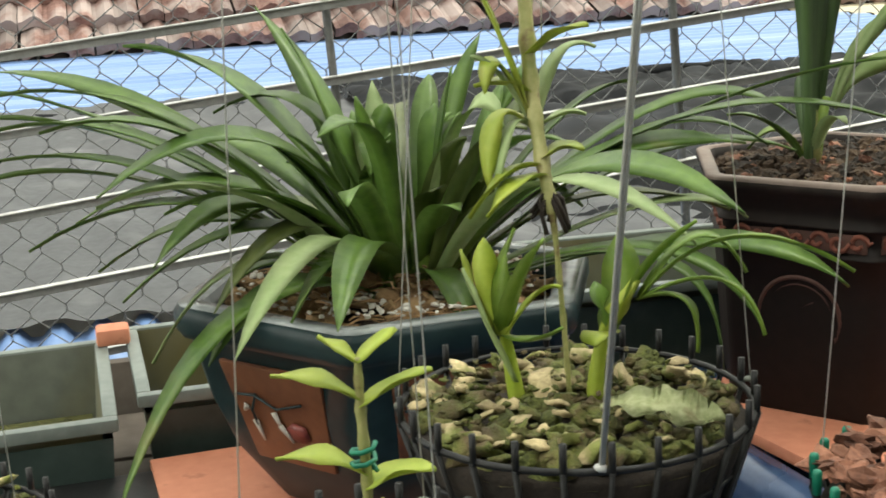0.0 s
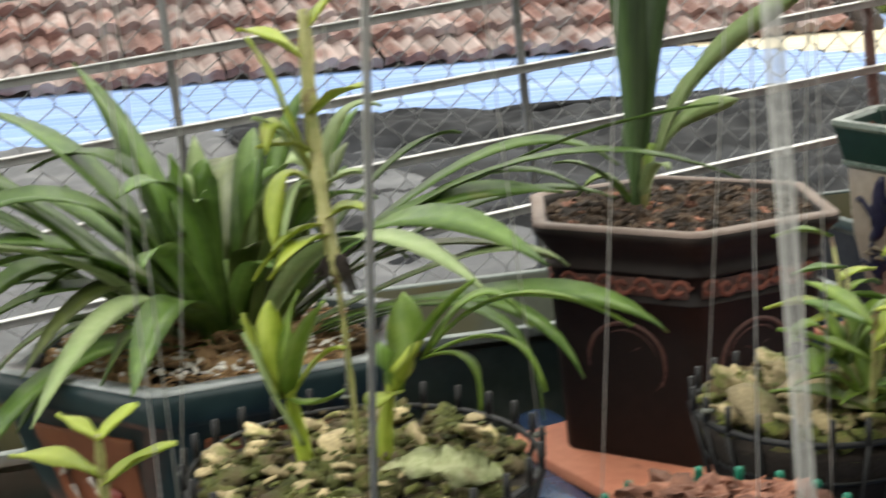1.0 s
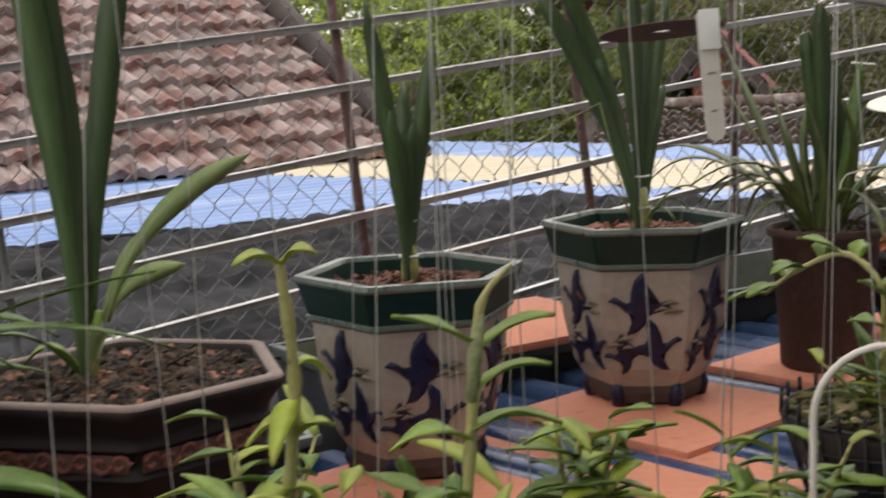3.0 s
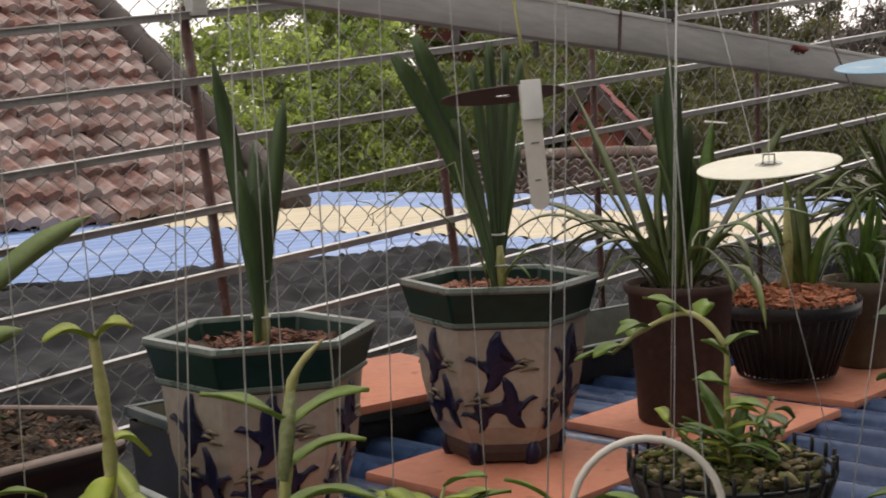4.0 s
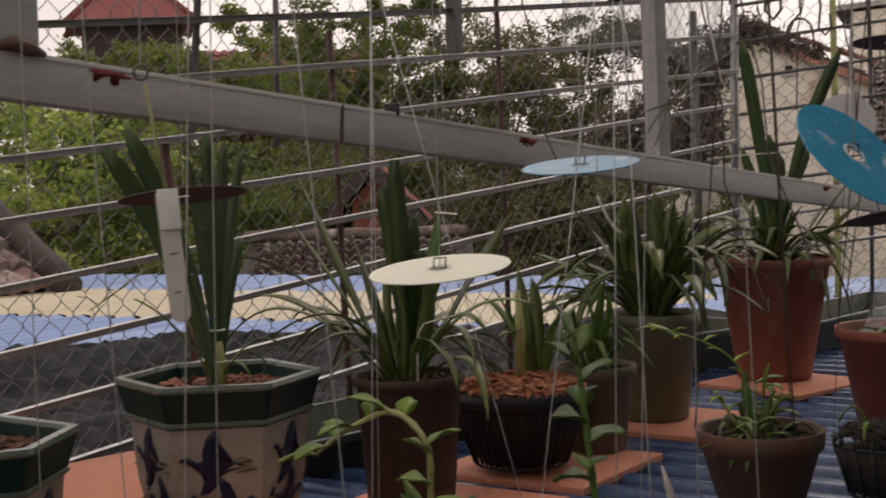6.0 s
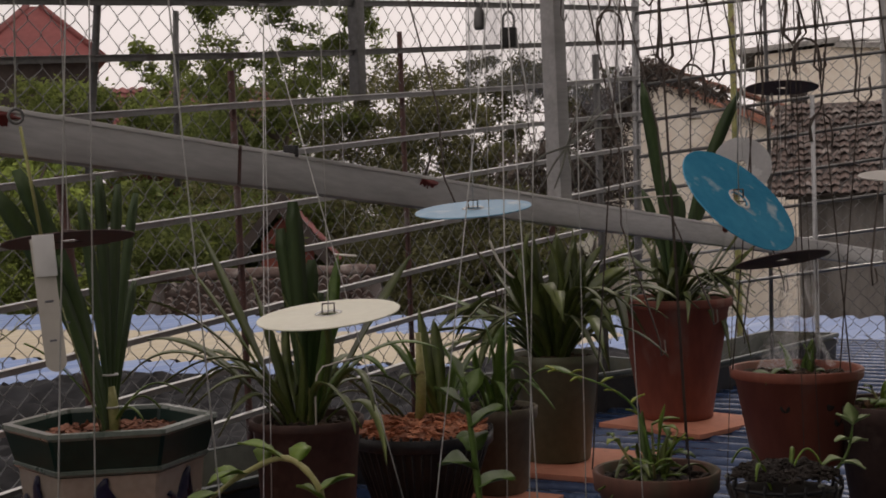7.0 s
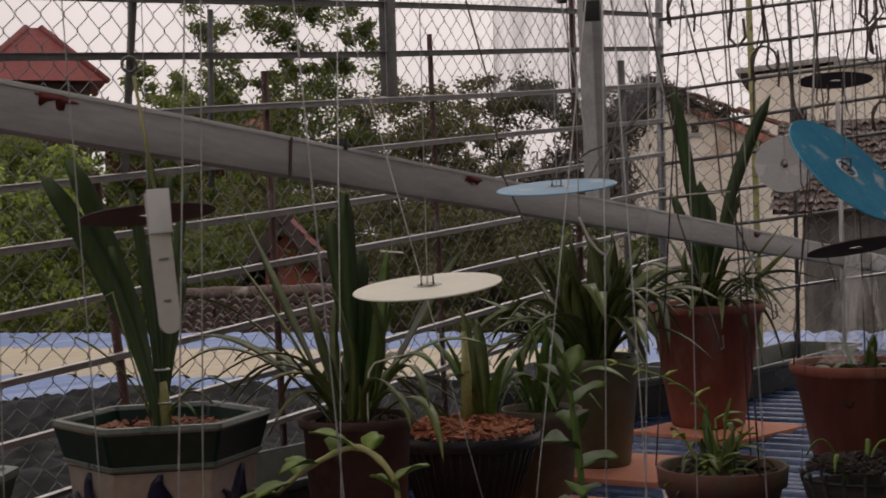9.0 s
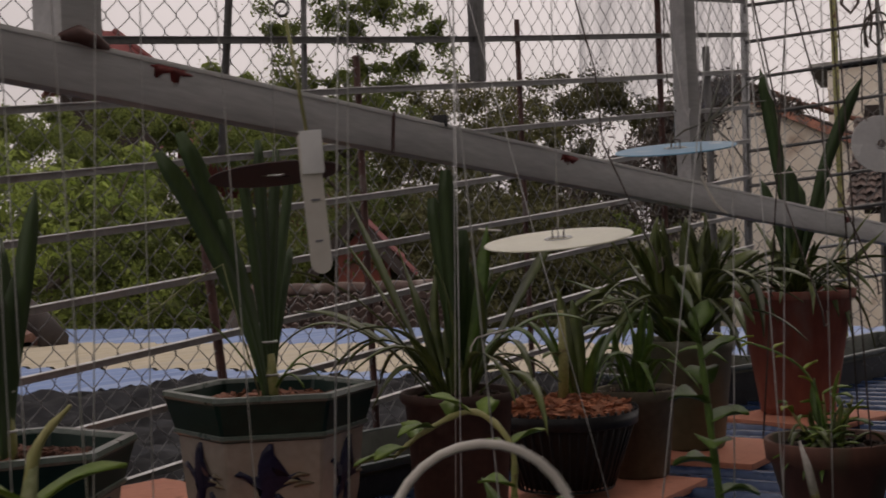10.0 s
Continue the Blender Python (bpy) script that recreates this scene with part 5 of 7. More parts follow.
def net_basket(name, label, x, y, z, R, H, top, fill="moss", strings=3, turn=0.0, pegs=26, mt="black", nmoss=220, stringmat="string", group="hanging baskets", hook=None, strands=1, angs=None, thick=0.0004, peg=0.0125, apex=0.0, taper=0.74):
    """A round slatted plastic basket hung on strings that meet overhead. z is its rim."""
    b = thing(name, label, "hanging basket", pose(x, y, z), group=group)
    rb = R * taper
    def ring(h, t):
        r = rb + (R - rb) * (1 + h / H)
        return tube([(r * math.cos(k * math.tau / 40), r * math.sin(k * math.tau / 40), h) for k in range(40)], t, 5, closed=True)
    body = part("basket", ring(-0.004, 0.0022), mt, b)
    for h, t in ((-H * 0.35, 0.0014), (-H * 0.7, 0.0014), (-H, 0.0022))[0 if fill == "moss" else 2:]:
        part("hoop", ring(h, t), mt, body)
    slat = finish("slat", *join(tube([(0, 0, peg), (0, 0, -0.006)], 0.0022, 6), tube([(0.001, 0, -0.004), (-(R - rb), 0, -H)], 0.002, 4)), mt)
    for k in range(pegs):
        a = k * math.tau / pegs + 0.05
        part("slat", slat, mt, body, m=pose(R * math.cos(a), R * math.sin(a), 0, 0, 0, math.degrees(a)))
    part("liner", lathe([(rb * 0.9, -H + 0.002), (R * 0.955, -0.016), (R * 0.955, -0.012), (R * 0.5, -0.008), (0.005, -0.006)], 28), "peat", b)
    rng = random.Random(int(x * 1000))
    if fill == "moss":
        part("moss_bed", moss_bed(R * 0.95, x * 10), "moss", b, m=Matrix.Translation((0, 0, -0.011)))["kind"] = "stuff"
        part("moss", rough_lumps(rng, disc_in(R * 0.9), -0.006, int(nmoss * 0.95), 0.0072, 0.6, 0.004, 0.5), "moss", b, "dark green moss cushions")["kind"] = "stuff"
        part("moss_tuft", scatter(rng, disc_in(R * 0.9), 0.0, nmoss, 0.0026, 0.8, 0.006), "moss", b, smooth=False)["kind"] = "stuff"
        part("husk_mulch", rough_lumps(rng, disc_in(R * 0.88), -0.002, int(nmoss * 0.2), 0.0082, 0.45, 0.006, 0.55), "stone", b, "pale coconut-husk chips")["kind"] = "stuff"
    else:
        part("bark_mulch", rough_lumps(rng, disc_in(R * 0.92), -0.002, nmoss, 0.0085 if fill != "peat" else 0.0048, 0.5, 0.016, 0.7), fill, b, "reddish bark chips", smooth=False)["kind"] = "stuff"
    if strings:
        hx, hy = hook if hook else (0, 0)
        for k in range(len(angs) if angs else strings):
            a = radians(angs[k]) if angs else radians(turn) + k * math.tau / strings
            p = Vector((R * math.cos(a), R * math.sin(a), 0.004))
            q = Vector((hx, hy, apex if apex else top - z))
            for e in range(strands):
                o = Vector((0.004 * e, 0.003 * e, 0))
                part("string", tube([p + o, p.lerp(q, 0.5) + o * 1.6 + Vector((0.0005, 0, 0)), q], thick, 5), stringmat, b)
            part("knot", lump(random.Random(k), 0.0038, 1.0), "troughin", b, m=Matrix.Translation(p))
        if apex:
            part("string", tube([(hx, hy, apex), (hx + 0.002, hy, (apex + top - z) / 2), (hx, hy, top - z)], thick * 1.3, 5), stringmat, b)
            part("knot", lump(random.Random(9), 0.004, 1.4), stringmat, b, m=Matrix.Translation((hx, hy, apex)))
    return b


def cane_plant(parent, pts, radii, leaves, mt="mid", stem="cane", nodes=True):
    """A jointed orchid cane with leaves. leaves: place along it, azimuth, length, width, lift, arch."""
    P0 = [Vector(p) for p in pts]
    P, rad = [], []
    for i in range(len(P0) - 1):
        a, b, c, d = P0[max(i - 1, 0)], P0[i], P0[i + 1], P0[min(i + 2, len(P0) - 1)]
        for k in range(6):
            t = k / 6
            P.append(0.5 * (2 * b + (c - a) * t + (2 * a - 5 * b + 4 * c - d) * t * t + (3 * b - a - 3 * c + d) * t ** 3))
            rad.append((radii[i] * (1 - t) + radii[i + 1] * t) * (1.22 if k == 3 or k == 0 else 0.96))
    P.append(P0[-1])
    rad.append(radii[-1])
    c = part("cane", tube(P, 0.004, 8, radii=rad), stem, parent)
    n = len(P) - 1
    for at, az, length, width, lift, arch in leaves:
        i = min(int(at * n), n - 1)
        p = P[i].lerp(P[i + 1], at * n - i)
        a = radians(az)
        tip = p + Vector((0.85 * length * math.cos(a), 0.85 * length * math.sin(a), lift))
        part("leaf", blade(p, tip, arch, 1.35 * width, 10, fold=0.3, start=0.35, blunt=0.75, twist=0.2 * math.sin(az), belly=0.5), mt, parent)
    return c


def disc(name, label, mt, x, y, z, n=(0, 0, 1), top=2.14, clip=True):
    """A compact disc threaded on a string."""
    d = thing(name, label, "disc", pose(x, y, z), group="hanging discs")
    prof = [(0.0075, -0.0006), (0.0526, -0.0006), (0.053, 0.0), (0.0526, 0.0006), (0.0075, 0.0006)]
    v, f = lathe(prof, 56)
    f = [q for q in f if len(q) == 4] + [(4 * 56 + k, 4 * 56 + (k + 1) % 56, (k + 1) % 56, k) for k in range(56)]
    plate = part("plate", (v, f), mt, d, m=Vector((0, 0, 1)).rotation_difference(Vector(n)).to_matrix().to_4x4(), smooth=False)
    part("hub", lathe([(0.0076, 0.0), (0.0085, 0.0012), (0.0095, 0.0014), (0.0102, 0.0009), (0.0076, 0.0002)], 30)[0:1] + ([q for q in lathe([(0.0076, 0.0), (0.0085, 0.0012), (0.0095, 0.0014), (0.0102, 0.0009), (0.0076, 0.0002)], 30)[1] if len(q) == 4],), "cdclear", plate, "clear hub ring")
    if clip:
        part("clip", join(tube([(-0.005, 0, 0.001), (-0.005, 0, 0.008), (0.005, 0, 0.008), (0.005, 0, 0.001)], 0.0007, 5), tube([(-0.012, 0, -0.0015), (0.012, 0, -0.0015)], 0.0007, 5)), "darkstring", d, "bent wire clip")
    part("string", tube([(0, 0, -0.002), (0.001, 0, (top - z) / 2), (0, 0, top - z)], 0.0004, 5), "string", d)
    return d


def trough(name, label, x, y, z, length, width, height, turn, fill=""):
    """An open rectangular plastic planter; x, y is the left front corner of its rim at height z."""
    t = thing(name, label, "planter", pose(x, y, z - height, 0, 0, turn), group="plastic planters")
    w, l, h, e = width, length, height, 0.012
    outer = [(0.015, 0.015), (l - 0.015, 0.015), (l - 0.015, w - 0.015), (0.015, w - 0.015)]
    v = [(a, b, 0) for a, b in outer] + [(a, b, h - 0.02) for a, b in ((0.006, 0.006), (l - 0.006, 0.006), (l - 0.006, w - 0.006), (0.006, w - 0.006))]
    shell = part("shell", (v, [(3, 2, 1, 0)] + [(k, (k + 1) % 4, 4 + (k + 1) % 4, 4 + k) for k in range(4)]), "trough" if fill != "dark" else "black", t, smooth=False)
    vi = [(a, b, 0.01) for a, b in ((0.025, 0.025), (l - 0.025, 0.025), (l - 0.025, w - 0.025), (0.025, w - 0.025))] + [(a, b, h - 0.003) for a, b in ((0.014, 0.014), (l - 0.014, 0.014), (l - 0.014, w - 0.014), (0.014, w - 0.014))]
    part("inside", (vi, [(0, 1, 2, 3)] + [(4 + k, 4 + (k + 1) % 4, (k + 1) % 4, k) for k in range(4)]), "troughin", t, "dusty inner walls", smooth=False)
    bm = bmesh.new()
    for a, b, c, d in ((0, 0, l, 0.014), (0, w - 0.014, l, w), (0, 0.014, 0.014, w - 0.014), (l - 0.014, 0.014, l, w - 0.014)):
        o = box(a, b, h - 0.013, c, d, h, 0.003)
        me = bpy.data.meshes.new("tmp")
        o.to_mesh(me)
        o.free()
        bm.from_mesh(me)
        bpy.data.meshes.remove(me)
    part("rim", bm, "troughrim" if fill != "dark" else "trough", t, "worn rim")
    if fill in ("water", "dark"):
        part("water", box(0.024, 0.024, h * 0.42, l - 0.024, w - 0.024, h * 0.45), "water" if fill == "water" else "soil", t, "murky water" if fill == "water" else "dark soil", smooth=False)
    return t


def floor_tile(x, y, z, size, turn, tilt=(0, 0)):
    t = part("terracotta_tile", box(-size / 2, -size / 2, -0.012, size / 2, size / 2, 0.0, 0.002), "tile", m=pose(x, y, z, tilt[0], tilt[1], turn))
    return tagged(t, "square unglazed terracotta floor tile lying on the bench", "tile", "bench tiles")


def leaf_mesh(name, p, leaf, g, mt, slim=0.24):
    """Many small pointed leaves, one at each place of p, turned every way."""
    n = len(p)
    u = g.normal(0, 1, (n, 3))
    u /= np.linalg.norm(u, axis=1)[:, None]
    w = np.cross(u, g.normal(0, 1, (n, 3)))
    w /= np.linalg.norm(w, axis=1)[:, None]
    k = (leaf * g.uniform(0.55, 1.25, n))[:, None]
    co = np.stack((p - u * k * 0.5, p - w * k * slim, p + u * k * 0.55, p + w * k * slim), axis=1).reshape(-1, 3)
    me = bpy.data.meshes.new(name)
    me.vertices.add(4 * n)
    me.vertices.foreach_set("co", co.ravel())
    me.loops.add(4 * n)
    me.loops.foreach_set("vertex_index", np.arange(4 * n, dtype=np.int32))
    me.polygons.add(n)
    me.polygons.foreach_set("loop_start", np.arange(0, 4 * n, 4, dtype=np.int32))
    me.materials.append(M[mt])
    me.update(calc_edges=True)
    me.validate()
    return me


def tree(name, label, x, y, z, height, spread, seed, mt, leaf=0.07, clumps=60, per=420, trunk=0.12, base=0.18):
    """A tapered trunk with limbs and a crown of many small leaves in uneven clumps."""
    rng, g = random.Random(seed), np.random.default_rng(seed)
    t = thing(name, label, "tree", pose(x, y, z), group="background trees")
    top = height * 0.8
    part("trunk", tube([(0, 0, 0), (0.1, 0, top * 0.35), (-0.08, 0.05, top * 0.7), (0.05, 0, top)], trunk, 8, radii=[trunk, trunk * 0.8, trunk * 0.5, trunk * 0.15]), "trunk", t)
    places = []
    for c in range(clumps):
        a, q = rng.uniform(0, math.tau), math.sqrt(rng.random())
        hz = base + (1 - base) * rng.random() ** 1.35
        rr = spread * q * (1.05 - 0.85 * max(0, hz - 0.35) ** 1.1)
        cx, cy, cz = rr * math.cos(a), rr * math.sin(a), height * hz
        if c < 14:
            st = Vector((0, 0, cz * 0.75))
            part("limb", tube([st, st.lerp(Vector((cx, cy, cz)), 0.55) + Vector((0, 0, -0.05 * height)), (cx, cy, cz)], 0.03, 5, radii=[trunk * 0.4, trunk * 0.22, trunk * 0.06]), "trunk", t)
        cr = spread * rng.uniform(0.14, 0.3)
        # each clump is a handful of tufts on its twigs
        for _ in range(6):
            d = np.array([rng.gauss(0, 0.42), rng.gauss(0, 0.42), rng.gauss(0, 0.3)]) * cr
            places.append(np.array((cx, cy, cz)) + d + g.normal(0, 1, (per // 6, 3)) * cr * np.array((0.17, 0.17, 0.12)))
    me = leaf_mesh("crown", np.concatenate(places), leaf, g, mt)
    part("crown", me, mt, t)
    return t


def hip_house(name, label, m, w, d, h, rise, roofmt, wallmt):
    """A house with a pyramid roof."""
    t = thing(name, label, "house", m)
    part("wall", box(-w / 2, 0, 0, w / 2, d, h), wallmt, t, smooth=False)
    e = 0.35
    v = [(-w / 2 - e, -e, h), (w / 2 + e, -e, h), (w / 2 + e, d + e, h), (-w / 2 - e, d + e, h), (-0.15, d / 2, h + rise), (0.15, d / 2, h + rise)]
    part("roof", (v, [(0, 1, 5, 4), (1, 2, 5), (2, 3, 4, 5), (3, 0, 4), (3, 2, 1, 0)]), roofmt, t, smooth=False)
    for k in range(4):
        part("ridge", tube([v[k], v[4 if k in (0, 3) else 5]], 0.08, 6), roofmt, t)
    return t


def house(name, label, m, w, d, h, rise, roofmt, wallmt="plaster", windows=(), tile=0.26, barge="darkroof", verge="", peak=0.0):
    """A gabled house: walls with window openings drawn back, pitched roof with overhang; peak shifts the ridge sideways."""
    t = thing(name, label, "house", m)
    v = [(-w / 2, 0, 0), (w / 2, 0, 0), (w / 2, d, 0), (-w / 2, d, 0), (-w / 2, 0, h), (w / 2, 0, h), (w / 2, d, h), (-w / 2, d, h), (peak, 0, h + rise), (peak, d, h + rise)]
    part("wall", (v, [(0, 1, 5, 8, 4), (1, 2, 6, 5), (2, 3, 7, 9, 6), (3, 0, 4, 7), (3, 2, 1, 0)]), wallmt, t, smooth=False)
    for sgn in (-1, 1):
        half = w / 2 - sgn * peak
        L = math.hypot(half, rise) + 0.35
        ang = math.atan2(rise, half)
        turn = Matrix.Translation((peak, 0, h + rise + 0.06)) @ Euler((0, (ang if sgn > 0 else math.pi - ang), 0)).to_matrix().to_4x4()
        rows, verts, faces = max(4, int(L / tile)), [], []
        cols = max(3, int((d + 0.6) / (tile * 0.75)))
        rng = random.Random(4)
        for i in range(rows):
            for j in range(cols):
                o = len(verts)
                y0 = -0.1 + j * (d + 0.4) / cols
                y1 = y0 + (d + 0.4) / cols * 0.94
                a, b, j2 = i * L / rows, (i + 1) * L / rows + 0.05, rng.uniform(-0.1, 0.1) * tile
                y0, y1 = y0 + j2 * 0.8, y1 + j2 * 1.2
                for s, lift in ((a, 0.03), (b, 0.065)):
                    for yy, hh in ((y0, 0.0), ((y0 + y1) / 2, tile * 0.16), (y1, 0.0)):
                        verts.append((peak + sgn * (s * math.cos(ang)), yy, h + rise + 0.05 - s * math.sin(ang) + lift + hh + j2))
                faces += [(o, o + 1, o + 4, o + 3), (o + 1, o + 2, o + 5, o + 4)]
        part("tiling", (verts, faces), roofmt, t, smooth=False)["kind"] = "stuff"
        part("underlay", box(0.0, -0.09, -0.03, L, d + 0.28, -0.005), "darkroof", t, m=turn)
        for k in range(int(L / 0.16) if verge else 0):
            e = sgn * (0.02 + 0.025 * rng.random())
            bit = box(k * 0.16 - 0.03, -0.22, min(e, e - 0.03), k * 0.16 + 0.15, 0.02, max(e, e - 0.03) + 0.02, 0.006)
            part("verge_tile", bit, verge, t, m=turn @ pose(0, 0.02 * rng.random(), 0.07 * sgn, rng.uniform(-3, 3), sgn * -4, rng.uniform(-4, 4)))
        part("barge_board", box(-0.05, -0.14, -0.11, L, -0.08, 0.0), barge, t, m=turn)
    for cx, cz, ww, hh in windows:
        wnd = part("window", box(cx - ww / 2, -0.04, cz - hh / 2, cx + ww / 2, 0.02, cz + hh / 2, 0.01), "darkroof", t, "dark window with a frame")
        part("frame", box(cx - ww / 2 - 0.05, -0.05, cz - hh / 2 - 0.05, cx + ww / 2 + 0.05, -0.02, cz - hh / 2), "concrete", wnd)
    return t


# ---- the place ----
build_ground()
build_bench()
build_fence()
build_beam()
build_neighbour_roofs()
build_unseen_cover()
roof = clay_roof("clay_tile_roof", "large pitched roof of weathered reddish clay tiles", pose(3.05, 9.45, 0.5, 30, 0, 19.3), 17.0, 7.0, 0.0, row=0.27, col=0.135)
low_roof = clay_roof("clay_tile_roof", "low dark brown tiled roof behind the blue roof", pose(6.35, 9.49, 0.12, 21, 0, -29), 1.9, 1.45, 0.0, "roofbrown", row=0.15, col=0.1)
part("ridge", tube([(0.05 - 0.2 * k, 1.43, 0.05 + 0.012 * (k % 2)) for k in range(11)], 0.055, 8), "roofbrown", low_roof, "capping tiles along the ridge")
# the dark roof colour on this wall stands for the eaves' shade
part("wall", box(-1.8, 0.1, -3.6, -0.1, 1.3, -0.15), "darkroof", low_roof, "wall coloured dark for the shade under the eaves", m=Euler((radians(-21), 0, 0)).to_matrix().to_4x4())
part("verge_tiles", tube([(0.0, -0.1 + 0.25 * k, 0.05 + 0.02 * (k % 2)) for k in range(29)], 0.11, 8), "darkroof", roof, "dark capping tiles along the verge")

# trees and houses in the distance
def away(t_yaw, dist, z):
    """A place at a bearing (degrees to the right of +y) and distance from the terrace."""
    return 0.6 + dist * math.sin(radians(t_yaw)), 0.1 + dist * math.cos(radians(t_yaw)), z


for bearing, dist, hgt, spread, seed, mt, lf, cl, lbl in (
        (15, 15, 5.2, 2.2, 31, "foliage2", 0.075, 80, "bright green leafy tree behind the roofs"), (20.5, 14, 4.7, 2.0, 32, "foliage2", 0.07, 80, "bright green leafy tree behind the roofs"), (14, 20, 6.0, 2.5, 41, "foliage", 0.09, 80, "green leafy tree behind the tiled roof"), (18.6, 25, 6.5, 2.0, 43, "foliage", 0.1, 70, "green leafy tree in front of a red-roofed house"), (15.5, 27, 6.9, 2.0, 44, "foliage", 0.1, 90, "green leafy tree in front of a red-roofed house"),
        (27.5, 20, 7.9, 2.2, 33, "foliage", 0.085, 84, "tall tree with an uneven open crown"), (32.5, 22, 6.8, 2.6, 34, "pine", 0.085, 116, "tall dark tree with an uneven crown"), (23.5, 24, 7.1, 2.8, 35, "foliage", 0.1, 76, "green tree beyond the blue roof"),
        (30, 15, 4.7, 2.4, 36, "pine", 0.07, 90, "low green bush beyond the blue roof"), (37.5, 24, 6.9, 2.4, 37, "pine", 0.09, 84, "dark tree beyond the blue roof"), (25.5, 14, 4.5, 2.2, 38, "foliage", 0.065, 90, "low green bush beyond the blue roof"), (35, 16, 4.5, 1.9, 39, "pine", 0.07, 80, "dark bush beyond the blue roof"), (40.5, 19, 4.9, 1.3, 40, "foliage", 0.08, 50, "small green tree beside the gable house"), (19, 11, 3.5, 1.3, 42, "foliage2", 0.06, 60, "low green bush beyond the blue roof")):
    x, y, z = away(bearing, dist, -3.2)
    tree("tree", lbl, x, y, z, hgt, spread, seed, mt, lf * (0.92 if mt != "foliage2" else 1.2), cl, 860 if mt != "foliage2" else 420)
x, y, z = away(28, 27, -3.2)
house("house", "tall house with a dull red tiled roof behind trees", pose(x, y, z, 0, 0, 62), 3.0, 3.4, 6.1, 0.7, "redroof", "redroof")
house("house", "pale plastered gable house with an old tiled roof", pose(14.73, 14.2, -3.2, 0, 0, -37), 2.3, 6.0, 5.42, 0.78, "rooftile", windows=((-0.1, 5.72, 0.1, 0.1),), tile=0.2, barge="vergetile", verge="vergetile", peak=-0.58)
x, y, z = away(27.8, 13.1, -3.2)
house("house", "low red brick house with a red tiled roof among trees", pose(x, y, z, 0, 0, -28), 0.5, 1.2, 4.15, 0.3, "redroof", "redbrick")
x, y, z = away(17.9, 30, -3.2)
hip_house("house", "distant house with a red hipped roof", pose(x, y, z, 0, 0, -15), 2.1, 2.1, 7.75, 1.3, "redroof", "darkroof")
x, y, z = away(50.5, 30, -3.2)
house("house", "pale low-roofed building behind the gable house", pose(x, y, z, 0, 0, -50), 3.4, 4.0, 7.5, 0.12, "concrete", "plaster", windows=((-0.8, 6.5, 0.35, 0.45),), barge="concrete")
x, y, z = away(54.5, 16, -3.2)
house("house", "shed with a dark weathered tiled roof", pose(x, y, z, 0, 0, 39), 3.0, 1.5, 4.55, 0.85, "roofbrown", "oldplaster", tile=0.13)

# dry growth over the roof edge of the gable house
vine = thing("dry_vine", "dark withered vine hanging over a roof edge", "vine", pose(11.27, 12.701, 0))
g = np.random.default_rng(9)
places = []
for a, b, thick, n in (((-0.9, 0.75, 1.35), (0.0, 0.0, 2.2), 0.13, 1500), ((0.0, 0.0, 2.2), (0.58, -0.56, 2.85), 0.1, 1200), ((0.58, -0.56, 2.85), (0.9, -0.85, 2.6), 0.07, 500), ((-0.5, 0.4, 1.5), (0.1, -0.1, 1.6), 0.16, 1300), ((0.6, -0.5, 2.75), (0.2, -0.17, 2.1), 0.11, 2200), ((0.2, -0.17, 2.0), (0.3, -0.26, 1.4), 0.13, 2200), ((-0.1, 0.1, 1.75), (0.2, -0.16, 1.3), 0.17, 2200), ((0.62, -0.52, 2.8), (1.3, -1.1, 2.45), 0.05, 700)):
    q = g.random((n, 1))
    places.append(np.array(a) * (1 - q) + np.array(b) * q + g.normal(0, 1, (n, 3)) * thick * (0.5 + np.abs(np.sin(q * 17)) * 0.7))
part("stems", tube([(-0.9, 0.75, 1.35), (-0.4, 0.3, 1.85), (0.0, 0.0, 2.2), (0.58, -0.56, 2.85)], 0.03, 6), "trunk", vine)
part("withered_foliage", leaf_mesh("withered_foliage", np.concatenate(places), 0.11, g, "trunk", 0.12), "trunk", vine)

# tiles on the bench
for tx, ty, tz, ts, tt in ((0.059, 1.230, 0.662, 0.25, 22), (0.60, 1.36, 0.684, 0.30, 30), (0.93, 1.52, 0.732, 0.28, 26), (1.24, 1.64, 0.75, 0.28, 26), (1.575, 1.75, 0.752, 0.28, 26), (1.87, 1.90, 0.752, 0.28, 26), (2.26, 2.06, 0.752, 0.27, 26), (2.92, 2.44, 0.71, 0.29, 10), (1.14, 1.36, 0.742, 0.24, 26)):
    floor_tile(tx, ty, tz, ts, tt)

# planters along the fence
trough("planter_trough", "empty dark green plastic planter with a pale rim", -0.77, 1.01, 0.72, 0.70, 0.27, 0.14, 20.5, "water")
trough("planter_trough", "dark green plastic planter with a pale rim", -0.115, 1.315, 0.72, 0.34, 0.25, 0.14, 20.5, "water")
trough("planter_trough", "dark green plastic planter behind the pots", 0.22, 1.515, 0.75, 0.62, 0.26, 0.17, 17, "water")
trough("planter_trough", "black plastic planter with a tile laid on it", 0.90, 1.80, 0.785, 0.56, 0.30, 0.205, 17, "dark")
trough("planter_trough", "black plastic planter beside the fence", 1.52, 2.06, 0.80, 0.60, 0.27, 0.22, 18, "dark")
trough("planter_trough", "black plastic planter beside the fence", 2.66, 2.68, 0.80, 0.55, 0.25, 0.22, 8, "dark")
trough("planter_trough", "long black plastic planter at the bench's far end", 3.27, 2.73, 0.785, 1.0, 0.25, 0.2, 19, "dark")
t = floor_tile(1.185, 2.02, 0.799, 0.28, 17)
t["label"] = "square terracotta tile laid across a black planter"
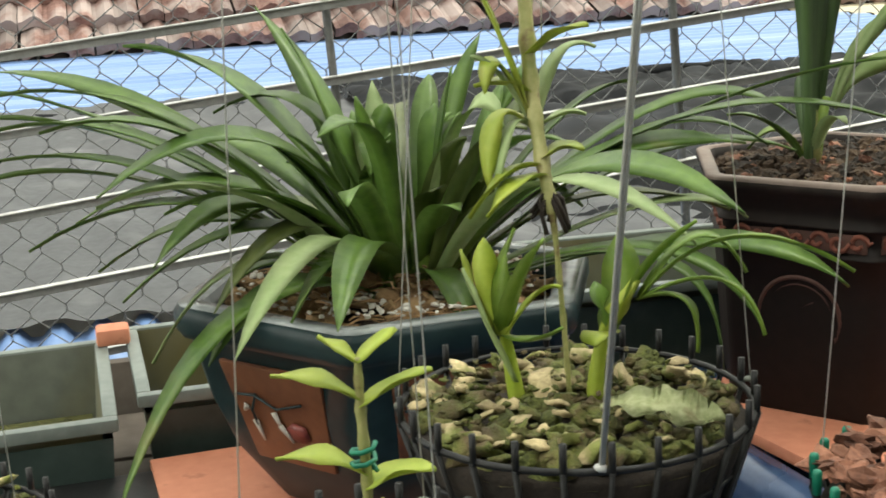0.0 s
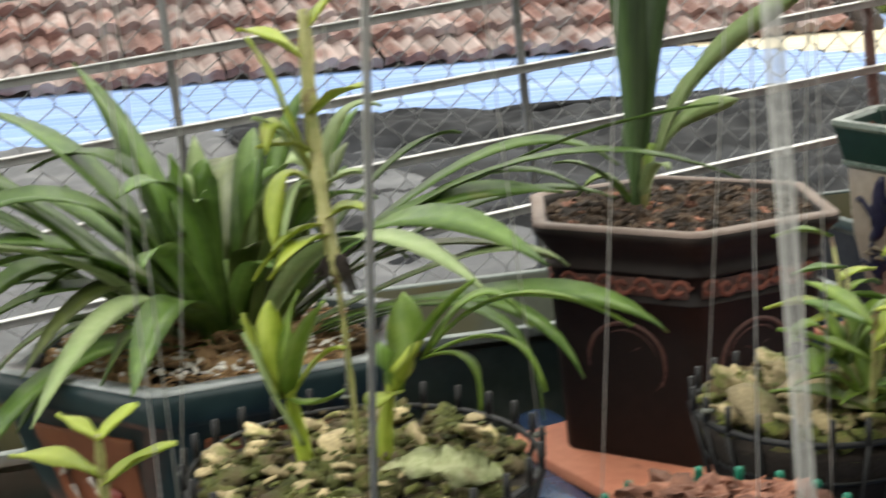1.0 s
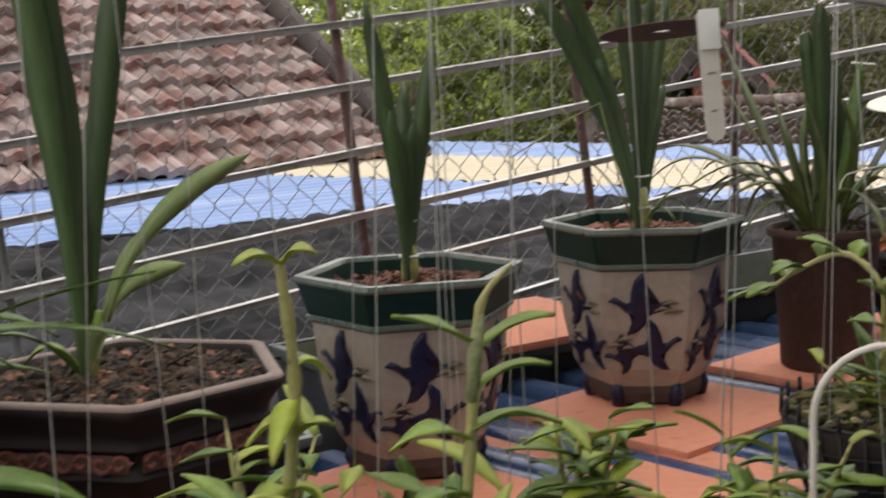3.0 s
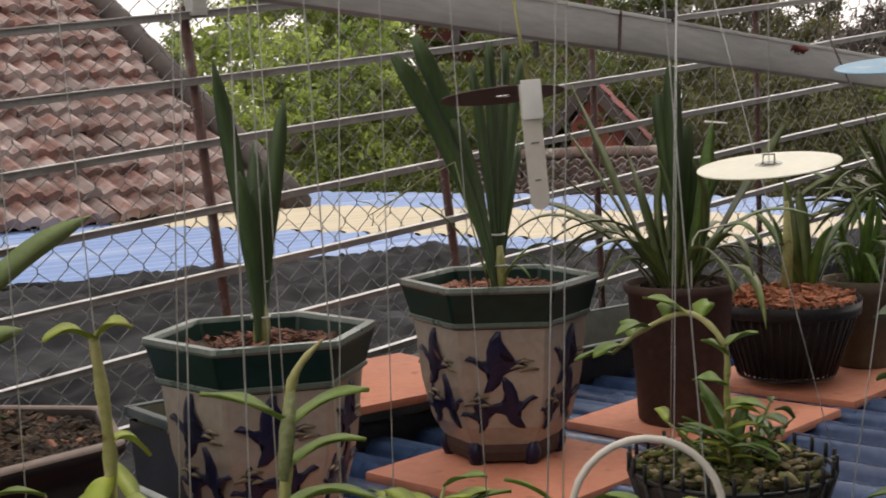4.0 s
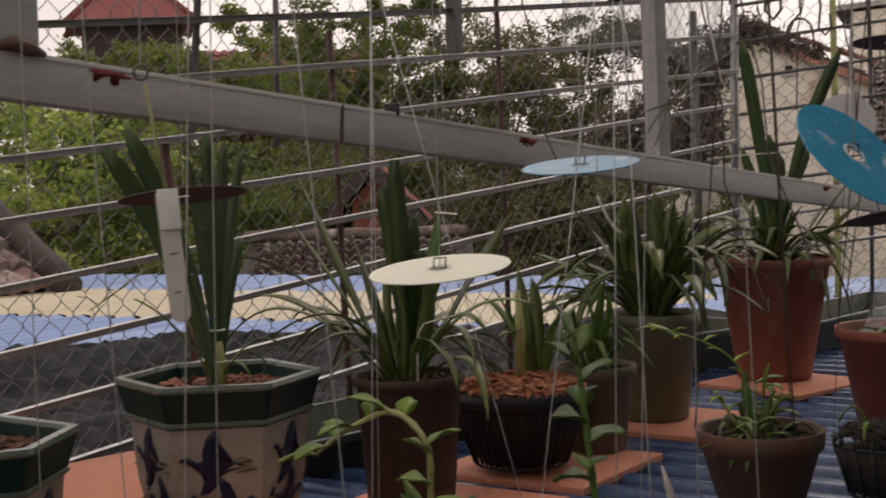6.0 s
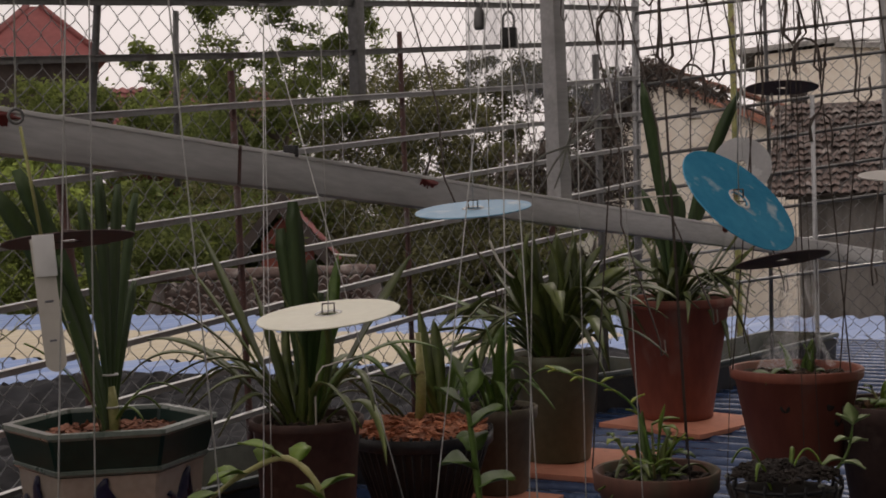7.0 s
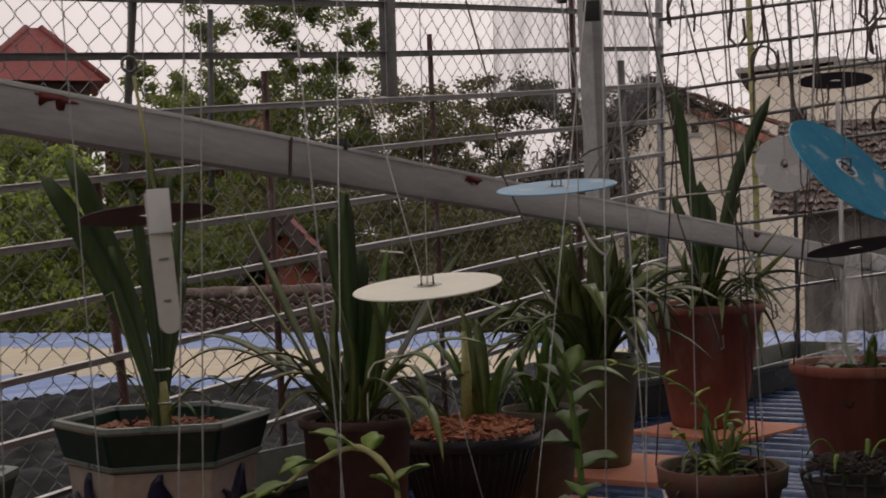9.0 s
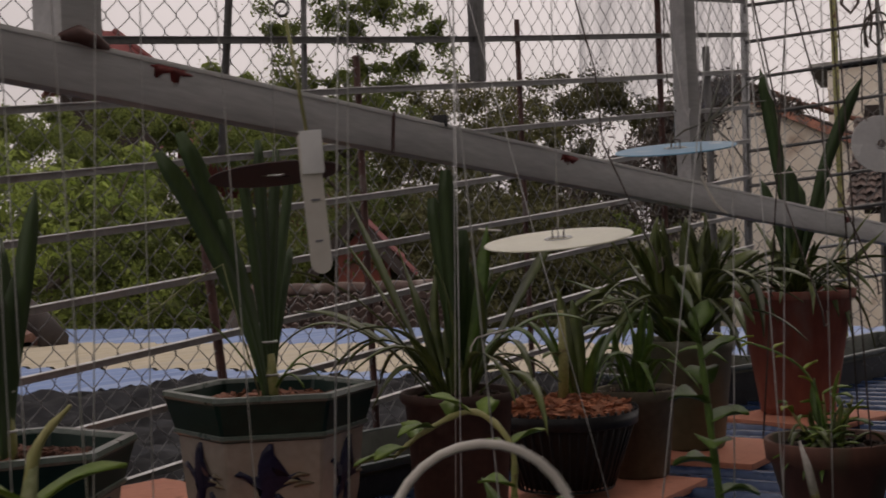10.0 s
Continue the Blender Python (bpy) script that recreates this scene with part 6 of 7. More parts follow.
tagged(part("brick_piece", box(-0.018, -0.016, 0, 0.018, 0.016, 0.019, 0.005), "tile", m=pose(-0.195, 1.49, 0.72, 0, 0, 20)), "small broken terracotta piece on a planter rim", "brick piece")

# potted plants on the bench
build_green_pot()
build_brown_pot()
def plant1(pot, sz):
    fan_plant(pot, ((-5, 0.33, 0.019), (-2.5, 0.21, 0.019), (0.5, 0.19, 0.02), (3.5, 0.2, 0.019), (7, 0.29, 0.019), (1, 0.17, 0.024), (-1, 0.24, 0.02)), sz, -22)
def plant2(pot, sz):
    fan_plant(pot, ((-20.5, 0.335, 0.022), (-15.5, 0.35, 0.022), (-12, 0.24, 0.016), (-5, 0.30, 0.012), (-0.8, 0.33, 0.013), (3.0, 0.32, 0.012), (6.8, 0.31, 0.011), (9, 0.2, 0.01)), sz, -22, cut=0.14, square=0.45)
    for az, reach, end, arch, w in ((-20, 0.06, 0.03, 0.06, 0.006), (-10, 0.09, 0.045, 0.07, 0.006), (170, 0.1, 0.12, 0.04, 0.006), (-60, 0.05, 0.02, 0.05, 0.006)):
        a = radians(az)
        part("leaf", blade((0, 0, sz), (reach * math.cos(a), reach * math.sin(a), sz + end), arch, w), "leaf", pot)
hex_pot("potted_fan_plant", "fan-leaved plant in a cream bird-relief pot with a green rim", 0.902, 1.592, 0.732, 0.133, 0.228, 54, plant1)
hex_pot("potted_fan_plant", "taller fan-leaved plant in a cream bird-relief pot with a green rim", 1.246, 1.712, 0.75, 0.131, 0.23, 37, plant2)

rng = random.Random(77)
def orchid(count, reach, height, width, up=0.3, mt="leaf"):
    def grow(pot, sz):
        strap_plant(pot, rng, count, reach, height, width, sz, mt, upright=up)
    return grow
CL = [(0.056, 0.0), (0.060, 0.004), (0.072, 0.180), (0.0765, 0.182), (0.079, 0.186), (0.079, 0.194)]
def clay_orchid(pot, sz):
    arc_leaves(pot, (-0.004, 0.002, sz), ((150, 0.221, 0.188, 0.094, 0.46, 0.009), (157, 0.241, 0.077, 0.143, 0.64, 0.008), (138, 0.144, 0.295, -0.01, 0.56, 0.012), (160, 0.168, 0.261, 0.018, 0.49, 0.011), (341, 0.159, 0.237, 0.022, 0.44, 0.017), (315, 0.08, 0.179, 0.092, 0.39, 0.013), (330, 0.118, 0.068, 0.119, 0.6, 0.009), (137, 0.22, 0.128, 0.085, 0.51, 0.008), (18, 0.081, 0.24, 0.006, 0.5, 0.012), (109, 0.093, 0.212, 0.0, 0.52, 0.012), (347, 0.203, 0.1, 0.118, 0.43, 0.008)), "deep", 8, 1.9, mix=("leaf",) * 2)
    fan_plant(pot, ((-2, 0.325, 0.022), (-5.5, 0.29, 0.02), (3, 0.245, 0.02), (7, 0.2, 0.014)), sz, -25, tie=False, cut=0.12, square=0.5)
    strap_plant(pot, random.Random(71), 24, 0.2, 0.17, 0.014, sz, "deep", upright=0.45)
def olive_orchid(pot, sz):
    arc_leaves(pot, (-0.004, 0.003, sz), ((141, 0.186, 0.174, 0.015, 0.66, 0.02), (129, 0.239, 0.136, 0.044, 0.44, 0.017), (122, 0.153, 0.214, 0.058, 0.42, 0.022), (141, 0.073, 0.224, 0.051, 0.42, 0.026), (304, 0.101, 0.22, 0.067, 0.35, 0.034), (340, 0.152, 0.174, 0.096, 0.38, 0.026), (321, 0.193, 0.164, 0.114, 0.58, 0.02), (297, 0.149, 0.022, 0.242, 0.92, 0.023), (153, 0.248, 0.063, 0.08, 0.39, 0.013), (145, 0.269, 0.008, 0.106, 0.31, 0.013), (182, 0.154, 0.013, 0.145, 0.57, 0.017),
                                              (329, 0.221, 0.077, 0.124, 0.54, 0.015), (44, 0.101, 0.242, 0.054, 0.48, 0.024), (165, 0.194, 0.095, 0.066, 0.48, 0.014), (22, 0.137, 0.196, 0.026, 0.4, 0.022), (204, 0.09, 0.184, 0.0, 0.53, 0.028), (281, 0.154, 0.049, 0.119, 0.61, 0.018)), "deep", 9, 1.6, mix=("leaf",))
    strap_plant(pot, random.Random(72), 46, 0.25, 0.22, 0.021, sz, "deep", upright=0.3)
def terra_orchid(pot, sz):
    arc_leaves(pot, (0.016, -0.015, sz), ((148, 0.191, 0.0, 0.129, 0.55, 0.02), (166, 0.16, -0.012, 0.115, 0.53, 0.018), (316, 0.156, -0.124, 0.186, 0.7, 0.026), (286, 0.121, -0.124, 0.174, 0.79, 0.024), (113, 0.152, -0.106, 0.16, 0.88, 0.02), (123, 0.172, 0.104, 0.085, 0.67, 0.018), (256, 0.138, -0.039, 0.115, 0.59, 0.016), (322, 0.209, 0.082, 0.09, 0.48, 0.018), (100, 0.137, 0.185, 0.014, 0.37, 0.018), (343, 0.134, 0.165, 0.0, 0.54, 0.024), (316, 0.157, 0.199, 0.0, 0.37, 0.022), (325, 0.187, 0.15, 0.0, 0.32, 0.02)), "deep", 10, 1.2)
    fan_plant(pot, ((-7, 0.55, 0.03), (17, 0.54, 0.028), (-1, 0.32, 0.036), (3, 0.28, 0.04), (-13, 0.3, 0.022), (17, 0.3, 0.024)), sz, -40, tie=False, cut=0.16)
    strap_plant(pot, random.Random(73), 30, 0.25, 0.15, 0.018, sz, "deep", upright=0.2)
round_pot("potted_orchid", "strap-leaved orchid in a plain dark clay pot on a tile", 1.535, 1.745, 0.752, CL, "clay", plant=clay_orchid)
stake = thing("wire_stake", "bent white wire stake in a clay pot", "wire stake", pose(1.52, 1.69, 0.925))
part("wire", tube([(0, 0, -0.03), (0, 0, 0.06), (0.003, 0, 0.085), (0.012, 0, 0.096), (0.03, -0.004, 0.1), (0.055, -0.008, 0.104)], 0.0013, 6), "plastic", stake)
bb = net_basket("net_basket", "black slatted plastic basket of red bark with an orchid", 1.806, 1.877, 0.885, 0.112, 0.118, 0, "redbark", strings=0, pegs=46, nmoss=520, group="", peg=0.003, taper=0.66)
band = [(0.1105, -0.022), (0.1135, -0.0205), (0.1145, -0.002), (0.111, -0.0015)]
part("rim_band", (lathe(band, 40)[0], [q for q in lathe(band, 40)[1] if len(q) == 4]), "black", bb, "solid black rim band")
bb["category"] = "basket"
arc_leaves(bb, (0.055, 0.03, 0.01), ((120, 0.09, 0.12, 0.05, 0.4, 0.015), (60, 0.07, 0.15, 0.04, 0.4, 0.016), (0, 0.1, 0.11, 0.06, 0.5, 0.015), (330, 0.09, 0.05, 0.08, 0.5, 0.017), (200, 0.1, 0.07, 0.07, 0.5, 0.015), (150, 0.13, 0.06, 0.07, 0.5, 0.011), (280, 0.06, 0.1, 0.04, 0.4, 0.016), (30, 0.13, 0.04, 0.08, 0.5, 0.012), (90, 0.05, 0.17, 0.02, 0.4, 0.015), (170, 0.07, 0.14, 0.03, 0.4, 0.013)), "leaf", 12, 1.3, mix=("deep",) * 3)
arc_leaves(bb, (0.0, 0.02, 0.0), ((165, 0.16, 0.09, 0.08, 0.5, 0.006), (185, 0.17, 0.05, 0.09, 0.5, 0.006), (150, 0.14, 0.12, 0.05, 0.5, 0.006), (205, 0.12, 0.03, 0.07, 0.5, 0.006), (135, 0.15, 0.08, 0.07, 0.5, 0.006)), "deep", 13, 1.2)
part("stem", tube([(0, 0, 0), (0.004, 0.0, 0.08), (0.002, 0.002, 0.15)], 0.007, 8, radii=[0.009, 0.008, 0.004]), "cane", bb)
round_pot("potted_orchid", "small olive-brown pot with an orchid beside a bark basket", 1.995, 1.93, 0.752, [(0.045, 0), (0.049, 0.004), (0.06, 0.12), (0.066, 0.124), (0.068, 0.142)], "umber", plant=orchid(16, 0.15, 0.15, 0.014, 0.4))
round_pot("potted_orchid", "broad-leaved orchid in a tall olive green plastic pot", 2.25, 2.09, 0.752, [(0.058, 0), (0.062, 0.004), (0.08, 0.175), (0.085, 0.178), (0.086, 0.198)], "olive", plant=olive_orchid)
TE = [(0.08, 0.0), (0.086, 0.004), (0.088, 0.02), (0.129, 0.266), (0.136, 0.268), (0.139, 0.272), (0.14, 0.288)]
round_pot("potted_orchid", "arching orchid in a tall terracotta pot on a tile", 2.94, 2.49, 0.71, TE, "terra", plant=terra_orchid)

# hanging pots and baskets in front
TOP = 2.14
b1 = net_basket("hanging_basket", "black slatted basket of moss hung on white strings with an orchid", 0.303, 0.893, 0.868, 0.108, 0.1, TOP, angs=(8, 192, 100))
cane_plant(b1, [(-0.003, 0.008, -0.005), (-0.006, 0.014, 0.045), (-0.010, 0.02, 0.1), (-0.013, 0.024, 0.12), (-0.020, 0.045, 0.165), (-0.024, 0.06, 0.21), (-0.025, 0.075, 0.265)], [0.0017, 0.0017, 0.0018, 0.0042, 0.0046, 0.0048, 0.004],
           ((0.9, 175, 0.05, 0.018, 0.022, 0.008), (0.95, 20, 0.03, 0.012, 0.03, 0.0), (0.72, 185, 0.042, 0.015, 0.006, 0.008), (0.58, -5, 0.03, 0.016, 0.006, 0.01), (0.57, 190, 0.055, 0.014, -0.03, 0.02), (0.55, 215, 0.05, 0.016, -0.02, 0.012), (0.8, -30, 0.05, 0.016, 0.02, 0.01)), "young")
arc_leaves(b1, (-0.021, 0.05, 0.17), ((200, 0.031, 0.011, 0.05, 0.8, 0.014), (200, 0.031, -0.048, 0.06, 0.8, 0.015), (1, 0.032, -0.005, 0.01, 0.59, 0.014), (215, 0.03, -0.06, 0.05, 0.6, 0.014), (181, 0.038, 0.033, 0.02, 0.5, 0.012), (181, 0.037, 0.082, 0.02, 0.5, 0.015), (38, 0.05, 0.033, 0.04, 0.45, 0.011)), "pale", 25, 1.1, 0.003, ("young",) * 5)
part("root_mass", join(*[tube([(-0.013, 0.024, 0.124), (-0.013 + 0.008 * math.cos(k * 1.3), 0.024 + 0.007 * math.sin(k * 1.3), 0.118 - 0.004 * (k % 3)), (-0.012 + 0.012 * math.cos(k * 1.3 + 0.4), 0.024 + 0.01 * math.sin(k * 1.3 + 0.4), 0.098 + 0.004 * (k % 4))], 0.0016, 5) for k in range(11)]), "peat", b1, "dark tangle of aerial roots")["kind"] = "stuff"
for foot, mid, base in (((-0.035, 0.0, -0.004), (-0.038, 0.0, 0.025), (-0.044, 0.0, 0.052)), ((0.012, 0.0, -0.004), (0.013, 0.0, 0.025), (0.021, 0.0, 0.052)), ((0.021, 0.0, 0.05), (0.03, 0.0, 0.06), (0.038, 0.0, 0.073))):
    part("pseudobulb", tube(bez(Vector(foot), Vector(mid), Vector(base), 8), 0.004, 7, radii=[0.0052, 0.0055, 0.0052, 0.0048, 0.0044, 0.004, 0.0036, 0.0032, 0.003]), "young", b1)
arc_leaves(b1, (-0.044, 0.0, 0.052), ((180, 0.022, 0.042, -0.013, 0.75, 0.01), (114, 0.022, 0.044, -0.002, 0.59, 0.013), (339, 0.03, 0.05, 0.006, 0.56, 0.015), (0, 0.037, 0.017, 0.016, 0.63, 0.009), (322, 0.048, 0.001, -0.01, 0.49, 0.009), (124, 0.036, 0.01, 0.01, 0.59, 0.01), (60, 0.02, 0.05, 0.004, 0.5, 0.012)), "mid", 41, 1.25, 0.003, ("young",))
arc_leaves(b1, (-0.035, -0.004, 0.024), ((199, 0.031, 0.062, -0.007, 0.58, 0.011),), "pale", 42, 1.2, 0.002)
arc_leaves(b1, (0.021, 0.0, 0.052), ((180, 0.008, 0.02, 0.001, 0.55, 0.014), (325, 0.019, 0.022, -0.006, 0.68, 0.014), (70, 0.021, 0.045, 0.004, 0.5, 0.018), (349, 0.052, 0.058, 0.02, 0.28, 0.015), (254, 0.031, -0.011, 0.007, 0.76, 0.018)), "mid", 43, 1.2, 0.002, ("young", "leaf"))
arc_leaves(b1, (0.038, 0.0, 0.073), ((356, 0.125, 0.004, 0.062, 0.39, 0.012), (330, 0.039, -0.04, 0.051, 1.12, 0.01), (17, 0.07, -0.003, 0.059, 0.59, 0.009), (345, 0.075, -0.03, 0.05, 0.8, 0.008)), "mid", 44, 1.2, 0.003)
v, f = blade((0.014, -0.045, 0.011), (0.084, -0.056, 0.006), 0.004, 0.026, 26, fold=0.5, start=0.1, blunt=0.6, twist=0.9, belly=0.35)
part("dry_leaf", ([q + Vector((0, 0.008 * noise.noise(q * 75), 0.009 * noise.noise(q * 90))) for q in v], f), "petal", b1, "pale curled dry leaf")
b2 = net_basket("hanging_basket", "black slatted basket of moss and husk hung on strings", 0.592, 0.972, 0.865, 0.078, 0.09, TOP, strings=3, turn=200, pegs=22, nmoss=150)
cane_plant(b2, [(0.04, -0.07, 0.02), (0.045, -0.075, 0.09), (0.05, -0.08, 0.15), (0.044, -0.085, 0.22)], [0.0034, 0.0036, 0.0038, 0.0032],
           ((0.98, 200, 0.035, 0.014, 0.004, 0.012), (0.98, -10, 0.025, 0.014, 0.006, 0.012), (0.6, 235, 0.04, 0.013, -0.03, 0.012), (0.7, 20, 0.03, 0.012, -0.012, 0.014), (0.52, 190, 0.035, 0.014, -0.01, 0.012), (0.45, -20, 0.03, 0.014, 0.01, 0.012), (0.3, 200, 0.035, 0.018, -0.02, 0.012), (0.3, 0, 0.03, 0.018, -0.02, 0.012)), "young")
for az, reach, hgt, w, arch in ((200, 0.06, 0.03, 0.014, 0.03), (170, 0.05, 0.05, 0.013, 0.025), (330, 0.06, 0.04, 0.018, 0.03), (280, 0.05, 0.02, 0.02, 0.03), (20, 0.05, 0.05, 0.02, 0.02), (100, 0.04, 0.06, 0.016, 0.02)):
    a = radians(az)
    part("leaf", blade((0.03, -0.04, 0.0), (0.03 + reach * math.cos(a), -0.04 + reach * math.sin(a), hgt), arch, w, 10, start=0.4, blunt=0.7), "mid", b2)
arc_leaves(b2, (0.013, -0.025, 0.043), ((198, 0.04, 0.004, 0.04, 0.47, 0.011), (348, 0.031, 0.03, 0.028, 0.4, 0.009), (14, 0.045, 0.012, 0.022, 0.54, 0.009), (228, 0.035, -0.012, 0.021, 0.48, 0.014), (114, 0.025, 0.02, 0.006, 0.43, 0.009), (348, 0.01, 0.026, 0.012, 0.3, 0.007)), "mid", 21, 1.3, 0.004, ("pale", "leaf"))
part("stem", tube([(0.012, -0.02, -0.005), (0.014, -0.024, 0.02), (0.013, -0.025, 0.046)], 0.002, 6, radii=[0.0026, 0.0022, 0.0016]), "cane", b2)
arc_leaves(b2, (0.05, -0.047, 0.042), ((240, 0.031, -0.01, 0.062, 0.42, 0.02), (206, 0.03, 0.016, 0.037, 0.29, 0.012), (344, 0.026, 0.0, 0.044, 0.57, 0.016), (164, 0.014, 0.022, 0.011, 0.34, 0.013), (271, 0.031, -0.044, 0.03, 0.78, 0.014)), "pale", 22, 1.2, 0.004, ("mid", "mid"))
part("husk_chunk", rough_lumps(random.Random(31), disc_in(0.062), 0.006, 16, 0.013, 0.4, 0.004, 0.5), "stone", b2, "broad tan husk chunks")["kind"] = "stuff"
cushion = lump(random.Random(4), 0.024, 0.6)
part("moss_cushion", ([Vector(q) * (1 + 0.3 * noise.noise(Vector(q) * 90)) + Vector((0.03, -0.04, 0.012)) for q in cushion[0]], cushion[1]), "petal", b2, "pale dry moss cushion")
b12 = net_basket("hanging_basket", "black basket of bark with broad dark green leaves", 0.735, 0.955, 0.866, 0.048, 0.06, 2.14, "husk", strings=3, turn=40, pegs=16, nmoss=90)
arc_leaves(b12, (0.0, 0.0, 0.012), ((162, 0.015, 0.062, 0.0, 0.6, 0.021), (198, 0.036, 0.046, 0.01, 0.6, 0.018), (39, 0.036, 0.04, 0.01, 0.55, 0.017), (268, 0.031, 0.025, 0.02, 0.53, 0.018), (162, 0.03, 0.02, 0.02, 0.6, 0.015), (342, 0.032, 0.02, 0.02, 0.5, 0.015), (300, 0.02, 0.045, 0.01, 0.5, 0.016)), "leaf", 23, 1.3, 0.006)
b3 = net_basket("hanging_basket", "small black basket of gravel with a bright green seedling", 0.204, 0.691, 0.862, 0.06, 0.07, TOP, strings=3, turn=70, pegs=18, nmoss=90)
cane_plant(b3, [(0, 0, 0.0), (0.001, 0, 0.04), (0.0, 0, 0.075), (0.0, 0, 0.1)], [0.0022, 0.0026, 0.0024, 0.0016], ((0.95, 170, 0.022, 0.01, 0.012, 0.0), (0.95, 20, 0.022, 0.012, 0.014, 0.0), (0.72, 180, 0.048, 0.013, 0.012, 0.006), (0.68, 10, 0.04, 0.014, 0.016, 0.004), (0.36, 180, 0.05, 0.014, 0.008, 0.008), (0.3, 5, 0.038, 0.022, 0.008, 0.006), (0.1, 200, 0.03, 0.018, 0.0, 0.012)), "young")
part("tie", tube([(0.006 * math.cos(k), 0.006 * math.sin(k), 0.045 + 0.001 * k) for k in range(14)], 0.0013, 5), "tie", b3, "green twist tie")
net_basket("hanging_basket", "small black basket of moss and gravel on strings", -0.10, 0.86, 0.80, 0.075, 0.07, TOP, strings=3, turn=100, pegs=20, nmoss=110)
b5 = net_basket("hanging_basket", "low mossy basket with a pale wire handle and leafy stems", 1.28, 1.235, 0.845, 0.10, 0.09, TOP, angs=(-25, 95, 205), pegs=26, nmoss=220, hook=(-0.04, 0.02), apex=0.58, thick=0.0005)
cane_plant(b5, [(0.01, 0.01, 0.0), (0.004, 0.012, 0.06), (0.0, 0.01, 0.115), (-0.02, 0.04, 0.145), (-0.06, 0.06, 0.13), (-0.09, 0.075, 0.105)], [0.0028, 0.003, 0.003, 0.0028, 0.0026, 0.0018],
           ((0.55, 40, 0.03, 0.018, 0.014, 0.004), (0.62, 150, 0.05, 0.018, 0.016, 0.008), (0.7, 60, 0.03, 0.016, 0.014, 0.004), (0.78, 190, 0.05, 0.018, -0.004, 0.008), (0.86, 70, 0.04, 0.018, 0.012, 0.004), (0.92, 200, 0.05, 0.018, -0.006, 0.006), (0.99, 160, 0.045, 0.018, -0.006, 0.006), (0.4, -20, 0.04, 0.02, 0.012, 0.006), (0.36, 160, 0.03, 0.02, 0.016, 0.006), (0.25, 150, 0.04, 0.022, 0.006, 0.006), (0.18, -30, 0.04, 0.022, 0.0, 0.006)), "mid")
for az, reach, hgt, w in ((170, 0.05, 0.05, 0.02), (190, 0.04, 0.075, 0.02), (20, 0.03, 0.06, 0.02), (100, 0.05, 0.08, 0.022), (260, 0.03, 0.03, 0.02)):
    a = radians(az)
    part("leaf", blade((0, 0, 0), (reach * math.cos(a), reach * math.sin(a), hgt), 0.015, w, 10, start=0.4, blunt=0.7), "leaf", b5)
b6 = net_basket("hanging_basket", "small dark basket with a budding jointed orchid stem", 0.70, 0.775, 0.888, 0.05, 0.06, TOP, strings=3, turn=10, pegs=16, nmoss=70)
cane_plant(b6, [(0, 0, 0), (0.006, -0.004, 0.07), (0.012, -0.006, 0.14), (0.016, -0.01, 0.185), (0.03, -0.018, 0.206)], [0.003, 0.0031, 0.003, 0.0024, 0.0008],
           ((0.62, 175, 0.05, 0.012, 0.018, 0.006), (0.6, -5, 0.05, 0.012, 0.016, 0.01), (0.5, 0, 0.05, 0.011, 0.01, 0.012), (0.4, 180, 0.05, 0.014, 0.0, 0.016), (0.3, 190, 0.05, 0.014, -0.01, 0.016), (0.25, -10, 0.06, 0.018, -0.002, 0.01), (0.42, -15, 0.055, 0.015, 0.002, 0.014), (0.2, 175, 0.05, 0.016, -0.012, 0.014), (0.14, -20, 0.05, 0.017, -0.004, 0.012), (0.1, 200, 0.045, 0.015, 0.0, 0.012)), "mid", "cane")
part("bud_sheath", tube([(0.011, -0.006, 0.135), (0.013, -0.008, 0.16), (0.016, -0.01, 0.185)], 0.004, 7, radii=[0.0034, 0.0042, 0.002]), "petal", b6, "papery pale sheath")
b7 = net_basket("hanging_basket", "small basket with a tall leafy jointed stem", 1.25, 0.93, 0.85, 0.06, 0.07, TOP, strings=3, turn=160, pegs=18, nmoss=90, hook=(0.02, -0.01), apex=0.62, thick=0.0005)
cane_plant(b7, [(0.012, 0, 0.0), (0.008, 0.004, 0.07), (0.0, 0.006, 0.14), (-0.004, 0.01, 0.2), (-0.008, 0.015, 0.25)], [0.0027, 0.003, 0.0028, 0.0024, 0.0016],
           ((0.95, 120, 0.02, 0.014, 0.03, 0.0), (0.85, 150, 0.03, 0.02, 0.02, 0.004), (0.8, -30, 0.03, 0.02, 0.015, 0.004), (0.66, 150, 0.034, 0.024, 0.004, 0.008), (0.6, -30, 0.034, 0.024, 0.006, 0.006), (0.48, 140, 0.036, 0.024, 0.0, 0.008), (0.4, -40, 0.034, 0.022, 0.0, 0.008), (0.2, -30, 0.06, 0.018, 0.02, 0.008), (0.15, 150, 0.055, 0.018, 0.004, 0.012), (0.72, 60, 0.03, 0.02, 0.01, 0.006), (0.54, 230, 0.03, 0.022, 0.0, 0.006), (0.34, 60, 0.03, 0.02, 0.004, 0.006), (0.9, 20, 0.024, 0.016, 0.02, 0.0)), "leaf", "leaf")
pots = []
